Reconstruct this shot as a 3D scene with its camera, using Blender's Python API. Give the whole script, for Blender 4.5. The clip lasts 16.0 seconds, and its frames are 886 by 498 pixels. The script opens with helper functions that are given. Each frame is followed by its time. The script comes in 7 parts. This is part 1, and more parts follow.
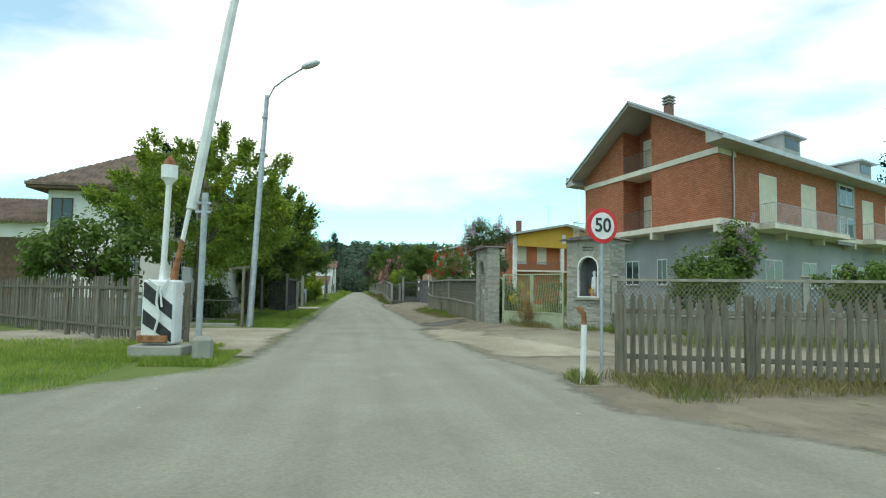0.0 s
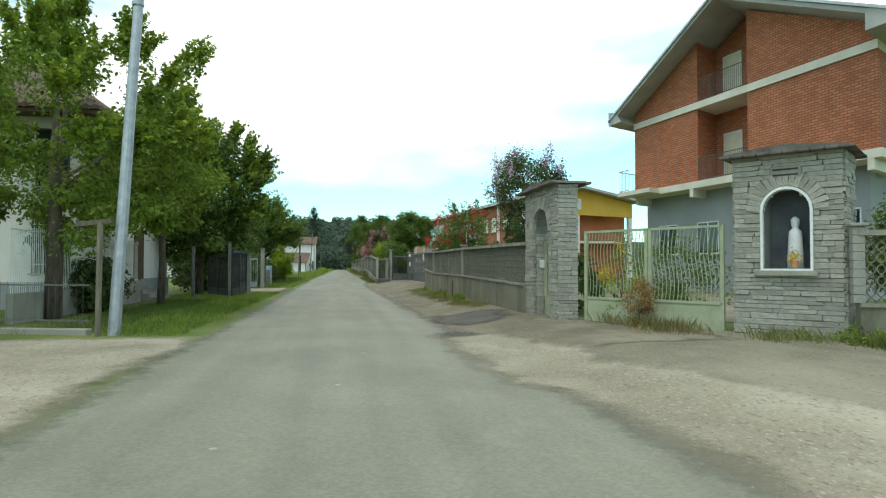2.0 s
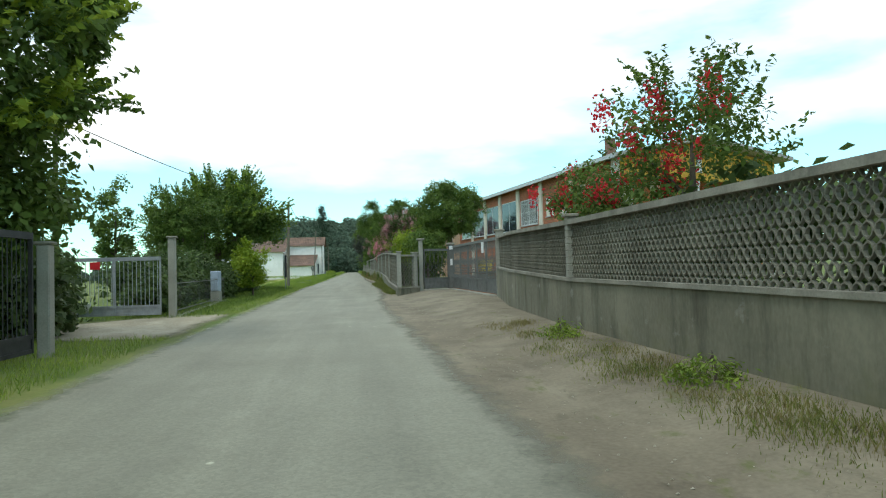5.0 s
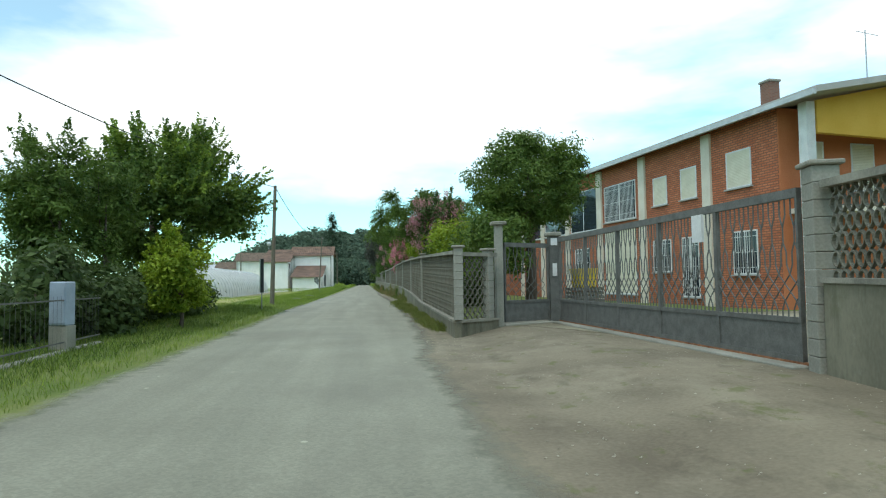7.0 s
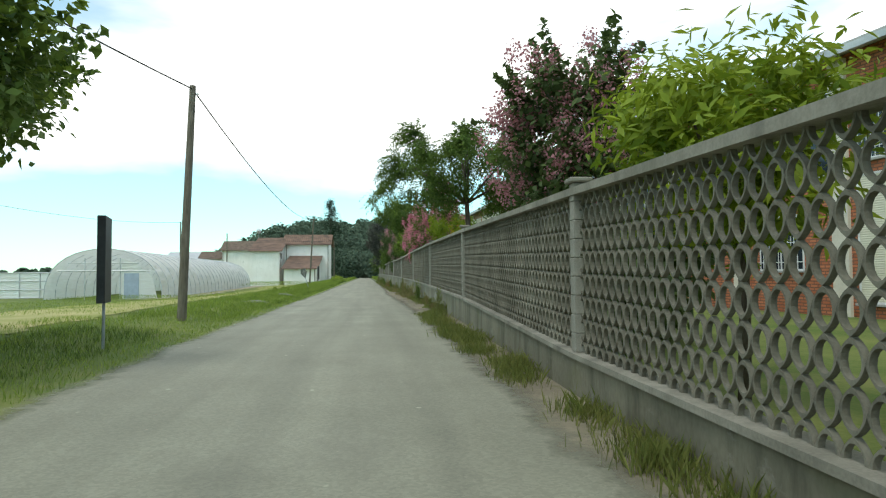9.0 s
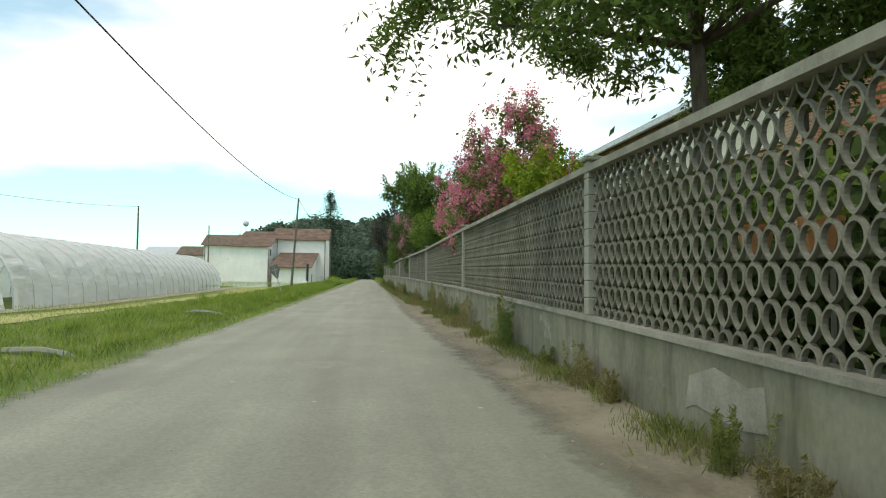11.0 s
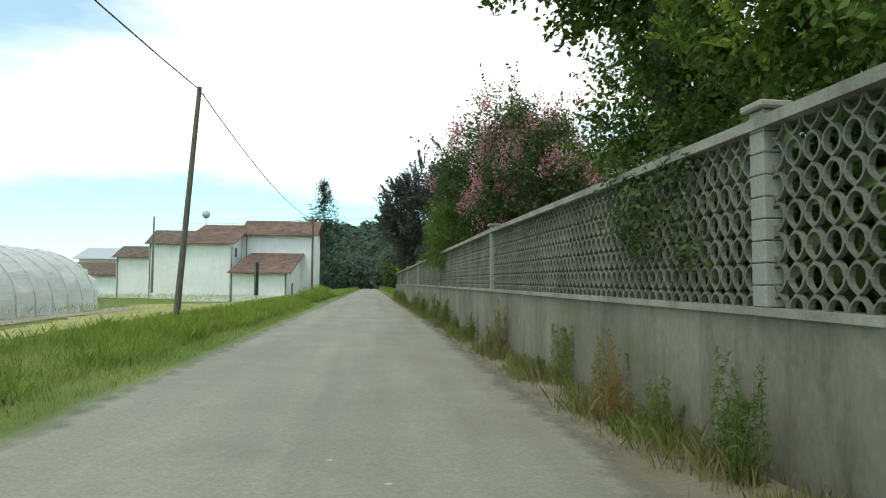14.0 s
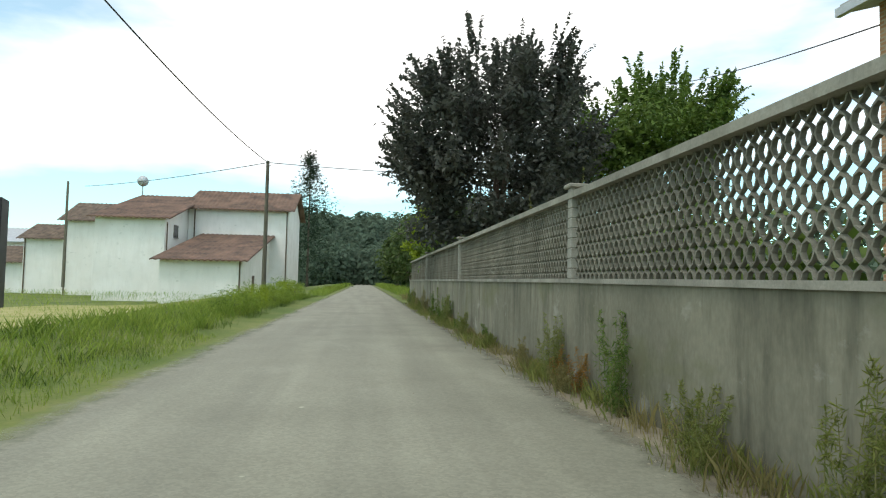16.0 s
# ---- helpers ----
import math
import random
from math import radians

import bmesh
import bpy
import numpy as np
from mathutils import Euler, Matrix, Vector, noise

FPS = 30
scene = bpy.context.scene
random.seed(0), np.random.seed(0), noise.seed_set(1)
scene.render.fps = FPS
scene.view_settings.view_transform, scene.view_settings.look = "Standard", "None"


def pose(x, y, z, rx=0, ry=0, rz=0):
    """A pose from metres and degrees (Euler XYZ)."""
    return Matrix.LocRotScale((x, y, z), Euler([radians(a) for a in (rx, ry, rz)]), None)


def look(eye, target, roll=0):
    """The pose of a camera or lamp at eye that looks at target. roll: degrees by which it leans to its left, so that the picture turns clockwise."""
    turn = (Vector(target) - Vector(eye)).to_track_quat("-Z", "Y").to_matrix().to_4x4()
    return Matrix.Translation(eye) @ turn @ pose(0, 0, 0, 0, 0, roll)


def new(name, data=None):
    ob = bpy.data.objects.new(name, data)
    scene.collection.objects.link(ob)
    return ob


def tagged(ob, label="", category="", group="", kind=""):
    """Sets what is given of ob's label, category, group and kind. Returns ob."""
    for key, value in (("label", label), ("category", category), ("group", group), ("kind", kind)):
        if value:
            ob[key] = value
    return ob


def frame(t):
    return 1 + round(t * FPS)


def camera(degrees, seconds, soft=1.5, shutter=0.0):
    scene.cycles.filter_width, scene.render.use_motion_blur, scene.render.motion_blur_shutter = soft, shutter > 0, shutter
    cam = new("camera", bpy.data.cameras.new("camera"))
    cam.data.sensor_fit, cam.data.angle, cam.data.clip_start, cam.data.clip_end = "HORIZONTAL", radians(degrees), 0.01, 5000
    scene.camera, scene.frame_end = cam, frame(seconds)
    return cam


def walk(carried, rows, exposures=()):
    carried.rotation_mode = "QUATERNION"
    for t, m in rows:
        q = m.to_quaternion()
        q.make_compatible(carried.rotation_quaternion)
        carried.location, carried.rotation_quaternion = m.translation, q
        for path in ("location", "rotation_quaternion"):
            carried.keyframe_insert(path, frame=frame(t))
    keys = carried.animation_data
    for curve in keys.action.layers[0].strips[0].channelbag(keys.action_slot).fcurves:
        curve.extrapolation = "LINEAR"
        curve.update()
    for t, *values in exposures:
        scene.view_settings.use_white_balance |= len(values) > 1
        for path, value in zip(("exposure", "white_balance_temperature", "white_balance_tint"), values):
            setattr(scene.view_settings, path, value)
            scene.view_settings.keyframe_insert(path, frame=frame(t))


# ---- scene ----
cam = camera(70.0, 16.0, 1.15)
PATH = [
    (0, (-1.213, 7.161, 1.547), (-0.942, 9.138, 1.678), 0.8),
    (0.5, (-1.087, 10.289, 1.565), (-0.803, 12.265, 1.699), 1.0),
    (1, (-0.964, 13.207, 1.533), (-0.664, 15.184, 1.556), 1.4),
    (1.5, (-0.828, 16.228, 1.494), (-0.513, 18.202, 1.536), 0.4),
    (2, (-0.736, 19.009, 1.431), (-0.41, 20.981, 1.488), 0.1),
    (2.5, (-0.676, 22.055, 1.375), (-0.341, 24.026, 1.451), 0.5),
    (3, (-0.533, 25.445, 1.383), (-0.201, 27.416, 1.464), 0.4),
    (3.5, (-0.328, 28.966, 1.407), (0.001, 30.938, 1.483), 0.2),
    (4, (-0.126, 32.951, 1.435), (0.189, 34.925, 1.492), -0.7),
    (6.5, (0.247, 52.543, 1.376), (0.519, 54.523, 1.461), -1.6),
    (7, (0.201, 57.288, 1.404), (0.451, 59.269, 1.505), -0.8),
    (7.5, (0.133, 62.224, 1.41), (0.375, 64.207, 1.507), -0.2),
    (8, (0.084, 67.173, 1.426), (0.327, 69.157, 1.501), -0.8),
    (10.5, (0.333, 93.174, 1.512), (0.577, 95.157, 1.599), 0.6),
    (11, (0.303, 98.809, 1.441), (0.539, 100.793, 1.528), 0.6),
    (11.5, (0.253, 104.487, 1.432), (0.481, 106.472, 1.525), 0.3),
    (12, (0.195, 110.311, 1.419), (0.427, 112.295, 1.515), 0.2),
    (12.5, (0.126, 116.423, 1.387), (0.358, 118.407, 1.487), 0.3),
    (13, (0.074, 122.847, 1.385), (0.307, 124.831, 1.48), -0.6),
    (13.5, (0.055, 129.449, 1.428), (0.288, 131.432, 1.536), -0.1),
    (14, (0.045, 136.228, 1.486), (0.275, 138.212, 1.599), 0.4),
    (14.5, (0.108, 142.944, 1.505), (0.336, 144.928, 1.612), 1.3),
    (15, (0.109, 149.91, 1.479), (0.348, 151.893, 1.58), 2.0),
    (15.5, (-0.06, 157.0, 1.454), (0.185, 158.983, 1.548), 0.9),
    (16, (-0.114, 163.746, 1.419), (0.134, 165.728, 1.522), 1.2),
]
walk(cam, [(t, look(eye, target, roll)) for t, eye, target, roll in PATH], [(0, 0.04, 6450, 5), (2, 0.04, 6550, 5), (4, 0.04, 6450, 5), (6.5, 0.04, 6200, 4), (8, 0.04, 6250, 4), (10.5, 0.06, 7000, 10), (13.5, 0.06, 6750, 8), (14.5, 0.06, 6500, 8), (16, 0.08, 6750, 11)])  # exposures

# ---- world, sun ----
world = bpy.data.worlds.new("world")
scene.world = world
world.use_nodes = True
wn, wl = world.node_tree.nodes, world.node_tree.links
wn.clear()
w_out = wn.new("ShaderNodeOutputWorld")
w_bg = wn.new("ShaderNodeBackground")
w_sky = wn.new("ShaderNodeTexSky")
w_sky.sky_type = "NISHITA"
w_sky.sun_disc = False
w_sky.sun_elevation = radians(48)
w_sky.sun_rotation = radians(205)
w_sky.air_density, w_sky.dust_density, w_sky.ozone_density = 1.0, 0.3, 1.0
w_dim = wn.new("ShaderNodeVectorMath")
w_dim.operation = "SCALE"
w_dim.inputs["Scale"].default_value = 0.19
w_tc = wn.new("ShaderNodeTexCoord")
w_map = wn.new("ShaderNodeMapping")
w_map.inputs["Scale"].default_value = (1.0, 1.0, 3.2)
w_map.inputs["Location"].default_value = (0.35, 0.1, 0.2)
w_noise = wn.new("ShaderNodeTexNoise")
w_noise.inputs["Scale"].default_value = 1.7
w_noise.inputs["Detail"].default_value = 8.0
w_noise.inputs["Roughness"].default_value = 0.5
w_sep = wn.new("ShaderNodeSeparateXYZ")
w_high = wn.new("ShaderNodeMapRange")
w_high.inputs["From Min"].default_value, w_high.inputs["From Max"].default_value = 0.09, 0.21
w_high.inputs["To Min"].default_value, w_high.inputs["To Max"].default_value = -0.34, 0.05
w_sum = wn.new("ShaderNodeMath")
w_sum.operation = "ADD"
w_dot = wn.new("ShaderNodeVectorMath")
w_dot.operation = "DOT_PRODUCT"
w_dot.inputs[1].default_value = (0.35, 0.94, 0.0)
w_bank = wn.new("ShaderNodeMapRange")
w_bank.inputs["From Min"].default_value, w_bank.inputs["From Max"].default_value = 0.6, 0.86
w_bank.inputs["To Min"].default_value, w_bank.inputs["To Max"].default_value = -0.14, 0.06
w_all = wn.new("ShaderNodeMath")
w_all.operation = "ADD"
w_ramp = wn.new("ShaderNodeValToRGB")
w_ramp.color_ramp.elements[0].position, w_ramp.color_ramp.elements[1].position = 0.36, 0.52
w_ramp.color_ramp.elements[0].color = (0.24, 0.24, 0.24, 1)
w_mix = wn.new("ShaderNodeMix")
w_mix.data_type = "RGBA"
w_mix.inputs["B"].default_value = (1.36, 1.38, 1.38, 1)
w_tint = wn.new("ShaderNodeMix")
w_tint.data_type, w_tint.blend_type = "RGBA", "MULTIPLY"
w_tint.inputs["Factor"].default_value = 1.0
w_tint.inputs["B"].default_value = (0.62, 1.12, 1.06, 1)
wl.new(w_tc.outputs["Generated"], w_map.inputs["Vector"])
wl.new(w_map.outputs["Vector"], w_noise.inputs["Vector"])
wl.new(w_tc.outputs["Generated"], w_sep.inputs["Vector"])
wl.new(w_sep.outputs["Z"], w_high.inputs["Value"])
wl.new(w_noise.outputs["Fac"], w_sum.inputs[0])
wl.new(w_high.outputs["Result"], w_sum.inputs[1])
wl.new(w_tc.outputs["Generated"], w_dot.inputs[0])
wl.new(w_dot.outputs["Value"], w_bank.inputs["Value"])
wl.new(w_sum.outputs["Value"], w_all.inputs[0])
wl.new(w_bank.outputs["Result"], w_all.inputs[1])
wl.new(w_all.outputs["Value"], w_ramp.inputs["Fac"])
wl.new(w_sky.outputs["Color"], w_dim.inputs[0])
wl.new(w_dim.outputs["Vector"], w_tint.inputs["A"])
wl.new(w_tint.outputs["Result"], w_mix.inputs["A"])
wl.new(w_ramp.outputs["Color"], w_mix.inputs["Factor"])
wl.new(w_mix.outputs["Result"], w_bg.inputs["Color"])
w_bg.inputs["Strength"].default_value = 1.0
wl.new(w_bg.outputs["Background"], w_out.inputs["Surface"])

sun = new("sun", bpy.data.lights.new("sun", "SUN"))
sun.data.energy, sun.data.angle, sun.data.color = 1.0, radians(14), (1.0, 0.96, 0.9)
sun.matrix_world = look((-22, -30, 70), (0, 0, 0))


# ---- materials ----
def mat(name, a, b, rough=0.85, scale=3.0, bump=0.2, fine=40.0, metal=0.0, vary=0.0, stretch=(1, 1, 1), spec=0.3):
    """Two colours mixed by coarse and fine noise, with a fine relief; vary: change from object to object."""
    m = bpy.data.materials.new(name)
    m.use_nodes = True
    n, l = m.node_tree.nodes, m.node_tree.links
    p = n["Principled BSDF"]
    p.inputs["Roughness"].default_value, p.inputs["Metallic"].default_value = rough, metal
    p.inputs["Specular IOR Level"].default_value = spec
    tc, mp = n.new("ShaderNodeTexCoord"), n.new("ShaderNodeMapping")
    mp.inputs["Scale"].default_value = stretch
    l.new(tc.outputs["Object"], mp.inputs["Vector"])
    c, f = n.new("ShaderNodeTexNoise"), n.new("ShaderNodeTexNoise")
    c.inputs["Scale"].default_value, c.inputs["Detail"].default_value = scale, 5
    f.inputs["Scale"].default_value, f.inputs["Detail"].default_value = fine, 3
    l.new(mp.outputs["Vector"], c.inputs["Vector"])
    l.new(mp.outputs["Vector"], f.inputs["Vector"])
    add = n.new("ShaderNodeMath")
    add.operation = "MULTIPLY_ADD"
    add.inputs[1].default_value = 0.45
    l.new(f.outputs["Fac"], add.inputs[0])
    l.new(c.outputs["Fac"], add.inputs[2])
    rng = n.new("ShaderNodeMapRange")
    rng.inputs["From Min"].default_value, rng.inputs["From Max"].default_value = 0.5, 0.95
    l.new(add.outputs["Value"], rng.inputs["Value"])
    mix = n.new("ShaderNodeMix")
    mix.data_type = "RGBA"
    mix.inputs["A"].default_value, mix.inputs["B"].default_value = (*a, 1), (*b, 1)
    l.new(rng.outputs["Result"], mix.inputs["Factor"])
    col = mix.outputs["Result"]
    if vary:
        info, hsv = n.new("ShaderNodeObjectInfo"), n.new("ShaderNodeHueSaturation")
        r2 = n.new("ShaderNodeMapRange")
        r2.inputs["To Min"].default_value, r2.inputs["To Max"].default_value = 1 - vary, 1 + vary
        l.new(info.outputs["Random"], r2.inputs["Value"])
        l.new(r2.outputs["Result"], hsv.inputs["Value"])
        l.new(col, hsv.inputs["Color"])
        col = hsv.outputs["Color"]
    l.new(col, p.inputs["Base Color"])
    if bump:
        b2 = n.new("ShaderNodeBump")
        b2.inputs["Strength"].default_value, b2.inputs["Distance"].default_value = bump, 0.02
        l.new(add.outputs["Value"], b2.inputs["Height"])
        l.new(b2.outputs["Normal"], p.inputs["Normal"])
    return m


def leaf_mat(name, a, b, rough=0.55, spec=0.25):
    """Leaves: colour from leaf to leaf, some light through the blade."""
    m = bpy.data.materials.new(name)
    m.use_nodes = True
    n, l = m.node_tree.nodes, m.node_tree.links
    p = n["Principled BSDF"]
    p.inputs["Roughness"].default_value = rough
    p.inputs["Specular IOR Level"].default_value = spec
    g, mix = n.new("ShaderNodeNewGeometry"), n.new("ShaderNodeMix")
    tc, c = n.new("ShaderNodeTexCoord"), n.new("ShaderNodeTexNoise")
    c.inputs["Scale"].default_value = 0.9
    l.new(tc.outputs["Object"], c.inputs["Vector"])
    add = n.new("ShaderNodeMath")
    add.operation = "MULTIPLY_ADD"
    add.inputs[1].default_value = 0.5
    l.new(g.outputs["Random Per Island"], add.inputs[0])
    rng = n.new("ShaderNodeMapRange")
    rng.inputs["From Min"].default_value, rng.inputs["From Max"].default_value = 0.35, 1.05
    l.new(c.outputs["Fac"], add.inputs[2])
    l.new(add.outputs["Value"], rng.inputs["Value"])
    mix.data_type = "RGBA"
    mix.inputs["A"].default_value, mix.inputs["B"].default_value = (*a, 1), (*b, 1)
    l.new(rng.outputs["Result"], mix.inputs["Factor"])
    l.new(mix.outputs["Result"], p.inputs["Base Color"])
    tr, sh = n.new("ShaderNodeBsdfTranslucent"), n.new("ShaderNodeMixShader")
    l.new(mix.outputs["Result"], tr.inputs["Color"])
    sh.inputs[0].default_value = 0.38
    l.new(p.outputs[0], sh.inputs[1])
    l.new(tr.outputs[0], sh.inputs[2])
    l.new(sh.outputs[0], n["Material Output"].inputs["Surface"])
    return m


def brick_mat(name, a, b, mortar, bw=0.25, bh=0.065):
    m = bpy.data.materials.new(name)
    m.use_nodes = True
    n, l = m.node_tree.nodes, m.node_tree.links
    p = n["Principled BSDF"]
    p.inputs["Roughness"].default_value = 0.9
    uv, br = n.new("ShaderNodeUVMap"), n.new("ShaderNodeTexBrick")
    br.inputs["Color1"].default_value, br.inputs["Color2"].default_value, br.inputs["Mortar"].default_value = (*a, 1), (*b, 1), (*mortar, 1)
    br.inputs["Scale"].default_value = 1.0
    br.inputs["Brick Width"].default_value, br.inputs["Row Height"].default_value = bw, bh
    br.inputs["Mortar Size"].default_value = 0.02
    l.new(uv.outputs["UV"], br.inputs["Vector"])
    no, hsv, rng = n.new("ShaderNodeTexNoise"), n.new("ShaderNodeHueSaturation"), n.new("ShaderNodeMapRange")
    no.inputs["Scale"].default_value, no.inputs["Detail"].default_value = 0.8, 6
    tc = n.new("ShaderNodeTexCoord")
    l.new(tc.outputs["Object"], no.inputs["Vector"])
    rng.inputs["From Min"].default_value, rng.inputs["From Max"].default_value = 0.3, 0.7
    rng.inputs["To Min"].default_value, rng.inputs["To Max"].default_value = 0.9, 1.1
    l.new(no.outputs["Fac"], rng.inputs["Value"])
    l.new(rng.outputs["Result"], hsv.inputs["Value"])
    l.new(br.outputs["Color"], hsv.inputs["Color"])
    l.new(hsv.outputs["Color"], p.inputs["Base Color"])
    b2 = n.new("ShaderNodeBump")
    b2.inputs["Strength"].default_value, b2.inputs["Distance"].default_value, b2.invert = 0.5, 0.01, True
    l.new(br.outputs["Fac"], b2.inputs["Height"])
    l.new(b2.outputs["Normal"], p.inputs["Normal"])
    return m


def glass_mat(name, tint=(0.03, 0.04, 0.05), rough=0.05):
    m = bpy.data.materials.new(name)
    m.use_nodes = True
    p = m.node_tree.nodes["Principled BSDF"]
    p.inputs["Base Color"].default_value, p.inputs["Roughness"].default_value = (*tint, 1), rough
    p.inputs["Specular IOR Level"].default_value = 0.6
    return m


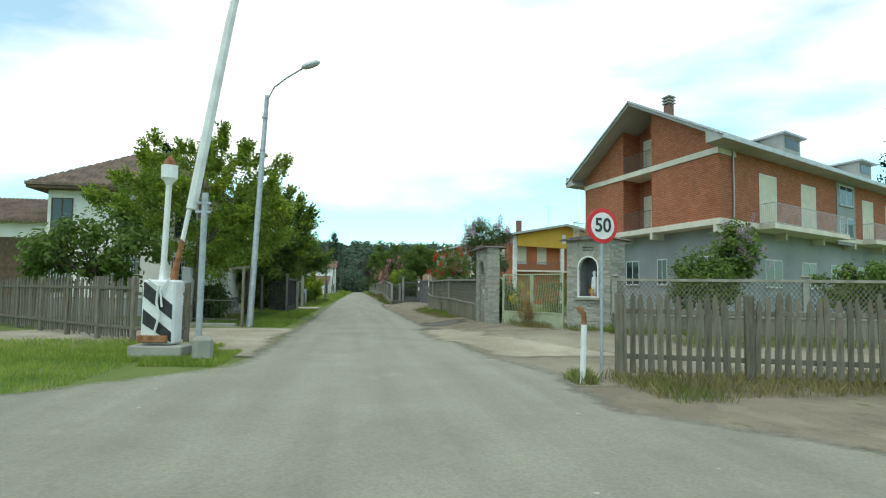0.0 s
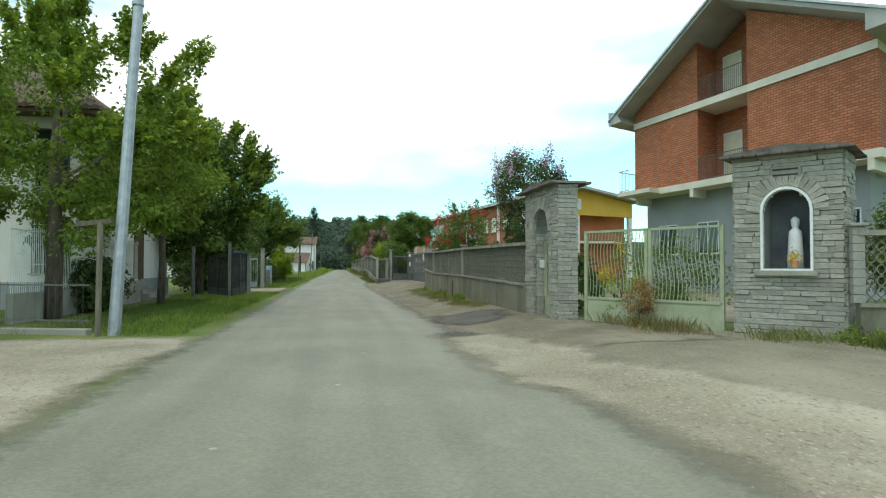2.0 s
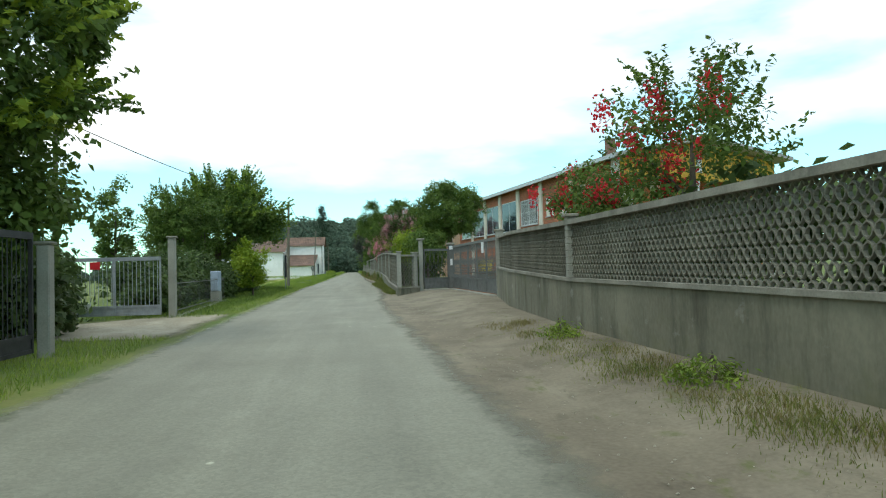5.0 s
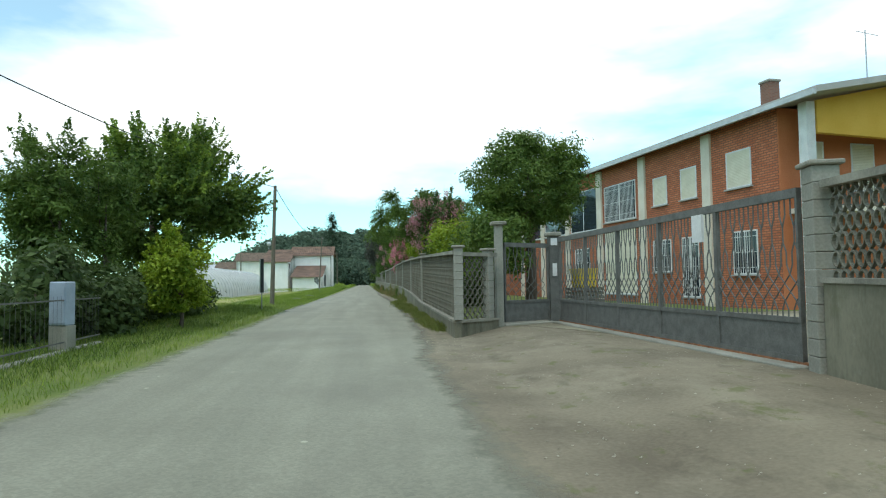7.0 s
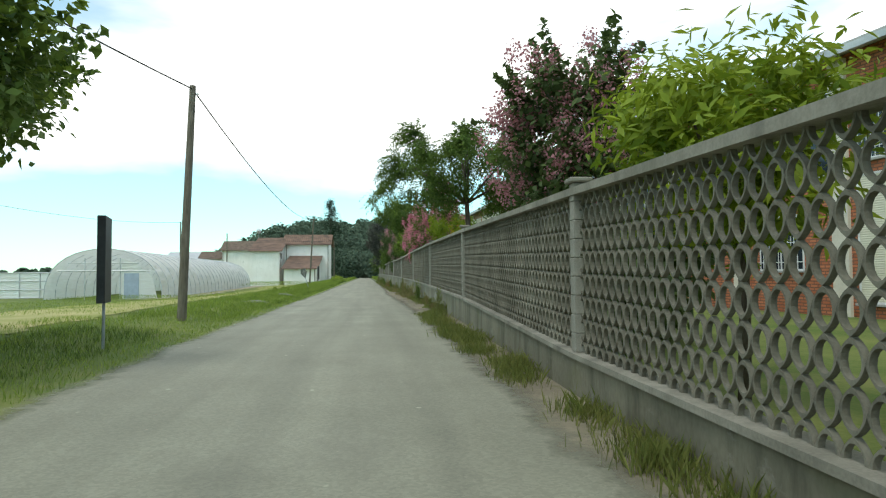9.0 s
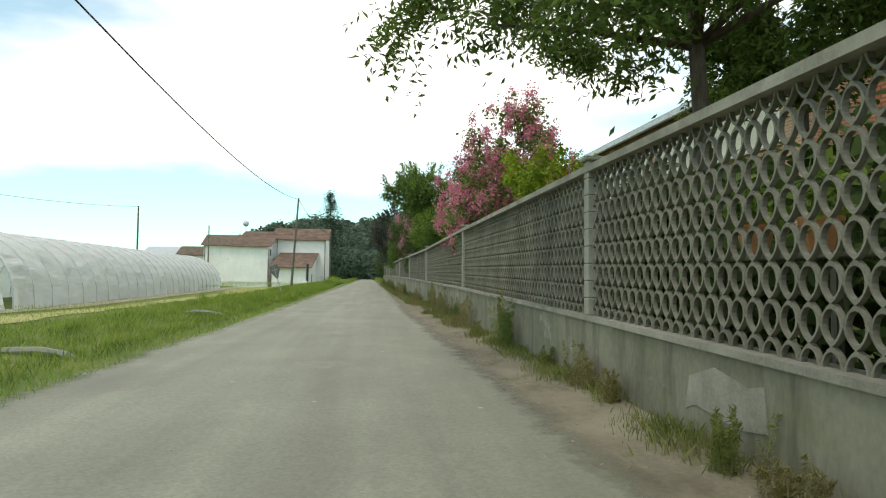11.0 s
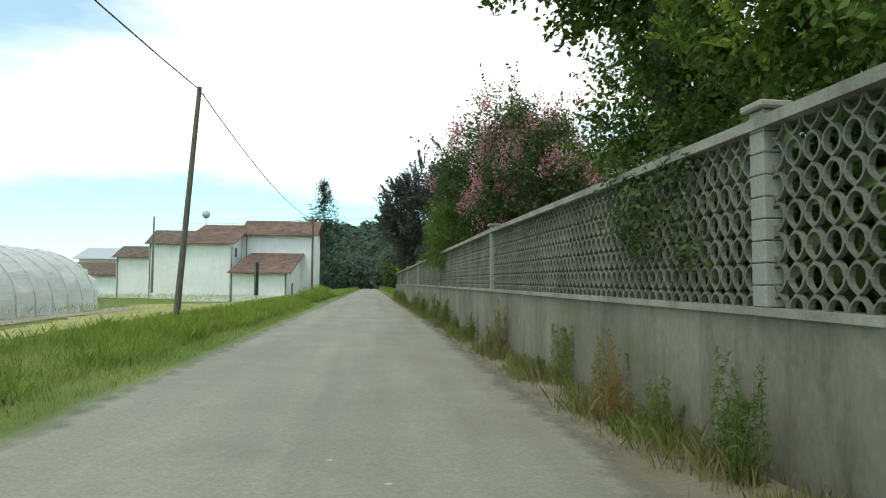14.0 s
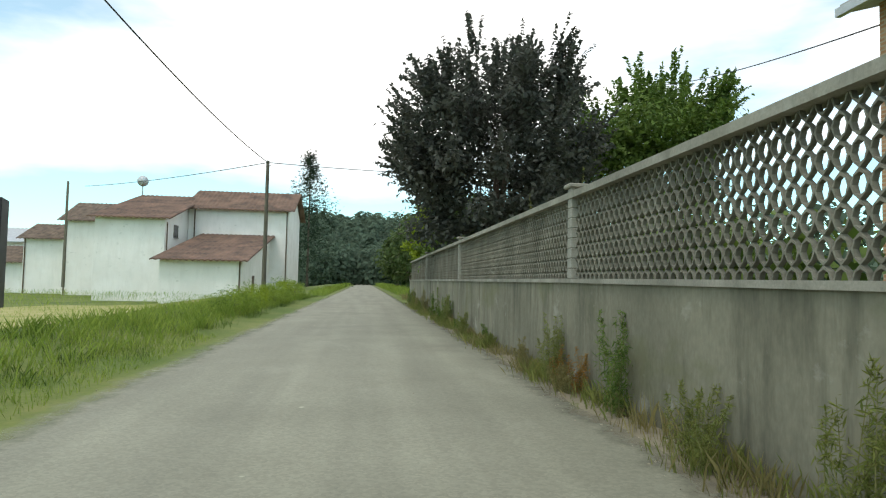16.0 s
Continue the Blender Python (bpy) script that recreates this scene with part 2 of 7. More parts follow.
M = dict(
    # drain cover; also painted shade by the portal and in the culvert mouths
    patch=mat("dark_ground", (0.09, 0.085, 0.07), (0.15, 0.14, 0.115), 0.95, 1.2, 0.3, 60),
    grass=mat("grass_ground", (0.09, 0.14, 0.025), (0.2, 0.22, 0.06), 0.95, 0.5, 0.6, 14),
    mown=mat("mown_grass", (0.24, 0.27, 0.06), (0.44, 0.38, 0.17), 0.95, 0.45, 0.6, 18),
    gravel=mat("gravel", (0.25, 0.22, 0.15), (0.41, 0.365, 0.26), 0.95, 0.6, 0.7, 30),
    pebble=mat("pebble", (0.3, 0.27, 0.2), (0.46, 0.42, 0.33), 0.95, 8, 0.2, 40),
    yellowplastic=mat("yellow_plastic", (0.6, 0.42, 0.02), (0.7, 0.5, 0.05), 0.5, 3, 0.05, 20),
    yard=mat("trodden_yard", (0.17, 0.15, 0.098), (0.29, 0.262, 0.185), 0.95, 0.35, 0.6, 22),
    dirt=mat("dirt", (0.15, 0.125, 0.085), (0.26, 0.225, 0.155), 0.95, 0.7, 0.6, 25),
    concrete=mat("concrete", (0.23, 0.225, 0.185), (0.38, 0.37, 0.31), 0.9, 1.1, 0.2, 35),
    plinth=mat("render_wall", (0.15, 0.142, 0.1), (0.255, 0.24, 0.172), 0.92, 0.9, 0.15, 22, stretch=(1, 1, 0.6)),
    coping=mat("coping", (0.2, 0.19, 0.15), (0.36, 0.34, 0.275), 0.9, 2.0, 0.2, 40),
    lattice=mat("lattice_concrete", (0.125, 0.118, 0.088), (0.24, 0.228, 0.175), 0.9, 1.3, 0.3, 40, vary=0.1),
    stone=mat("stone", (0.26, 0.25, 0.205), (0.43, 0.41, 0.345), 0.9, 4.0, 0.6, 45, vary=0.2),
    mortar=mat("mortar", (0.17, 0.17, 0.16), (0.26, 0.26, 0.25), 0.95, 3, 0.4, 40),
    slate=mat("roof_slab", (0.09, 0.08, 0.07), (0.19, 0.165, 0.14), 0.9, 4, 0.5, 30),
    wood=mat("weathered_wood", (0.095, 0.085, 0.06), (0.21, 0.185, 0.14), 0.9, 6, 0.5, 50, vary=0.22, stretch=(3, 3, 0.4)),
    white=mat("white_paint", (0.62, 0.62, 0.6), (0.82, 0.82, 0.8), 0.5, 2, 0.1, 20),
    wall=mat("white_render", (0.80, 0.76, 0.70), (0.91, 0.87, 0.82), 0.9, 0.5, 0.15, 18),
    grey=mat("grey_render", (0.27, 0.28, 0.28), (0.36, 0.37, 0.37), 0.9, 0.5, 0.15, 18),
    yellow=mat("yellow_render", (0.62, 0.36, 0.05), (0.75, 0.46, 0.09), 0.9, 0.5, 0.15, 18),
    cream=mat("cream_band", (0.62, 0.56, 0.45), (0.76, 0.71, 0.6), 0.85, 1.0, 0.1, 20),
    orange=mat("orange_render", (0.45, 0.15, 0.06), (0.58, 0.22, 0.1), 0.9, 0.6, 0.15, 18),
    soffit=mat("grey_soffit", (0.35, 0.345, 0.32), (0.47, 0.46, 0.43), 0.85, 1.0, 0.1, 20),
    zinc=mat("zinc", (0.42, 0.44, 0.45), (0.58, 0.6, 0.6), 0.5, 3, 0.05, 30, metal=0.4),
    steel=mat("galvanised_steel", (0.3, 0.32, 0.34), (0.46, 0.48, 0.5), 0.5, 5, 0.1, 40, metal=0.5),
    gatepaint=mat("grey_gate_paint", (0.1, 0.1, 0.09), (0.17, 0.17, 0.155), 0.6, 5, 0.1, 40),
    greengate=mat("green_gate_paint", (0.3, 0.33, 0.2), (0.42, 0.44, 0.3), 0.65, 4, 0.1, 40),
    black=mat("black_paint", (0.02, 0.02, 0.02), (0.05, 0.05, 0.05), 0.5, 4, 0.1, 40),
    rust=mat("rust", (0.18, 0.07, 0.03), (0.4, 0.2, 0.1), 0.9, 6, 0.4, 40),
    shutter=mat("cream_shutter", (0.64, 0.6, 0.46), (0.76, 0.72, 0.58), 0.7, 2, 0.1, 30),
    brown=mat("brown_wood", (0.08, 0.05, 0.03), (0.15, 0.1, 0.06), 0.7, 4, 0.2, 40),
    tiles=mat("terracotta_tiles", (0.085, 0.065, 0.05), (0.23, 0.165, 0.12), 0.9, 1.6, 0.6, 9),
    redtiles=mat("red_tiles", (0.085, 0.06, 0.045), (0.25, 0.15, 0.105), 0.9, 0.7, 0.6, 9),
    red=mat("red_sign_paint", (0.55, 0.02, 0.03), (0.65, 0.04, 0.04), 0.4, 3, 0.0, 20),
    bark=mat("bark", (0.07, 0.055, 0.04), (0.16, 0.13, 0.1), 0.95, 5, 0.8, 30, stretch=(2, 2, 0.5)),
    carpaint=mat("dark_red_car_paint", (0.16, 0.02, 0.018), (0.2, 0.03, 0.025), 0.3, 3, 0.0, 20, spec=0.6),
    cable=mat("black_cable", (0.02, 0.02, 0.02), (0.03, 0.03, 0.03), 0.6, 5, 0, 20),
    statue=mat("painted_statue", (0.6, 0.6, 0.62), (0.75, 0.75, 0.74), 0.5, 5, 0.1, 30),
    blue=mat("light_blue_niche", (0.08, 0.09, 0.1), (0.14, 0.15, 0.16), 0.8, 3, 0.1, 30),
    glass=glass_mat("window_glass"),
    bluegrey=mat("grey_blue_metal", (0.3, 0.35, 0.42), (0.4, 0.46, 0.54), 0.5, 3, 0.05, 30),
    orange_pot=mat("terracotta_pot", (0.45, 0.2, 0.08), (0.6, 0.3, 0.14), 0.9, 5, 0.2, 30),
    tarp=mat("blue_plastic", (0.02, 0.1, 0.5), (0.04, 0.16, 0.65), 0.5, 5, 0.1, 30),
    brick=brick_mat("facing_brick", (0.42, 0.12, 0.05), (0.56, 0.195, 0.088), (0.22, 0.1, 0.06), 0.3, 0.105),
    tanbrick=brick_mat("tan_brick", (0.4, 0.19, 0.09), (0.5, 0.27, 0.14), (0.46, 0.35, 0.24), 0.3, 0.1),
    darkbrick=brick_mat("dark_brick", (0.17, 0.06, 0.035), (0.26, 0.1, 0.06), (0.2, 0.13, 0.1)),
    leaf=leaf_mat("leaf_green", (0.08, 0.14, 0.022), (0.31, 0.41, 0.06)),
    # new growth, and the bright highlights on crown tops, as one lime colour
    young=leaf_mat("leaf_young_lit", (0.17, 0.25, 0.02), (0.38, 0.46, 0.06)),
    leaf2=leaf_mat("leaf_mid_green", (0.05, 0.095, 0.02), (0.18, 0.26, 0.052)),
    lime=leaf_mat("leaf_lime", (0.12, 0.2, 0.015), (0.36, 0.44, 0.04)),
    dark=leaf_mat("leaf_dark", (0.04, 0.07, 0.022), (0.125, 0.175, 0.052)),
    conifer=leaf_mat("leaf_conifer", (0.012, 0.03, 0.016), (0.035, 0.06, 0.03)),
    purple=leaf_mat("leaf_purple", (0.05, 0.056, 0.046), (0.13, 0.132, 0.105)),
    pink=leaf_mat("petal_pink", (0.52, 0.12, 0.2), (0.78, 0.33, 0.4)),
    lilac=leaf_mat("petal_lilac", (0.42, 0.26, 0.37), (0.62, 0.45, 0.55)),
    mauve=leaf_mat("petal_dusky_pink", (0.44, 0.17, 0.2), (0.64, 0.35, 0.36)),
    redflower=leaf_mat("petal_red", (0.66, 0.02, 0.035), (0.82, 0.08, 0.09)),
    yellowflower=leaf_mat("petal_yellow", (0.7, 0.42, 0.01), (0.8, 0.6, 0.05)),
    blade=leaf_mat("grass_blade", (0.125, 0.215, 0.027), (0.35, 0.43, 0.08)),
    rusty=leaf_mat("rusty_weed", (0.22, 0.12, 0.03), (0.38, 0.2, 0.05)),
    weed=leaf_mat("wall_weed", (0.1, 0.145, 0.028), (0.27, 0.28, 0.08)),
    weedstem=mat("weed_stem", (0.12, 0.13, 0.04), (0.22, 0.2, 0.08), 0.9, 8, 0.0, 20),
    dry=leaf_mat("dry_weed", (0.16, 0.145, 0.055), (0.33, 0.285, 0.115)),
    # paler, bluer green than the leaves: distance haze put into the base colour
    forest=leaf_mat("hazed_forest", (0.09, 0.13, 0.095), (0.14, 0.185, 0.125), 1.0, 0.0),
)


def road_mat():
    """Worn asphalt: pale grit, darker and paler bands along the lane, small spots."""
    m = mat("worn_asphalt", (0.205, 0.203, 0.145), (0.258, 0.255, 0.185), 0.72, 0.6, 0.3, 70, spec=0.5)
    n, l = m.node_tree.nodes, m.node_tree.links
    p = n["Principled BSDF"]
    src = p.inputs["Base Color"].links[0].from_socket
    tc, mp = n.new("ShaderNodeTexCoord"), n.new("ShaderNodeMapping")
    mp.inputs["Scale"].default_value = (1.0, 0.05, 1.0)
    l.new(tc.outputs["Object"], mp.inputs["Vector"])
    band = n.new("ShaderNodeTexNoise")
    band.inputs["Scale"].default_value, band.inputs["Detail"].default_value = 1.6, 3
    l.new(mp.outputs["Vector"], band.inputs["Vector"])
    r1 = n.new("ShaderNodeMapRange")
    r1.inputs["From Min"].default_value, r1.inputs["From Max"].default_value = 0.3, 0.7
    r1.inputs["To Min"].default_value, r1.inputs["To Max"].default_value = 0.86, 1.13
    l.new(band.outputs["Fac"], r1.inputs["Value"])
    vor = n.new("ShaderNodeTexVoronoi")
    vor.inputs["Scale"].default_value = 38
    l.new(tc.outputs["Object"], vor.inputs["Vector"])
    grit = n.new("ShaderNodeSeparateColor")
    l.new(vor.outputs["Color"], grit.inputs["Color"])
    r2 = n.new("ShaderNodeMapRange")
    r2.inputs["To Min"].default_value, r2.inputs["To Max"].default_value = 0.88, 1.13
    l.new(grit.outputs["Red"], r2.inputs["Value"])
    spot = n.new("ShaderNodeTexVoronoi")
    spot.inputs["Scale"].default_value = 1.3
    l.new(tc.outputs["Object"], spot.inputs["Vector"])
    r3 = n.new("ShaderNodeMapRange")
    r3.inputs["From Min"].default_value, r3.inputs["From Max"].default_value = 0.03, 0.05
    r3.inputs["To Min"].default_value, r3.inputs["To Max"].default_value = 1.9, 1.0
    l.new(spot.outputs["Distance"], r3.inputs["Value"])
    m1, m2 = n.new("ShaderNodeMath"), n.new("ShaderNodeMath")
    m1.operation = m2.operation = "MULTIPLY"
    l.new(r1.outputs["Result"], m1.inputs[0])
    l.new(r2.outputs["Result"], m1.inputs[1])
    l.new(m1.outputs["Value"], m2.inputs[0])
    l.new(r3.outputs["Result"], m2.inputs[1])
    hsv = n.new("ShaderNodeHueSaturation")
    l.new(m2.outputs["Value"], hsv.inputs["Value"])
    l.new(src, hsv.inputs["Color"])
    l.new(hsv.outputs["Color"], p.inputs["Base Color"])
    return m


M["asphalt"] = road_mat()


def stained(m, streak, moss, reach=0.75):
    """Adds rain streaks, mossy blotches and pale worn spots to a wall's paint."""
    n, l = m.node_tree.nodes, m.node_tree.links
    p = n["Principled BSDF"]
    src = p.inputs["Base Color"].links[0].from_socket
    tc = n.new("ShaderNodeTexCoord")
    for colour, stretch, scale, lo, hi, most in ((streak, (1.5, 1.5, 0.26), 1.7, 0.5, 0.68, reach), (moss, (0.5, 0.5, 0.8), 1.1, 0.54, 0.7, reach * 0.8), ((0.42, 0.41, 0.35), (0.7, 0.7, 0.9), 1.9, 0.62, 0.7, 0.45)):
        mp, no, rr, mix = n.new("ShaderNodeMapping"), n.new("ShaderNodeTexNoise"), n.new("ShaderNodeMapRange"), n.new("ShaderNodeMix")
        mp.inputs["Scale"].default_value = stretch
        mp.inputs["Location"].default_value = (scale * 3.1, most * 7.7, lo * 9.3)
        no.inputs["Scale"].default_value, no.inputs["Detail"].default_value, no.inputs["Roughness"].default_value = scale, 8, 0.65
        rr.inputs["From Min"].default_value, rr.inputs["From Max"].default_value, rr.inputs["To Max"].default_value = lo, hi, most
        mix.data_type = "RGBA"
        mix.inputs["B"].default_value = (*colour, 1)
        info, shift = n.new("ShaderNodeObjectInfo"), n.new("ShaderNodeVectorMath")
        l.new(tc.outputs["Object"], shift.inputs[0])
        l.new(info.outputs["Location"], shift.inputs[1])
        l.new(shift.outputs["Vector"], mp.inputs["Vector"])
        l.new(mp.outputs["Vector"], no.inputs["Vector"])
        l.new(no.outputs["Fac"], rr.inputs["Value"])
        l.new(rr.outputs["Result"], mix.inputs["Factor"])
        l.new(src, mix.inputs["A"])
        src = mix.outputs["Result"]
    l.new(src, p.inputs["Base Color"])


def blotched(m, *spots):
    """Adds soft-edged blotches of other soil; spots: colour, scale, from, to, share."""
    n, l = m.node_tree.nodes, m.node_tree.links
    p = n["Principled BSDF"]
    src = p.inputs["Base Color"].links[0].from_socket
    tc = n.new("ShaderNodeTexCoord")
    for k, (colour, scale, lo, hi, most) in enumerate(spots):
        mp, no, rr, mix = n.new("ShaderNodeMapping"), n.new("ShaderNodeTexNoise"), n.new("ShaderNodeMapRange"), n.new("ShaderNodeMix")
        mp.inputs["Scale"].default_value = (1.0, 0.6, 1.0)
        mp.inputs["Location"].default_value = (3.7 * k + 1.3, 5.1 * k, 0.4)
        no.inputs["Scale"].default_value, no.inputs["Detail"].default_value, no.inputs["Roughness"].default_value = scale, 9, 0.68
        rr.inputs["From Min"].default_value, rr.inputs["From Max"].default_value, rr.inputs["To Max"].default_value = lo, hi, most
        mix.data_type = "RGBA"
        mix.inputs["B"].default_value = (*colour, 1)
        l.new(tc.outputs["Object"], mp.inputs["Vector"])
        l.new(mp.outputs["Vector"], no.inputs["Vector"])
        l.new(no.outputs["Fac"], rr.inputs["Value"])
        l.new(rr.outputs["Result"], mix.inputs["Factor"])
        l.new(src, mix.inputs["A"])
        src = mix.outputs["Result"]
    l.new(src, p.inputs["Base Color"])


blotched(M["dirt"], ((0.34, 0.305, 0.215), 0.9, 0.5, 0.68, 0.55), ((0.085, 0.07, 0.045), 1.3, 0.56, 0.68, 0.6), ((0.11, 0.13, 0.03), 2.6, 0.58, 0.66, 0.6))
blotched(M["yard"], ((0.37, 0.335, 0.235), 0.35, 0.47, 0.66, 0.6), ((0.1, 0.085, 0.055), 0.7, 0.58, 0.7, 0.55), ((0.46, 0.42, 0.32), 24, 0.58, 0.64, 0.45), ((0.09, 0.08, 0.055), 17, 0.57, 0.63, 0.45))
blotched(M["gravel"], ((0.47, 0.43, 0.32), 0.5, 0.5, 0.62, 0.6), ((0.17, 0.15, 0.1), 0.9, 0.56, 0.7, 0.6), ((0.56, 0.52, 0.41), 26, 0.56, 0.62, 0.55), ((0.11, 0.095, 0.065), 19, 0.56, 0.62, 0.55))
blotched(M["grass"], ((0.07, 0.13, 0.02), 0.25, 0.5, 0.62, 0.6), ((0.26, 0.24, 0.09), 0.4, 0.58, 0.7, 0.6))
blotched(M["asphalt"], ((0.16, 0.155, 0.115), 0.35, 0.54, 0.66, 0.5), ((0.33, 0.32, 0.24), 0.8, 0.6, 0.7, 0.4))
stained(M["plinth"], (0.07, 0.067, 0.045), (0.14, 0.145, 0.06), 0.72)
stained(M["coping"], (0.12, 0.115, 0.095), (0.16, 0.16, 0.11), 0.5)
stained(M["wall"], (0.62, 0.58, 0.52), (0.66, 0.64, 0.57), 0.22)


def ragged(m, reach, scale, soft=0.28):
    """Lets a ground sheet fray out towards its rim, by the rim distance kept on its mesh."""
    n, l = m.node_tree.nodes, m.node_tree.links
    at = n.new("ShaderNodeAttribute")
    at.attribute_name = "rim"
    tc, no = n.new("ShaderNodeTexCoord"), n.new("ShaderNodeTexNoise")
    no.inputs["Scale"].default_value, no.inputs["Detail"].default_value, no.inputs["Roughness"].default_value = scale, 7, 0.7
    l.new(tc.outputs["Object"], no.inputs["Vector"])
    div, add, rr = n.new("ShaderNodeMath"), n.new("ShaderNodeMath"), n.new("ShaderNodeMapRange")
    div.operation, add.operation = "DIVIDE", "ADD"
    div.inputs[1].default_value = reach
    l.new(at.outputs["Fac"], div.inputs[0])
    l.new(div.outputs["Value"], add.inputs[0])
    l.new(no.outputs["Fac"], add.inputs[1])
    rr.inputs["From Min"].default_value, rr.inputs["From Max"].default_value = 0.86 - soft / 2, 0.86 + soft / 2
    l.new(add.outputs["Value"], rr.inputs["Value"])
    tr, sh = n.new("ShaderNodeBsdfTransparent"), n.new("ShaderNodeMixShader")
    l.new(rr.outputs["Result"], sh.inputs[0])
    l.new(tr.outputs[0], sh.inputs[1])
    l.new(n["Principled BSDF"].outputs[0], sh.inputs[2])
    l.new(sh.outputs[0], n["Material Output"].inputs["Surface"])


ragged(M["asphalt"], 0.8, 2.4, 0.55)
ragged(M["gravel"], 0.9, 1.6, 0.6)
ragged(M["dirt"], 0.55, 2.2, 0.5)
ragged(M["yard"], 0.7, 1.8, 0.6)
ragged(M["patch"], 0.9, 1.8, 0.6)
ragged(M["mown"], 0.8, 1.2)


def film_mat():
    """Milky plastic film with folds."""
    m = mat("plastic_film", (0.82, 0.81, 0.74), (0.95, 0.95, 0.93), 0.35, 1.6, 1.0, 4, stretch=(0.5, 0.6, 3.5))
    n, l = m.node_tree.nodes, m.node_tree.links
    p = n["Principled BSDF"]
    tr, sh = n.new("ShaderNodeBsdfTranslucent"), n.new("ShaderNodeMixShader")
    tr.inputs["Color"].default_value = (0.8, 0.82, 0.8, 1)
    sh.inputs[0].default_value = 0.4
    l.new(p.outputs[0], sh.inputs[1])
    l.new(tr.outputs[0], sh.inputs[2])
    l.new(sh.outputs[0], n["Material Output"].inputs["Surface"])
    for node in n:
        if node.type == "BUMP":
            node.inputs["Distance"].default_value = 0.1
    return m


M["film"] = film_mat()


# ---- building helpers ----
def mesh_ob(name, verts, faces, material, parent=None, label="", smooth=False):
    me = bpy.data.meshes.new(name)
    me.from_pydata(verts, [], faces)
    me.validate()
    me.materials.append(material)
    if smooth:
        me.shade_smooth()
    ob = new(name, me)
    if parent:
        ob.parent = parent
    if label:
        ob["label"] = label
    return ob


def part(name, bm, material, parent=None, label="", smooth=False):
    me = bpy.data.meshes.new(name)
    bm.normal_update()
    bm.to_mesh(me)
    bm.free()
    me.materials.append(material)
    if smooth:
        me.shade_smooth()
    ob = new(name, me)
    if parent:
        ob.parent = parent
    if label:
        ob["label"] = label
    return ob


def thing(name, label, category, m=None, group="", kind=""):
    ob = new(name)
    ob.empty_display_size = 0.2
    if m is not None:
        ob.matrix_world = m
    return tagged(ob, label, category, group, kind)


def box(bm, x0, y0, z0, x1, y1, z1, bevel=0.0):
    c = bmesh.ops.create_cube(bm, size=1.0, matrix=Matrix.Translation(((x0 + x1) / 2, (y0 + y1) / 2, (z0 + z1) / 2)) @ Matrix.Diagonal((abs(x1 - x0), abs(y1 - y0), abs(z1 - z0), 1)))
    if bevel:
        es = {e for v in c["verts"] for e in v.link_edges}
        bmesh.ops.bevel(bm, geom=list(es), offset=bevel, segments=1, affect="EDGES")
    return bm


def tube(bm, pts, radii, sides=8):
    """A tapered tube through points."""
    rings = []
    for i, p in enumerate(pts):
        a = Vector(pts[max(i - 1, 0)])
        b = Vector(pts[min(i + 1, len(pts) - 1)])
        d = (b - a).normalized()
        u = d.cross(Vector((0.31, 0.95, 0.05)) if abs(d.z) > 0.9 else Vector((0, 0, 1))).normalized()
        v = d.cross(u)
        r = radii[i] if isinstance(radii, (list, tuple)) else radii
        rings.append([bm.verts.new(Vector(p) + r * (math.cos(k * math.tau / sides) * u + math.sin(k * math.tau / sides) * v)) for k in range(sides)])
    for a, b in zip(rings, rings[1:]):
        for k in range(sides):
            bm.faces.new((a[k], a[(k + 1) % sides], b[(k + 1) % sides], b[k]))
    bm.faces.new(rings[0][::-1])
    bm.faces.new(rings[-1])
    return bm


def B():
    return bmesh.new()


def prism(bm, outline, depth_from, depth_to, axis="y"):
    """An outline (pairs) pulled along an axis: y: pairs are x, z; x: pairs are y, z; z: pairs are x, y."""
    def at(p, d):
        return {"y": (p[0], d, p[1]), "x": (d, p[0], p[1]), "z": (p[0], p[1], d)}[axis]
    a = [bm.verts.new(at(p, depth_from)) for p in outline]
    b = [bm.verts.new(at(p, depth_to)) for p in outline]
    n = len(outline)
    bm.faces.new(a)
    bm.faces.new(b[::-1])
    for k in range(n):
        bm.faces.new((a[k], b[k], b[(k + 1) % n], a[(k + 1) % n]))
    bmesh.ops.recalc_face_normals(bm, faces=bm.faces[:])
    return bm


def box_uv(ob):
    """Maps of brick size on upright faces, in metres along the wall."""
    me = ob.data
    uv = me.uv_layers.new(name="UVMap")
    for poly in me.polygons:
        nx, ny = poly.normal[:2]
        for li in poly.loop_indices:
            co = me.vertices[me.loops[li].vertex_index].co
            uv.data[li].uv = (co.y, co.z) if abs(nx) > abs(ny) else (co.x, co.z)
    return ob


rng = np.random.default_rng(7)


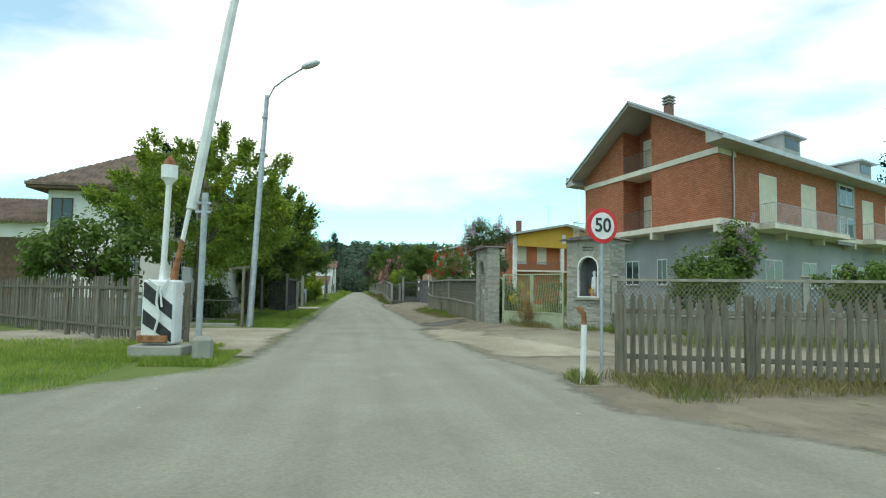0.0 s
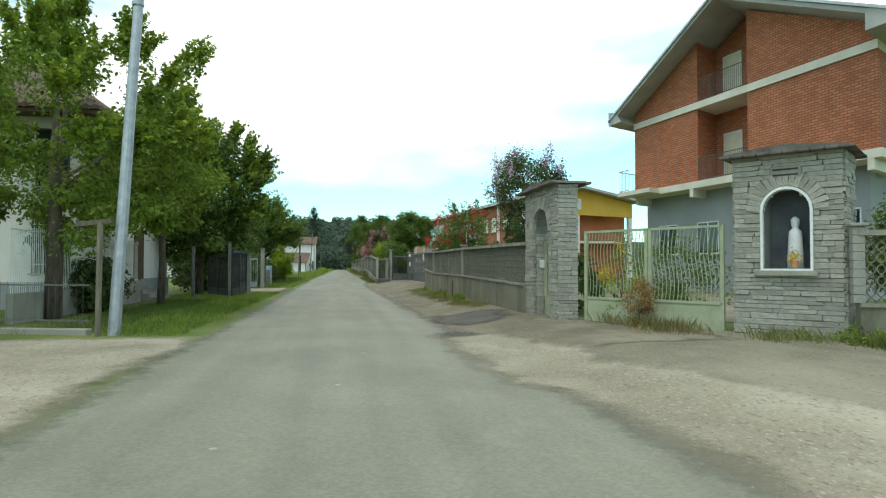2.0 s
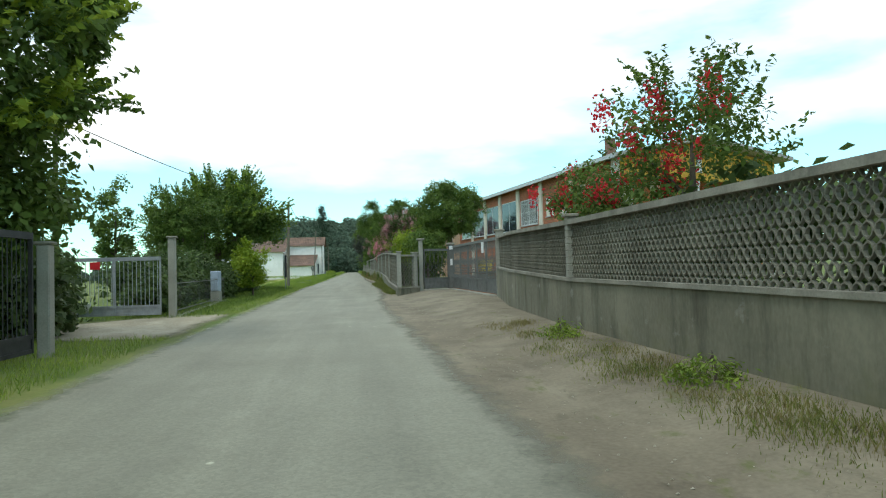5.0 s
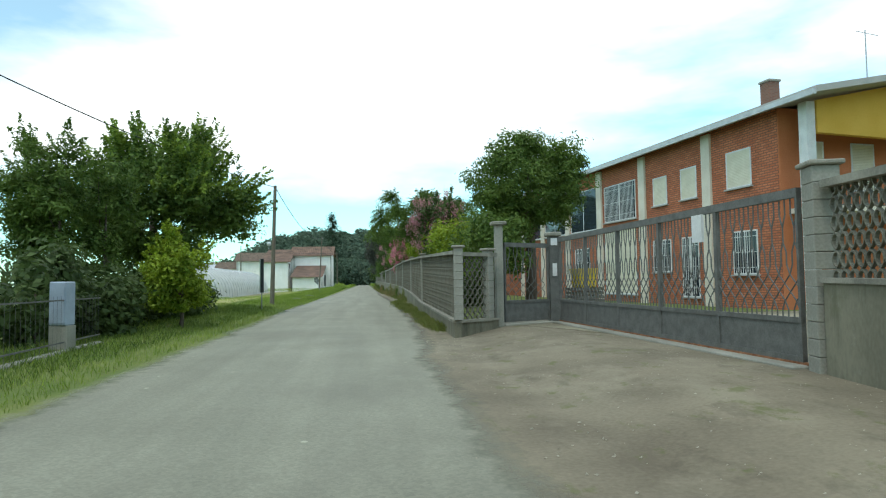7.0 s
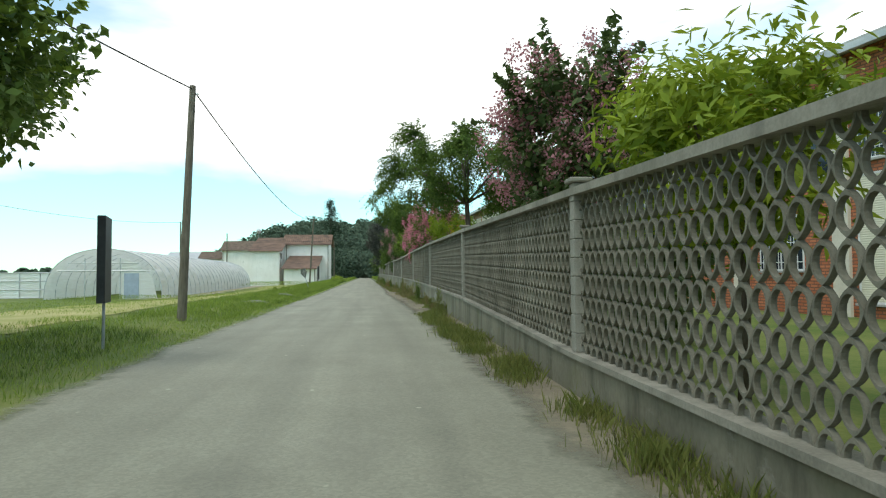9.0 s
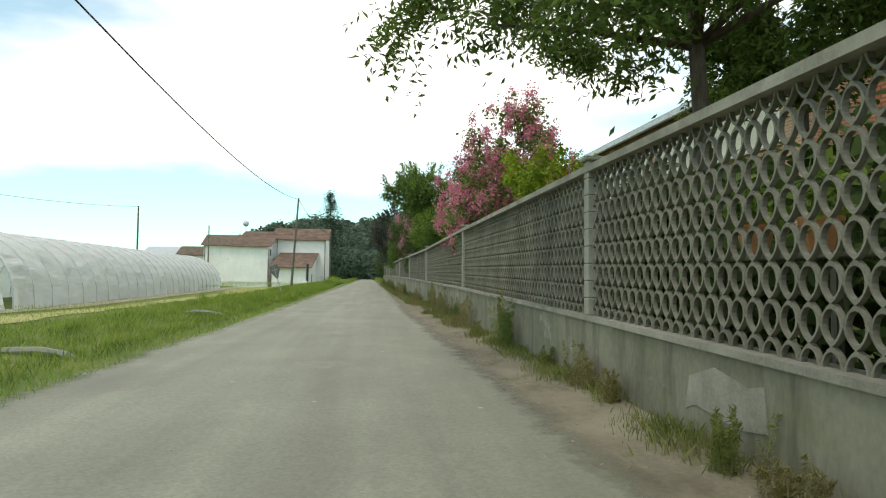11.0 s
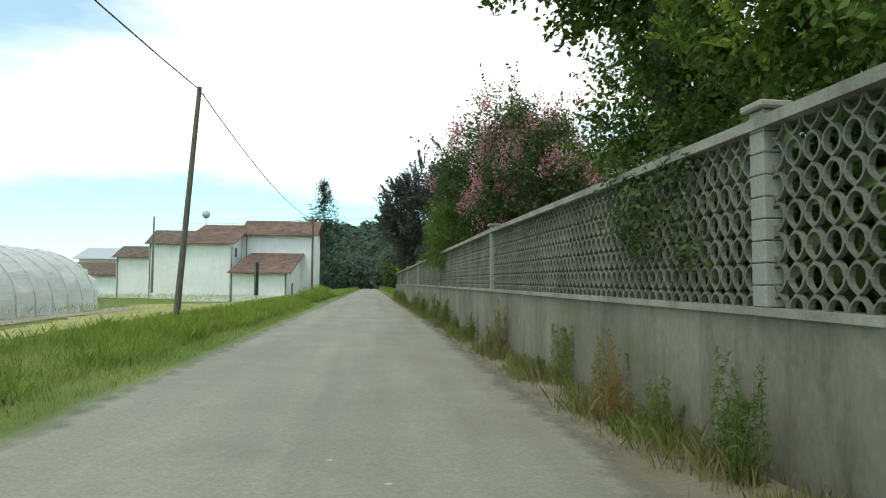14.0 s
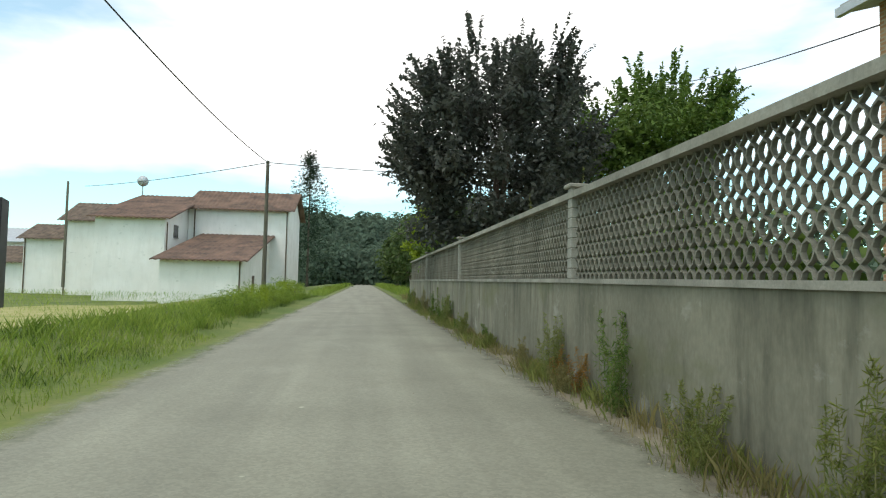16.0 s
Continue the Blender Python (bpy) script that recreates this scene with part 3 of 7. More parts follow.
def leaves(name, centers, normals, size, material, parent, aspect=0.55, label=""):
    """Many small pointed leaves, each bent along its midrib."""
    n = len(centers)
    s = size * rng.uniform(0.6, 1.3, n)[:, None]
    nrm = normals / (np.linalg.norm(normals, axis=1, keepdims=True) + 1e-9)
    t = np.cross(nrm, rng.normal(size=(n, 3)))
    t /= np.linalg.norm(t, axis=1, keepdims=True) + 1e-9
    w = np.cross(nrm, t)
    v = np.empty((n, 4, 3))
    v[:, 0] = centers - t * s
    v[:, 1] = centers + w * s * aspect + nrm * s * 0.15
    v[:, 2] = centers + t * s
    v[:, 3] = centers - w * s * aspect + nrm * s * 0.15
    me = bpy.data.meshes.new(name)
    me.vertices.add(4 * n)
    me.vertices.foreach_set("co", v.ravel())
    me.loops.add(4 * n)
    me.loops.foreach_set("vertex_index", np.arange(4 * n, dtype=np.int32))
    me.polygons.add(n)
    me.polygons.foreach_set("loop_start", np.arange(0, 4 * n, 4, dtype=np.int32))
    me.polygons.foreach_set("loop_total", np.full(n, 4, dtype=np.int32))
    me.update()
    me.materials.append(material)
    ob = new(name, me)
    if parent:
        ob.parent = parent
    if label:
        ob["label"] = label
    return ob


def crown_points(n, clumps, rx, ry, rz, clump_r, flat=0.8, seed=0):
    """Leaf places on the shells of many clumps that fill an uneven ellipsoid."""
    r = np.random.default_rng(seed)
    c = r.normal(size=(clumps, 3))
    c /= np.linalg.norm(c, axis=1, keepdims=True)
    c *= (r.uniform(0.25, 1.0, clumps) ** 0.45)[:, None] * r.uniform(0.85, 1.12, clumps)[:, None]
    c *= (rx, ry, rz)
    cr = clump_r * r.uniform(0.6, 1.35, clumps)
    k = r.integers(0, clumps, n)
    d = r.normal(size=(n, 3))
    d /= np.linalg.norm(d, axis=1, keepdims=True)
    rad = (r.uniform(0.3, 1.0, n) ** 0.5 * (1 + 0.25 * r.normal(size=n)))[:, None]
    pts = c[k] + d * rad * cr[k][:, None] * (1, 1, flat)
    nr = d + (0, 0, 0.7) + 0.6 * r.normal(size=(n, 3))
    return pts, nr, c


def tree(name, label, x, y, base_z, height, crown_z, rx, ry, rz, n, leaf, material, seed=1, trunk_r=0.16, clumps=60, clump_r=0.9, category="tree", aspect=0.55, lean=(0, 0), flowers=None, forked=4, shoots=0, young=None, droop=0.0):
    """Trunk, limbs and a crown of clumped leaves; flowers: (material, share, size, name)."""
    t = thing(name, label, category, pose(x, y, base_z))
    pts, nr, cc = crown_points(n, clumps, rx, ry, rz, clump_r, seed=seed)
    off = np.array([lean[0], lean[1], crown_z - base_z])
    tips = []
    if shoots:
        r4 = np.random.default_rng(seed + 90)
        outer = [c for c in cc if c[2] > -0.35 * rz and np.linalg.norm(c / (rx, ry, rz)) > 0.7]
        for _ in range(shoots):
            c = outer[r4.integers(len(outer))]
            d = c / (rx, ry, rz)
            d = d / np.linalg.norm(d) * 0.7 + (0, 0, 0.75 - 1.3 * droop) + 0.25 * r4.normal(size=3)
            d /= np.linalg.norm(d)
            s = np.repeat(np.linspace(0, 1, 13), 2)
            long = r4.uniform(0.7, 1.3) * clump_r * 1.5
            side = np.cross(d, r4.normal(size=3))
            side /= np.linalg.norm(side)
            flip = np.where(np.arange(26) % 2, 1, -1)
            root = c + d * clump_r * 0.5
            p = root + d * (s * long)[:, None] + side * (flip * (0.11 * (1.1 - s)))[:, None] + 0.02 * r4.normal(size=(26, 3)) - np.outer(s * s * (0.12 + droop * 0.5), (0, 0, 1))
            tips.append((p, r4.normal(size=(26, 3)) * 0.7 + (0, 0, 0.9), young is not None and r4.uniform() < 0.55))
    bm = B()
    fork = max(crown_z - base_z - rz * 0.55, 0.4)
    tube(bm, [(0, 0, -0.1), (lean[0] * 0.2 + 0.04, lean[1] * 0.2, fork * 0.5), (lean[0] * 0.5, lean[1] * 0.5, fork), (lean[0], lean[1], crown_z - base_z + rz * 0.3)], [trunk_r * 1.25, trunk_r, trunk_r * 0.85, trunk_r * 0.25], 8)
    part("trunk", bm, M["bark"], t, smooth=True)
    r = random.Random(seed)
    for k in range(forked):
        c = cc[r.randrange(len(cc))] + off
        bm = B()
        mid = Vector((lean[0] * 0.5, lean[1] * 0.5, fork)).lerp(Vector(c), 0.5) + Vector((r.uniform(-0.2, 0.2), r.uniform(-0.2, 0.2), -0.1))
        tube(bm, [(lean[0] * 0.45, lean[1] * 0.45, fork * 0.92), mid, c], [trunk_r * 0.55, trunk_r * 0.35, trunk_r * 0.12], 6)
        part("limb", bm, M["bark"], t, smooth=True)
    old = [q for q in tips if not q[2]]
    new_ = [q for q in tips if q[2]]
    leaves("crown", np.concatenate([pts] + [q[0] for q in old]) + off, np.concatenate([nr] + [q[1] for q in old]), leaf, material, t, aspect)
    # paler outer shoots: young leaves that also paint the crown's lit tips
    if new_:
        leaves("young_foliage", np.concatenate([q[0] for q in new_]) + off, np.concatenate([q[1] for q in new_]), leaf, young, t, aspect, "paler young shoots, with the crown's lit tips put into their colour")
    if flowers:
        fm, share, fs, fname = flowers
        out = [q for q in cc if q[2] > -0.5 * rz]
        r2 = np.random.default_rng(seed + 50)
        heads = r2.choice(len(out), max(3, int(len(out) * share)), replace=False)
        fp, fn = [], []
        for h in heads:
            base = np.array(out[h]) * 1.08
            for _ in range(4):
                bpos = base + r2.normal(size=3) * clump_r * 0.6
                fp.append(bpos + r2.normal(size=(90, 3)) * clump_r * (0.17, 0.17, 0.3))
                fn.append(r2.normal(size=(90, 3)))
        leaves(fname, np.concatenate(fp) + off, np.concatenate(fn), fs, fm, t, 0.8, "clusters of flowers")
    return t


# ---- ground, road, verges ----
def smooth(a, b, v):
    t = min(1.0, max(0.0, (v - a) / (b - a)))
    return t * t * (3 - 2 * t)


def ground_z(x, y):
    right = 0.22 * smooth(2.0, 4.2, x) * smooth(22, 28, y) * (1 - smooth(74, 80, y)) + 0.08 * smooth(2.2, 3.2, x) * smooth(74, 80, y)
    left = 0.18 * smooth(-4.2, -6.5, x) * smooth(75, 85, y) * (1 - 0.5 * smooth(-10, -14, x))
    bump = 0.04 * noise.noise((x * 0.35, y * 0.35, 2.0)) if abs(x) < 60 and y < 300 else 0.0
    bump *= smooth(7, 12, abs(x)) if y < 75 else smooth(4, 6, abs(x - 0.5))
    left -= 0.45 * smooth(-7, -14, x) * smooth(105, 135, y) + 0.75 * smooth(-9, -20, x) * smooth(185, 225, y)
    road = smooth(-4.6, -3.6, x) * (1 - smooth(1.6, 3.0, x))
    return -0.03 * road + (right + left + bump) * (1 - road) - 0.01


xs = sorted(set([-2500, -900, -300, -120, -70, -45, -30, -24, -20, -17] + [-15 + 0.6 * k for k in range(51)] + [16, 18, 21, 25, 32, 45, 70, 120, 300, 900, 2500]))
ys = sorted(set([-900, -200, -60, -20] + [-10 + 1.5 * k for k in range(164)] + [250, 280, 330, 420, 560, 800, 1500, 3500]))
gv = [(x, y, ground_z(x, y)) for y in ys for x in xs]
nx = len(xs)
gf = [(j * nx + i, j * nx + i + 1, (j + 1) * nx + i + 1, (j + 1) * nx + i) for j in range(len(ys) - 1) for i in range(nx - 1)]
ground = tagged(mesh_ob("ground", gv, gf, M["grass"], smooth=True), "uneven grassy ground with dry patches", "ground", kind="structure")


def surf(x, y):
    """Height of the ground sheet between its grid points."""
    i = min(max(int(np.searchsorted(xs, x)) - 1, 0), nx - 2)
    j = min(max(int(np.searchsorted(ys, y)) - 1, 0), len(ys) - 2)
    u, v = (x - xs[i]) / (xs[i + 1] - xs[i]), (y - ys[j]) / (ys[j + 1] - ys[j])
    q = [gv[(j + b) * nx + i + a][2] for b in (0, 1) for a in (0, 1)]
    return (q[0] * (1 - u) + q[1] * u) * (1 - v) + (q[2] * (1 - u) + q[3] * u) * v


def strip(name, rows, z, material, label, category="ground", rough=0.15, seed=3, lift=True):
    """A sheet between two ragged edges; rows: y, left x, right x."""
    r = random.Random(seed)
    ypos = np.arange(rows[0][0], rows[-1][0] + 0.01, 0.5 if rows[-1][0] - rows[0][0] < 120 else 0.8)
    lefts = np.interp(ypos, [q[0] for q in rows], [q[1] for q in rows])
    rights = np.interp(ypos, [q[0] for q in rows], [q[2] for q in rows])
    verts, faces, rim = [], [], []
    edge = (0.0, 0.12, 0.3, 0.6, 1.0)
    cols = 49
    for k, (yy, a, b) in enumerate(zip(ypos, lefts, rights)):
        a += rough * (noise.noise((yy * 0.5, seed, 0)) + 0.6 * noise.noise((yy * 1.9, seed, 5)))
        b += rough * (noise.noise((yy * 0.5, seed, 9)) + 0.6 * noise.noise((yy * 1.9, seed, 7)))
        w = max(b - a, 0.05)
        s = min(1.0, w / 2.6)
        across = [e * s for e in edge] + [s + (w - 2 * s) * c / 40 for c in range(1, 40)] + [w - e * s for e in edge[::-1]]
        ends = min(yy - ypos[0], ypos[-1] - yy)
        for d in across:
            x = a + d
            verts.append((x, yy, (max(surf(x, yy), -0.012 if abs(x) < 5.5 else -9) if lift else 0) + z))
            rim.append(min(d, w - d, ends))
    for k in range(len(ypos) - 1):
        for c in range(cols - 1):
            i = k * cols + c
            faces.append((i, i + 1, i + cols + 1, i + cols))
    ob = mesh_ob(name, verts, faces, material, smooth=True)
    ob.data.attributes.new("rim", "FLOAT", "POINT").data.foreach_set("value", rim)
    return tagged(ob, label, category, kind="structure")


strip("road", [(-20, -9, 9), (9, -8.5, 8), (12.5, -8, 4.5), (15.2, -7.5, 2.6), (17, -6.2, 2.5), (18.6, -4.9, 3.0), (20.4, -3.7, 2.6), (22, -3.7, 2.2), (40, -3.65, 1.9), (60, -3.8, 1.6), (68, -3.8, 1.6), (74, -3.8, 2.0), (80, -3.8, 2.2), (90, -4.0, 2.35), (108, -3.95, 2.4), (125, -3.55, 2.15), (142, -3.55, 2.4), (175, -3.35, 2.65), (230, -3.0, 2.7), (330, -2.6, 2.6), (600, -3, 3)], 0.012, M["asphalt"], "worn pale grey asphalt lane with ragged edges", "road", 0.16, lift=False)
strip("gravel_yard_west", [(21.8, -5.5, -3.0), (23.6, -11.5, -3.1), (28, -14, -3.4), (31, -12.5, -3.1), (33, -7.5, -3.4)], 0.014, M["gravel"], "pale gravel turning area beside the lane", "gravel", 0.3, 11)
strip("gravel_yard_east", [(17.0, 0.2, 3.4), (18.6, 0.2, 6.5), (19.4, 0.2, 17), (24.5, 0.2, 15), (27, 0.2, 9.5), (29.5, 0.2, 7.2), (33, 0.2, 5.8), (37, 0.2, 3.6)], 0.014, M["yard"], "sandy gravel apron in front of the gate", "gravel", 0.3, 12)
strip("dirt_edge", [(28.5, 0.2, 6.4), (33, 0.2, 4.9), (36, 0.2, 4.8), (50, 0.2, 4.8), (58, 0.2, 5.2), (63, 0.2, 6.1), (66, 0.2, 6.2), (70, 0.2, 5.8), (73.6, 0.2, 4.6), (74.6, 0.3, 3.3), (90, 0.7, 3.3), (110, 0.8, 3.7), (126, 0.8, 3.7), (150, 1.0, 3.3), (204, 1.2, 3.3)], 0.02, M["dirt"], "bare brown dirt strip between lane and wall", "dirt", 0.25, 13)
strip("sand_streak", [(21.5, 2.0, 6.0), (23.5, 1.8, 5.2), (25.5, 1.5, 4.3), (27.5, 1.1, 3.5), (31, 0.9, 3.1), (32.6, 0.9, 2.6)], 0.03, M["gravel"], "pale sandy streak across the yard", "gravel", 0.4, 25)
strip("dirt_corner", [(11.5, 6.0, 9), (14.2, 2.2, 14), (15.5, 1.5, 16), (17.3, 1.9, 16), (18.6, 2.9, 16)], 0.012, M["dirt"], "dry dirt and dead grass at the fence foot", "dirt", 0.3, 19)
# dark sheet painting the shading on the ground beside the portal
strip("patch_dark", [(33.9, 2.0, 3.2), (34.8, 1.7, 4.1), (36.6, 1.5, 4.0), (37.8, 1.5, 3.0)], 0.03, M["patch"], "dark patch by the portal, ground shading put into colour", "patch", 0.45, 15)
strip("gate_yard", [(63, 5.9, 17), (68, 5.2, 17), (73, 3.6, 17), (76, 3.4, 17), (80, 4.4, 16.5)], 0.016, M["yard"], "bare grey yard behind the sliding gate", "yard", 0.2, 26)
strip("house_yard", [(27.5, 9.5, 19), (31, 7.8, 19), (36, 6.2, 18), (46, 6.0, 16)], 0.016, M["yard"], "bare yard before the brick house", "yard", 0.2, 27)
strip("driveway_west", [(55.0, -5.2, -3.65), (57.0, -9, -3.7), (60, -9, -3.8), (63.5, -6.0, -3.8)], 0.014, M["gravel"], "gravel driveway entrance beside the lane", "gravel", 0.25, 16)
strip("field_track", [(92, -12, -7.5), (104, -14, -8), (118, -13.6, -8.2), (140, -13.4, -8.4), (160, -13.5, -8.0), (180, -17, -7.6), (200, -22, -7.4), (216, -24, -8)], 0.03, M["mown"], "mown dry yellow-green grass strip in the field", "grass", 0.6, 17)
strip("tunnel_edge", [(124, -17.5, -14.2), (134, -16.8, -14.0), (160, -17.6, -14.8), (182, -18.6, -15.6), (186, -19, -16)], 0.045, M["gravel"], "pale bare earth along the foot of the tunnel", "earth", 0.3, 28)
strip("manhole", [(31.4, 1.3, 1.75), (31.8, 1.15, 2.4), (32.5, 1.2, 2.35), (33.0, 1.4, 2.1)], 0.035, M["patch"], "sunken dark drain cover at the lane edge", "drain", 0.05, 18)


# ---- fences of concrete rings ----
def ring_mesh(p, thick=0.045, seg=16, wall=0.25, a0=0.0, a1=math.tau):
    """One round screen block: a deep ring, or the part of it from angle a0 to a1."""
    verts, faces = [], []
    ri = p * 0.5 * (1 - wall)
    full = a1 - a0 > 6
    n = seg if full else seg // 2
    for k in range(n if full else n + 1):
        a = a0 + (a1 - a0) * k / n
        ro = p * (0.514 if k % (seg // 4) == 0 else 0.434 if seg == 8 or k % 4 == 2 else 0.452)
        for rad, x in ((ro, -thick / 2), (ri, -thick / 2), (ri, thick / 2), (ro, thick / 2)):
            verts.append((x, rad * math.cos(a), rad * math.sin(a)))
    for k in range(n):
        i, j = 4 * k, 4 * ((k + 1) % (n if full else n + 1))
        for c in range(4):
            d = (c + 1) % 4
            faces.append((i + c, i + d, j + d, j + c))
    return verts, faces


def fence_bay(a, b, base0, base1, top0, top1, post=True, rows=7, single=False, ground=0.0, cap=True, thick=0.22, seg=16):
    """A bay from a to b: rendered plinth, ledge, ring screen, coping, and the post at its start."""
    ax, ay = a
    bx, by = b
    length = math.hypot(bx - ax, by - ay)
    ang = math.degrees(math.atan2(by - ay, bx - ax)) - 90
    t = thing("screen_fence_bay", "grey concrete ring-screen fence bay on a rendered wall", "fence", pose(ax, ay, 0, 0, 0, ang), "bays of the garden fence")
    bm = prism(B(), [(0, ground - 0.3), (length, ground - 0.3), (length, base1 - 0.06), (0, base0 - 0.06)], -thick / 2, thick / 2, "x")
    part("plinth", bm, M["plinth"], t, "stained grey rendered wall")
    bm = prism(B(), [(0, base0 - 0.06), (length, base1 - 0.06), (length, base1), (0, base0)], -thick / 2 - 0.04, thick / 2 + 0.04, "x")
    part("ledge", bm, M["coping"], t)
    bm = prism(B(), [(0, top0 - 0.09), (length, top1 - 0.09), (length, top1), (0, top0)], -0.11, 0.11, "x")
    part("coping", bm, M["coping"], t)
    h0, h1 = top0 - 0.09 - base0, top1 - 0.09 - base1
    p = (h0 + h1) / 2 / rows
    cols = max(1, round((length - 0.2) / p / 0.77))
    p_y = (length - 0.16) / cols
    rv, rf = ring_mesh(p, seg=seg)
    if single:
        me = bpy.data.meshes.new("ring")
        me.from_pydata(rv, [], rf)
        me.materials.append(M["lattice"])
    rv = np.array(rv)
    halves = [(np.array(v), f) for v, f in (ring_mesh(p, seg=seg, a0=0.0, a1=math.pi), ring_mesh(p, seg=seg, a0=math.pi, a1=math.tau))]
    V, F = [], []
    used = 0
    count = 0
    for c in range(cols):
        f = (c + 0.5) / cols
        lo, hi = base0 + (base1 - base0) * f, top0 - 0.09 + (top1 - top0) * f
        for r in range(rows + 1):
            yy, zz = 0.12 + p_y * (c + 0.5), lo + (hi - lo) * r / rows
            v, f = halves[0] if r == 0 else halves[1] if r == rows else (rv, rf)
            if single and count < 300 and 0 < r < rows:
                ob = new("ring", me)
                ob.parent = t
                ob.location = (0, yy, zz)
                ob.scale = (1, p_y / p, 1)
                count += 1
                continue
            F += [tuple(i + used for i in q) for q in f]
            used += len(v)
            V.append(v * (1, p_y / p, (hi - lo) / rows / p) + (0, yy, zz))
    if V:
        s = mesh_ob("ring_screen", np.concatenate(V).tolist(), F, M["lattice"], t)
        s["kind"] = "stuff"
    if post:
        pillar(t, 0, base0, top0 + 0.06, cap, 0.105 if base0 == 0.45 else 0.09)
    return t


def pillar(t, y, z0, z1, cap=True, w=0.1, blocks=9):
    """Post of rock-faced blocks with a sloped cap."""
    h = (z1 - z0) / blocks
    bm = box(B(), -w, -w, 0.003, w, w, h - 0.003, 0.008)
    blk = part("block", bm, M["concrete"], t)
    blk.location = (0, y, z0)
    for k in range(1, blocks):
        nb = blk.copy()
        scene.collection.objects.link(nb)
        nb.location = (0, y, z0 + k * h)
    if cap:
        bm = B()
        box(bm, -w - 0.05, y - w - 0.05, z1, w + 0.05, y + w + 0.05, z1 + 0.06, 0.015)
        part("cap", bm, M["coping"], t)


NORTH = [(2.5, 72.6), (2.75, 84.6), (3.1, 95.6), (3.3, 107.0), (3.42, 119.0), (3.3, 130.6), (3.12, 140.8), (2.98, 151.0), (2.9, 161.8), (2.86, 172.4), (2.9, 183.2), (2.95, 194.0), (3.1, 206.0)]
BASE = [0.45, 0.53, 0.8, 0.95, 1.1, 1.22, 1.33, 1.4, 1.45, 1.5, 1.5, 1.5, 1.5]
TOP = [2.15, 2.5, 2.78, 2.95, 3.0, 2.85, 2.8, 2.82, 2.78, 2.72, 2.7, 2.7, 2.7]
for k in range(len(NORTH) - 1):
    fence_bay(NORTH[k], NORTH[k + 1], BASE[k], BASE[k + 1], TOP[k], TOP[k + 1], rows=7 if k < 4 else 6, single=(k in (0, 2, 4)), seg=16 if k in (0, 2, 4) else 12 if k < 7 else 8)
fence_bay((2.5, 72.6), (3.35, 73.15), 0.45, 0.45, 2.1, 2.1, post=False, rows=7)
fence_bay((3.35, 73.15), (3.55, 73.3), 0.45, 0.45, 2.1, 2.1, rows=7)
SOUTH = [(4.2, 35.2), (4.3, 44.3), (4.3, 52.2), (4.75, 58.5), (5.75, 64.2)]
SB, ST = [1.0, 1.12, 1.15, 1.3, 1.38], [2.1, 2.22, 2.25, 2.4, 2.55]
for k in range(4):
    fence_bay(SOUTH[k], SOUTH[k + 1], SB[k], SB[k + 1], ST[k], ST[k + 1], post=k in (1, 2), rows=6 if k < 3 else 5, single=(k == 0), seg=12 if k in (0, 3) else 8)
gp = thing("gate_post", "grey block gate post with a stepped cap", "gate post", pose(5.8, 64.4, 0, 0, 0, -15), "gate posts")
pillar(gp, 0, 0, 2.75, True, 0.16, 13)
fence_bay((7.72, 28.2), (13.0, 25.6), 0.85, 0.85, 2.05, 2.05, rows=6, single=True, seg=12)
fence_bay((13.0, 25.6), (19.0, 23.0), 0.85, 0.85, 2.05, 2.05, rows=6, seg=8)
fence_bay((19.0, 23.0), (28.0, 19.5), 0.85, 0.85, 2.05, 2.05, rows=6, seg=8)


# ---- stone shrine and portal ----
STONES = []
for k in range(6):
    r = random.Random(40 + k)
    bm = B()
    box(bm, -0.5, -0.5, -0.5, 0.5, 0.5, 0.5)
    bmesh.ops.bevel(bm, geom=bm.edges[:], offset=0.09, segments=1, affect="EDGES")
    for v in bm.verts:
        v.co += Vector((r.uniform(-0.05, 0.05), r.uniform(-0.1, 0.06), r.uniform(-0.06, 0.06)))
    me = bpy.data.meshes.new("stone")
    bm.to_mesh(me)
    bm.free()
    me.materials.append(M["stone"])
    STONES.append(me)


def stone_face(t, x0, x1, y, z0, z1, normal="-y", course=0.092, holes=(), seed=0):
    """Courses of stones on one face; holes: (centre, half width, bottom, spring) of arched openings, kept clear."""
    r = random.Random(seed)
    z = z0
    while z < z1 - 0.03:
        h = min(course * r.uniform(0.75, 1.25), z1 - z)
        x = x0
        while x < x1 - 0.02:
            w = min(r.uniform(0.18, 0.52), x1 - x)
            if x1 - x - w < 0.1:
                w = x1 - x
            a, b = x, x + w
            for (c, hw, zb, zs) in holes:
                zm = z + h / 2
                if zb < zm:
                    half = hw if zm < zs else math.sqrt(max(hw * hw - (zm - zs) ** 2, 0))
                    if half > 0 and a < c + half and b > c - half:
                        if a < c - half:
                            b = c - half
                        elif b > c + half:
                            a = c + half
                        else:
                            a = b
            if b - a > 0.04:
                ob = new("stone", r.choice(STONES))
                ob.parent = t
                d = r.uniform(0.05, 0.1)
                cx, cz = (a + b) / 2, z + h / 2
                if normal == "-y":
                    ob.location, ob.scale = (cx, y, cz), (b - a - 0.008, d, h - 0.008)
                else:
                    ob.location, ob.scale, ob.rotation_euler = (y, cx, cz), (b - a - 0.008, d, h - 0.008), (0, 0, radians(-90 if normal == "-x" else 90))
            x += w
        z += h


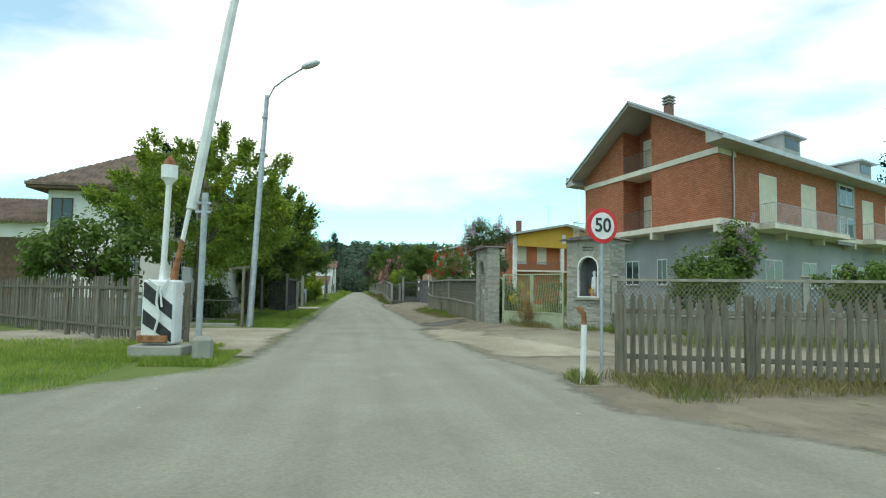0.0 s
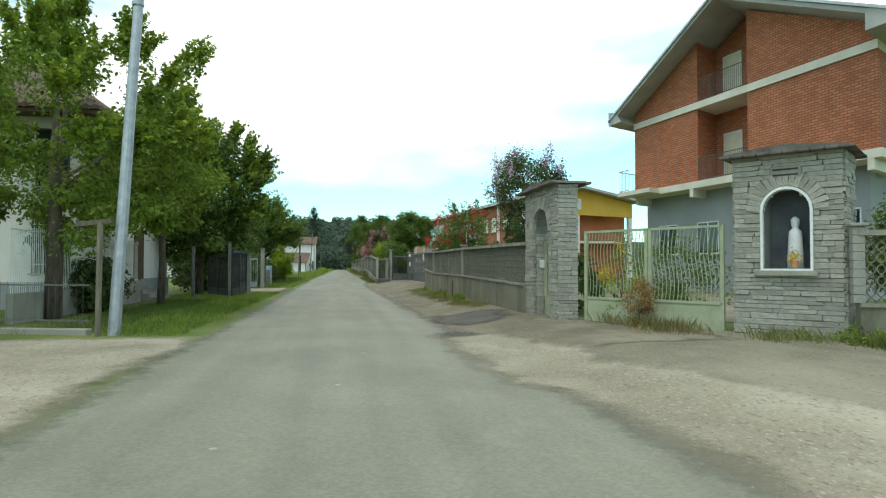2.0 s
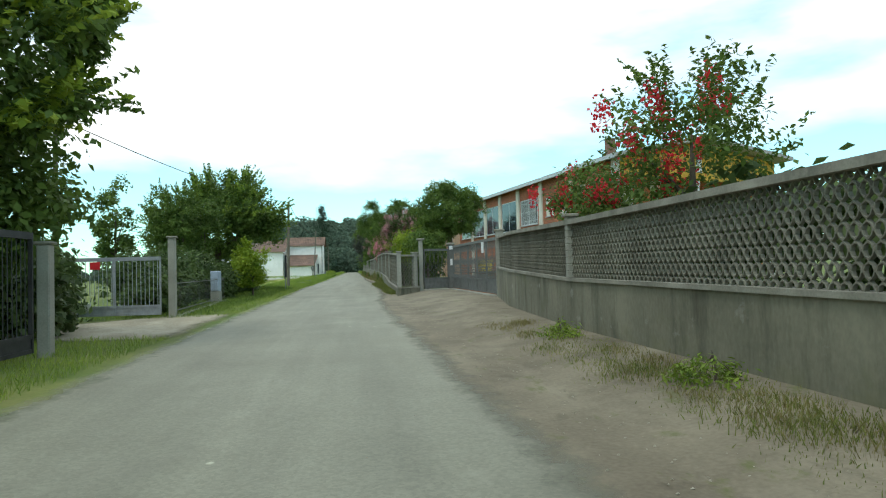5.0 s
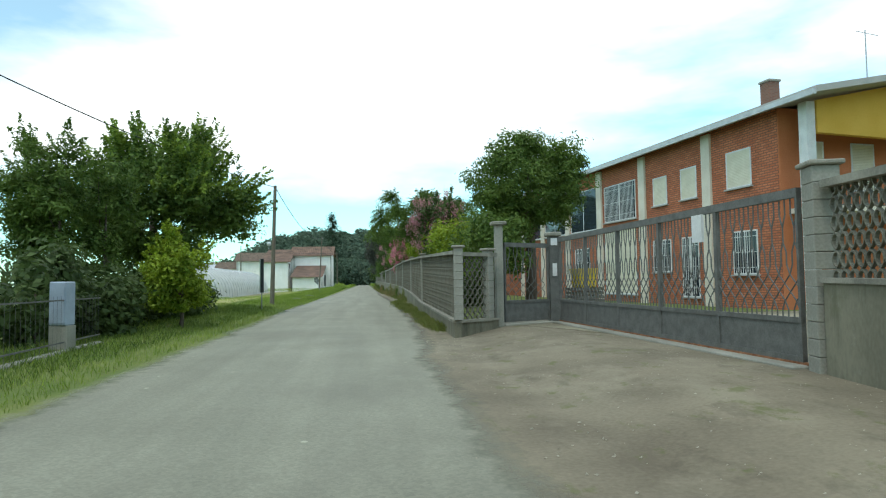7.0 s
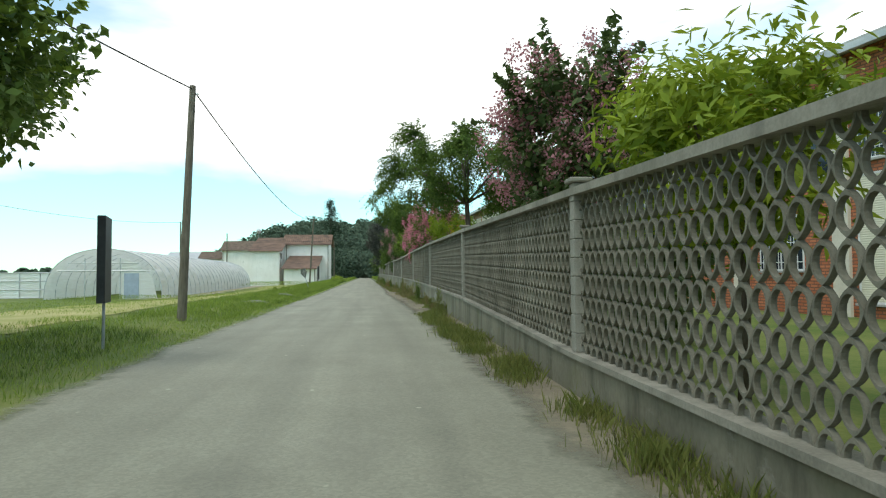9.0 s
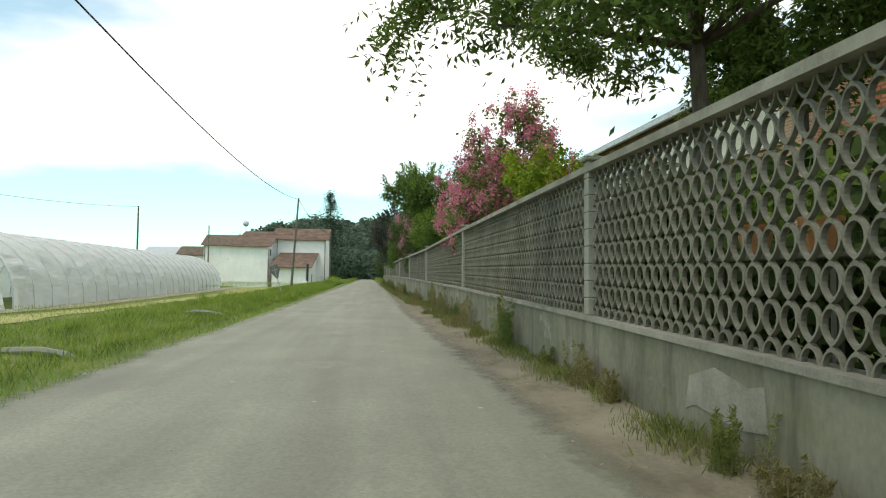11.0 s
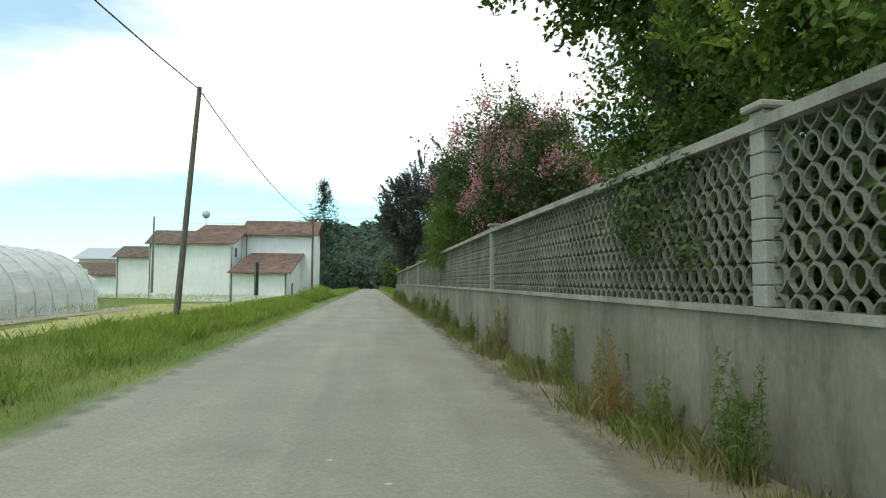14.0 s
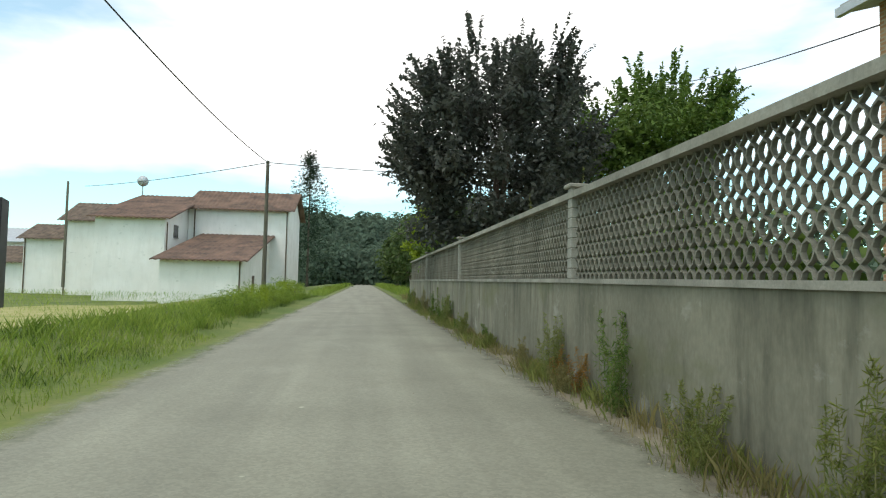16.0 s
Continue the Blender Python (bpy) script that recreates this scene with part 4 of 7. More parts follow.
def slab_roof(t, x0, x1, y0, y1, z):
    """Low roof of overlapping stone slabs."""
    bm = B()
    prism(bm, [(x0, z), (x1, z), (x1 - 0.1, z + 0.06), ((x0 + x1) / 2, z + 0.16), (x0 + 0.1, z + 0.06)], y0, y1, "y")
    part("roof", bm, M["slate"], t, "dark weathered slab roof")
    k = 0
    n = int((x1 - x0) / 0.2)
    for side in (y0, y1):
        for k in range(n):
            bm = B()
            xa = x0 + (x1 - x0) * k / n
            box(bm, xa + 0.01, side - 0.07, z - 0.02, xa + (x1 - x0) / n - 0.01, side + 0.1, z + 0.035, 0.012)
            part("roof_slab", bm, M["slate"], t)


def arch_outline(c, hw, zb, zs, seg=12):
    return [(c - hw, zb), (c + hw, zb)] + [(c + hw * math.cos(math.pi * k / seg), zs + hw * math.sin(math.pi * k / seg)) for k in range(seg + 1)]


def voussoirs(t, c, zs, r0, r1, n, y=-0.01):
    """Wedge stones standing round an arch."""
    r = random.Random(n)
    for k in range(n):
        a = math.pi * (k + 0.5) / n
        ob = new("stone", STONES[k % 6])
        ob.parent = t
        rm = (r0 + r1) / 2
        ob.location = (c - rm * math.cos(a), y, zs + rm * math.sin(a))
        ob.rotation_euler = (0, a - math.pi / 2, 0)
        ob.scale = (math.pi * rm / n - 0.008, 0.1, (r1 - r0) * r.uniform(0.9, 1.15))


# shrine: its front looks back along the lane
SHR = thing("wayside_shrine", "grey stone wayside shrine pillar with an arched niche", "shrine", pose(6.55, 29.75, 0, 0, 0, -50))
bm = B()
W, D, H = 1.75, 1.0, 3.45
for x0, x1, z0, z1 in ((0.03, 0.5, -0.2, H), (1.25, W - 0.03, -0.2, H), (0.5, 1.25, -0.2, 1.42), (0.5, 1.25, 2.85, H)):
    box(bm, x0, 0.03, z0, x1, D, z1)
part("core", bm, M["mortar"], SHR)
bm = B()
box(bm, 0.45, 0.55, 1.35, 1.3, 0.62, 2.9)
part("niche_back", bm, M["blue"], SHR, "dark painted niche back")
stone_face(SHR, 0, W, 0, 0.0, H, "-y", holes=[(0.875, 0.37, 1.4, 2.45)], seed=1)
stone_face(SHR, 0, D, W, 0.0, H, "+x", seed=2)
stone_face(SHR, 0, D, 0, 0.0, H, "-x", seed=3)
bm = B()
o, i2 = arch_outline(0.875, 0.42, 1.36, 2.45), arch_outline(0.875, 0.375, 1.41, 2.45)
ov, iv = [bm.verts.new((p[0], -0.07, p[1])) for p in o], [bm.verts.new((p[0], -0.07, p[1])) for p in i2]
ob_, ib_ = [bm.verts.new((p[0], 0.1, p[1])) for p in o], [bm.verts.new((p[0], 0.1, p[1])) for p in i2]
for k in range(len(o)):
    j = (k + 1) % len(o)
    bm.faces.new((ov[k], ov[j], iv[j], iv[k]))
    bm.faces.new((iv[k], iv[j], ib_[j], ib_[k]))
    bm.faces.new((ov[k], ob_[k], ob_[j], ov[j]))
part("niche_frame", bm, M["white"], SHR, "pale grey niche frame")
bm = B()
box(bm, 0.38, -0.14, 1.28, 1.37, 0.1, 1.38, 0.015)
part("sill", bm, M["coping"], SHR)
bm = B()
box(bm, 0.62, -0.06, 3.02, 1.13, -0.02, 3.24, 0.01)
part("tablet", bm, M["coping"], SHR, "pale tablet with worn lettering")
for k in range(2):
    bm = B()
    box(bm, 0.67, -0.072, 3.16 - 0.1 * k, 1.08, -0.058, 3.19 - 0.1 * k)
    part("lettering_bar", bm, M["black"], SHR)
voussoirs(SHR, 0.875, 2.45, 0.43, 0.66, 17)
slab_roof(SHR, -0.2, W + 0.2, -0.2, D + 0.2, H)
# statue, a plain shape
bm = B()
tube(bm, [(0, 0, 0), (0, 0, 0.2), (0, 0, 0.55), (0, 0, 0.7), (0, 0, 0.76), (0, 0, 0.82), (0, 0, 0.92), (0, 0, 0.98)], [0.15, 0.14, 0.12, 0.11, 0.05, 0.07, 0.08, 0.03], 10)
st = part("statue", bm, M["statue"], None, smooth=True)
st.matrix_world = SHR.matrix_world @ pose(0.95, 0.3, 1.42) @ Matrix.Scale(0.95, 4)
tagged(st, "small pale draped devotional statue in the shrine niche", "statue")
bm = B()
tube(bm, [(0, 0, 0), (0, 0, 0.12)], [0.05, 0.08], 8)
pot = part("flower_pot", bm, M["orange_pot"], None)
pot.matrix_world = SHR.matrix_world @ pose(0.98, 0.06, 1.43)
tagged(pot, "small terracotta pot with orange flowers in the niche", "flower pot")
r3 = np.random.default_rng(5)
leaves("flowers", r3.normal(size=(70, 3)) * 0.06 + (0, 0, 0.2), r3.normal(size=(70, 3)), 0.03, M["yellowflower"], pot)["kind"] = "stuff"

# pedestrian portal
POR = thing("stone_portal", "grey stone portal with an arched gateway", "portal", pose(4.2, 35.25, 0, 0, 0, -90))
W, D, H = 2.42, 0.48, 3.35
bm = B()
for x0, x1, z0, z1 in ((0.03, 0.7, -0.2, H), (1.9, W - 0.03, -0.2, H), (0.7, 1.9, 2.95, H)):
    box(bm, x0, 0.03, z0, x1, D - 0.03, z1)
prism(bm, [(0.7, 2.96), (0.7, 2.25)] + [(1.3 - 0.6 * math.cos(math.pi * k / 10), 2.28 + 0.6 * math.sin(math.pi * k / 10)) for k in range(1, 5)] + [(1.3, 2.88), (1.3, 2.96)], 0.04, D - 0.04, "y")
prism(bm, [(1.9, 2.96), (1.9, 2.25)] + [(1.3 + 0.6 * math.cos(math.pi * k / 10), 2.28 + 0.6 * math.sin(math.pi * k / 10)) for k in range(1, 5)] + [(1.3, 2.88), (1.3, 2.96)], 0.04, D - 0.04, "y")
part("core", bm, M["mortar"], POR)
stone_face(POR, 0, W, 0, 0.1, H, "-y", holes=[(1.3, 0.6, 0.0, 2.28)], seed=5)
stone_face(POR, 0, D, W, 0.1, H, "+x", seed=6)
stone_face(POR, 0.05, D, 0.7, 0.1, 2.3, "+x", seed=8)
voussoirs(POR, 1.3, 2.28, 0.6, 0.86, 17)
slab_roof(POR, -0.18, W + 0.18, -0.18, D + 0.18, H)
bm = B()
box(bm, 0.6, -0.22, 0.0, 2.0, D, 0.2, 0.02)
part("threshold", bm, M["coping"], POR)
bm = B()
box(bm, 0.26, -0.07, 2.45, 0.38, -0.04, 2.6)
part("number_plaque", bm, M["coping"], POR, "small pale plaque")
bm = B()
box(bm, 0.3, -0.076, 2.49, 0.34, -0.068, 2.56)
part("plaque_bar", bm, M["black"], POR)
bm = B()
box(bm, 0.745, 0.12, 1.42, 0.775, 0.24, 1.62)
part("intercom", bm, M["white"], POR, "white intercom panel")
GT = thing("portal_gate", "narrow green iron gate inside the stone portal", "gate", pose(4.2, 35.25, 0, 0, 0, -90))
bm = B()
for a in (0.75, 1.85):
    box(bm, a - 0.02, 0.25, 0.22, a + 0.02, 0.29, 2.1)
box(bm, 0.75, 0.25, 0.24, 1.85, 0.28, 0.7)
box(bm, 0.75, 0.25, 2.06, 1.85, 0.29, 2.1)
part("frame", bm, M["greengate"], GT)
for k in range(7):
    bm = B()
    tube(bm, [(0.85 + 0.15 * k, 0.27, 0.7), (0.83 + 0.15 * k + 0.04 * (k % 2), 0.27, 1.4), (0.85 + 0.15 * k, 0.27, 2.08)], 0.012, 5)
    part("bar", bm, M["greengate"], GT)

for k in range(4):
    c = 0.89 + 0.27 * k
    bm = tube(B(), [(c + 0.1 * math.cos(0.5 * j) * (1 - 0.045 * j), 0.27, 2.22 + 0.1 * math.sin(0.5 * j) * (1 - 0.045 * j)) for j in range(18)], 0.01, 5)
    part("scroll", bm, M["greengate"], GT)

# double driveway gate
GG = thing("driveway_gate", "pale green double iron gate with wavy bars", "gate", pose(4.8, 32.7, 0, 0, 0, -58))
GL = 3.2
for h in range(2):
    o = h * GL / 2
    bm = B()
    for a in (o + 0.04, o + GL / 2 - 0.04):
        box(bm, a - 0.035, -0.03, 0.2, a + 0.035, 0.03, 2.25)
    for z in (0.22, 0.72, 2.2):
        box(bm, o + 0.04, -0.03, z, o + GL / 2 - 0.04, 0.03, z + 0.05)
    part("leaf_frame", bm, M["greengate"], GG)
    bm = B()
    box(bm, o + 0.06, -0.008, 0.26, o + GL / 2 - 0.06, 0.008, 0.73)
    part("sheet_panel", bm, M["greengate"], GG)
    for k in range(17):
        xx = o + 0.12 + k * (GL / 2 - 0.24) / 16
        bm = B()
        tube(bm, [(xx + 0.035 * math.sin(2.2 * math.pi * j / 12), 0, 0.75 + 1.45 * j / 12) for j in range(13)], 0.008, 5)
        part("bar", bm, M["greengate"], GG)


# ---- openings ----
def window_unit(t, m, w, h, shutter=False, bars=False, frame="white", name="window"):
    """A window in a wall; m: its lower middle, y pointing into the wall."""
    g = new(name)
    g.parent = t
    g.matrix_local = m
    bm = B()
    f = 0.06
    box(bm, -w / 2, -0.03, 0, -w / 2 + f, 0.06, h)
    box(bm, w / 2 - f, -0.03, 0, w / 2, 0.06, h)
    box(bm, -w / 2, -0.03, h - f, w / 2, 0.06, h)
    box(bm, -w / 2, -0.03, 0, w / 2, 0.06, f)
    if not shutter:
        box(bm, -0.03, -0.028, f, 0.03, 0.05, h - f)
    part("frame", bm, M[frame], g)
    bm = B()
    if shutter:
        n = max(6, int(h / 0.07))
        front = [(-0.018 if k % 2 else -0.006, f + (h - 2 * f) * k / (2 * n)) for k in range(2 * n + 1)]
        prism(bm, [(0.03, f)] + front + [(0.03, h - f)], -w / 2 + f, w / 2 - f, "x")
        part("roller_shutter", bm, M["shutter"], g, "closed cream roller shutter")
    else:
        box(bm, -w / 2 + f, -0.016, f, w / 2 - f, -0.008, h - f)
        part("pane", bm, M["glass"], g)
    bm = B()
    box(bm, -w / 2 - 0.08, -0.12, -0.06, w / 2 + 0.08, 0.02, 0)
    part("sill", bm, M["soffit"], g)
    if bars:
        n = int((w - 0.1) / 0.14)
        upright = part("window_bar", box(B(), -0.01, -0.09, 0.02, 0.01, -0.07, h - 0.02), M["white"], g)
        upright.location = (-w / 2 + 0.1, 0, 0)
        for k in range(1, n):
            c = upright.copy()
            scene.collection.objects.link(c)
            c.location = (-w / 2 + 0.1 + k * 0.14, 0, 0)
        for z in (0.15 * h, 0.5 * h, 0.85 * h):
            part("window_bar", box(B(), -w / 2, -0.097, z, w / 2, -0.092, z + 0.025), M["white"], g)
    return g


def railing(t, pts, z, h=0.95, step=0.12, material="gatepaint"):
    bm = B()
    ends = [(Vector((*a, z)), Vector((*b, z))) for a, b in zip(pts, pts[1:])]
    for a, b in ends:
        for zz in (0.06, h):
            tube(bm, [a + Vector((0, 0, zz)), b + Vector((0, 0, zz))], 0.022, 4)
    rail = part("railing", bm, M[material], t, "thin metal balcony railing")
    for a, b in ends:
        n = max(1, int((b - a).length / step))
        for k in range(n):
            p = a.lerp(b, (k + 0.5) / n)
            part("bar", tube(B(), [p + Vector((0, 0, 0.05)), p + Vector((0, 0, h))], 0.012, 4), M[material], rail)
    return rail


# ---- large brick house ----
HS = thing("brick_house", "three-storey red brick house with grey ground floor and deep eaves", "house", pose(17.7, 38.0, 0, 0, 0, 9))
G, L = 14.0, 32.0
EZ, RZ, Z1, Z2 = 9.95, 13.2, 5.25, 9.05
bm = box(B(), 1.1, 0.8, -0.3, L, G, Z1)
part("ground_floor", bm, M["grey"], HS, "grey rendered ground floor")


def gz(y):
    return EZ + (RZ - EZ) * (1 - abs(y - G / 2) / (G / 2))


LO0, LO1 = 5.9, 9.0
bm = B()
prism(bm, [(0, Z1 + 0.3), (LO0, Z1 + 0.3), (LO0, gz(LO0)), (0, EZ)], 0, L, "x")
box_uv(part("brick_wall", bm, M["brick"], HS))
bm = prism(B(), [(LO1, Z1 + 0.3), (G, Z1 + 0.3), (G, EZ), (LO1, gz(LO1))], 0, L, "x")
box_uv(part("brick_wall", bm, M["brick"], HS))
bm = prism(B(), [(LO0, Z1 + 0.3), (LO1, Z1 + 0.3), (LO1, gz(LO1)), (G / 2, RZ), (LO0, gz(LO0))], 1.7, L - 1, "x")
box_uv(part("brick_wall", bm, M["brick"], HS))
bm = B()
box(bm, -0.12, -0.12, Z1, L + 0.1, G + 0.1, Z1 + 0.32)
part("floor_band", bm, M["cream"], HS, "cream concrete floor band")
bm = B()
box(bm, -0.1, -0.02, Z2, 1.7, G + 0.02, Z2 + 0.32)
part("floor_band", bm, M["cream"], HS, "cream concrete floor band")
for y in (0.3, LO0, LO1 + 0.4, G - 0.3):
    bm = box(B(), -0.1, y - 0.13, Z1 - 0.4, 1.15, y + 0.13, Z1)
    part("beam", bm, M["cream"], HS)
for k in range(6):
    bm = box(B(), 2 + 5 * k, -0.1, Z1 - 0.4, 2.25 + 5 * k, 0.85, Z1)
    part("beam", bm, M["cream"], HS)
railing(HS, [(-0.05, LO0 + 0.02), (-0.05, LO1 - 0.02)], Z1 + 0.32, 1.1)
railing(HS, [(-0.05, LO0 + 0.02), (-0.05, LO1 - 0.02)], Z2 + 0.32, 1.1)
for z in (Z1 + 0.35, Z2 + 0.35):
    window_unit(HS, pose(1.7, 7.9, z, 0, 0, -90), 1.2, 2.4, shutter=True, name="balcony_door")
for side, (ya, yb) in enumerate(((-1.2, G / 2), (G / 2, G + 1.2))):
    za, zb = (EZ - 0.58, RZ + 0.1) if side == 0 else (RZ + 0.1, EZ - 0.58)
    bm = prism(B(), [(ya, za), (yb, zb), (yb, zb + 0.18), (ya, za + 0.18)], -1.2, L + 0.8, "x")
    part("roof_slope", bm, M["soffit"], HS, "grey boarded roof overhang")
    bm = prism(B(), [(ya - 0.05, za + 0.18), (yb, zb + 0.18), (yb, zb + 0.28), (ya - 0.05, za + 0.28)], -1.3, L + 0.9, "x")
    part("roof_covering", bm, M["zinc"], HS)
for ya, yb in ((-1.2, 0.0), (G, G + 1.2)):
    bm = prism(B(), [(ya, EZ - 0.6), (yb, EZ - 0.6), (yb, EZ + 0.15), ((ya + yb) / 2, EZ + 0.02)], -1.22, 0.02, "x")
    part("eaves_box", bm, M["soffit"], HS)
bm = box(B(), 0.03, -1.2, EZ - 0.6, L + 0.6, -0.003, EZ - 0.5)
part("eaves_soffit", bm, M["soffit"], HS)
bm = B()
box(bm, -1.2, -1.36, EZ - 0.6, L + 0.6, -1.22, EZ - 0.44)
part("gutter", bm, M["zinc"], HS)
bm = B()
tube(bm, [(1.3, -0.08, EZ - 0.6), (1.3, -0.08, 4.2)], 0.06, 6)
part("downpipe", bm, M["zinc"], HS)
CH = part("chimney", box(B(), 2.4, 6.4, 12.4, 2.9, 7.0, 14.0), M["darkbrick"], HS)
box_uv(CH)
bm = B()
for k in range(3):
    box(bm, 2.3, 6.3, 14.08 + 0.2 * k, 3.0, 7.1, 14.16 + 0.2 * k)
box(bm, 2.5, 6.5, 13.9, 2.8, 6.9, 14.55)
part("chimney_cap", bm, M["concrete"], HS)
for k in range(2):
    x = 9.0 + 12.0 * k
    bm = box(B(), x, 1.2, 9.9, x + 2.4, 4.2, 11.9)
    d = part("dormer", bm, M["soffit"], HS)
    bm = box(B(), x - 0.3, 0.8, 11.9, x + 2.7, 4.4, 12.05, 0.03)
    part("dormer_roof", bm, M["zinc"], d)
    bm = box(B(), x + 0.3, 1.17, 11.1, x + 2.1, 1.2, 11.75)
    part("dormer_window", bm, M["glass"], d)
for x in (5.1, 10.2, 19.6, 24.0):
    window_unit(HS, pose(x, -0.003, Z1 + 0.35), 2.0, 2.9, shutter=True, name="balcony_door")
for x0, x1 in ((4.0, 13.9), (18.3, 26)):
    bm = box(B(), x0, -1.15, Z1, x1, -0.12, Z1 + 0.28)
    part("balcony_slab", bm, M["cream"], HS)
    railing(HS, [(x0 + 0.05, -0.15), (x0 + 0.05, -1.1), (x1 - 0.05, -1.1), (x1 - 0.05, -0.15)], Z1 + 0.28, 1.15, material="zinc")
bm = box(B(), 14.3, -0.05, Z1 - 0.2, 17.3, 0.06, EZ - 0.3)
part("stairwell_strip", bm, M["grey"], HS)
for z in (Z1 + 0.3, Z1 + 2.5):
    window_unit(HS, pose(15.8, -0.06, z), 2.2, 1.4, name="stair_window")
for x in (6.9, 11.6, 15.8, 20.5, 25):
    window_unit(HS, pose(x, 0.8, 2.0), 2.1, 1.7)
for y in (1.9, 6.0, 9.2, 12.2):
    window_unit(HS, pose(1.1, y, 2.1, 0, 0, -90), 1.5 if y != 6.0 else 1.0, 1.6)
bm = box(B(), -1.0, G - 2.2, Z1 + 0.05, -0.13, G + 0.6, Z1 + 0.28)
part("balcony_slab", bm, M["cream"], HS)
railing(HS, [(-0.95, G - 0.4), (-0.95, G + 0.5), (0.9, G + 0.5)], Z1 + 0.28, 1.15, material="zinc")
# the long side runs off at a slant to the gable
bpy.context.view_layer.update()
slant = Matrix(((1, 0, 0, 0), (0.39, 1, 0, 0), (0, 0, 1, 0), (0, 0, 0, 1)))
for o in HS.children_recursive:
    if o.type == "MESH":
        inside = HS.matrix_world.inverted() @ o.matrix_world
        o.data.transform(inside.inverted() @ slant @ inside)


# ---- long brick house with yellow gable ----
def long_house(name, label, m, wide, length, ez, rz, gable, windows, pilasters, brick="brick"):
    """A long two-storey house; its lane side is x = 0. windows: y, width, sill, height, kind."""
    t = thing(name, label, "house", m)
    xm = wide / 2
    wy = 1.5 if gable else 0
    bm = box(B(), 0, wy, -0.3, wide, length, ez)
    box_uv(part("brick_wall", bm, M[brick], t))
    bm = prism(B(), [(-0.6, ez - 0.12), (xm, rz - 0.12), (wide + 0.6, ez - 0.12), (wide + 0.6, ez + 0.12), (xm, rz + 0.12), (-0.6, ez + 0.12)], -1.1 if gable else -0.4, length + 0.5, "y")
    part("roof", bm, M["soffit"], t, "pale grey roof edge with boarded eaves")
    bm = box(B(), -0.74, -1.1 if gable else -0.4, ez - 0.2, -0.6, length + 0.5, ez + 0.0)
    part("gutter", bm, M["zinc"], t)
    if gable:
        bm = prism(B(), [(0.5, ez - 1.3), (wide, ez - 1.6), (wide, ez - 0.12), (xm, rz - 0.13), (0.5, ez - 0.05)], 0.0, 0.25, "y")
        part("gable", bm, M["yellow"], t, "bright yellow rendered gable")
        bm = box(B(), xm - 0.1, -0.02, ez - 0.9, xm + 0.35, -0.003, ez + 0.2)
        part("gable_hatch", bm, M["white"], t)
        bm = box(B(), 0.02, wy - 0.05, -0.3, wide, wy - 0.003, ez)
        part("porch_wall", bm, M["orange"], t, "orange rendered porch wall")
        bm = box(B(), 0.4, 0, 3.9, wide, wy, 4.1)
        part("porch_floor", bm, M["cream"], t)
        for px_ in (0.25, xm, wide - 0.2):
            bm = box(B(), px_ - 0.2, 0.05, -0.3, px_ + 0.2, 0.45, ez - 0.1)
            part("porch_pillar", bm, M["white"], t)
        for xx in (1.6, 4.2):
            window_unit(t, pose(xx, wy - 0.06, 4.9), 1.2, 2.0, shutter=True)
        railing(t, [(0.5, 0.2), (wide - 0.4, 0.2)], 4.1)
        bm = box(B(), 2.15, 4.15, ez, 2.7, 4.72, ez + 2.1)
        c = box_uv(part("chimney", bm, M["darkbrick"], t))
        bm = box(B(), 2.09, 4.09, ez + 2.1, 2.76, 4.78, ez + 2.2, 0.02)
        part("chimney_cap", bm, M["concrete"], c)
        bm = B()
        tube(bm, [(xm - 1.0, 2, rz - 0.2), (xm - 1.0, 2, rz + 2.6)], 0.025, 5)
        tube(bm, [(xm - 1.5, 2, rz + 2.5), (xm - 0.3, 2, rz + 2.4)], 0.015, 4)
        part("aerial", bm, M["steel"], t)
    for y, w, z, h, kind in windows:
        window_unit(t, pose(-0.003, y, z, 0, 0, -90), w, h, shutter=kind == "shutter", bars=kind == "bars")
    for y in pilasters:
        bm = box(B(), -0.12, y - 0.3, -0.3, 0.02, y + 0.3, ez - 0.13)
        part("pilaster", bm, M["cream"], t, "weathered pale pilaster strip")
    return t


W1 = [(3.75, 1.55, 5.3, 1.65, "shutter"), (7.25, 1.25, 5.25, 1.55, "shutter"), (9.65, 1.25, 5.22, 1.5, "shutter"), (13.75, 3.5, 4.8, 2.2, "bars"), (18.3, 3.7, 4.5, 2.7, "glass"), (22.75, 3.5, 4.5, 2.7, "glass"), (27.0, 3.4, 4.5, 2.7, "glass"), (31.3, 3.4, 4.5, 2.7, "glass"), (3.5, 1.5, 1.5, 1.9, "bars"), (7.25, 1.3, 0.45, 2.95, "bars"), (9.6, 1.6, 1.7, 1.7, "bars"), (13.8, 3.5, 0.5, 3.9, "shutter"), (18.6, 2.0, 1.5, 1.9, "bars")]
long_house("yellow_gable_house", "long two-storey red brick house with a yellow gable", pose(17.0, 79.2, 0, 0, 0, 7.4), 12.6, 34, 8.2, 9.5, True, W1, (5.82, 11.27, 16.1, 20.6, 24.9, 29.1))
W2 = [(3 + 4.4 * k, 3.6, 5.75, 1.7, "shutter") for k in range(13)]
long_house("brick_workshop", "long red brick building with white shutters behind the fence", pose(13.2, 116, 0, 0, 0, 1.4), 13.0, 60.9, 8.15, 10.2, False, W2, [5.2 + 8.8 * k for k in range(6)], "tanbrick")


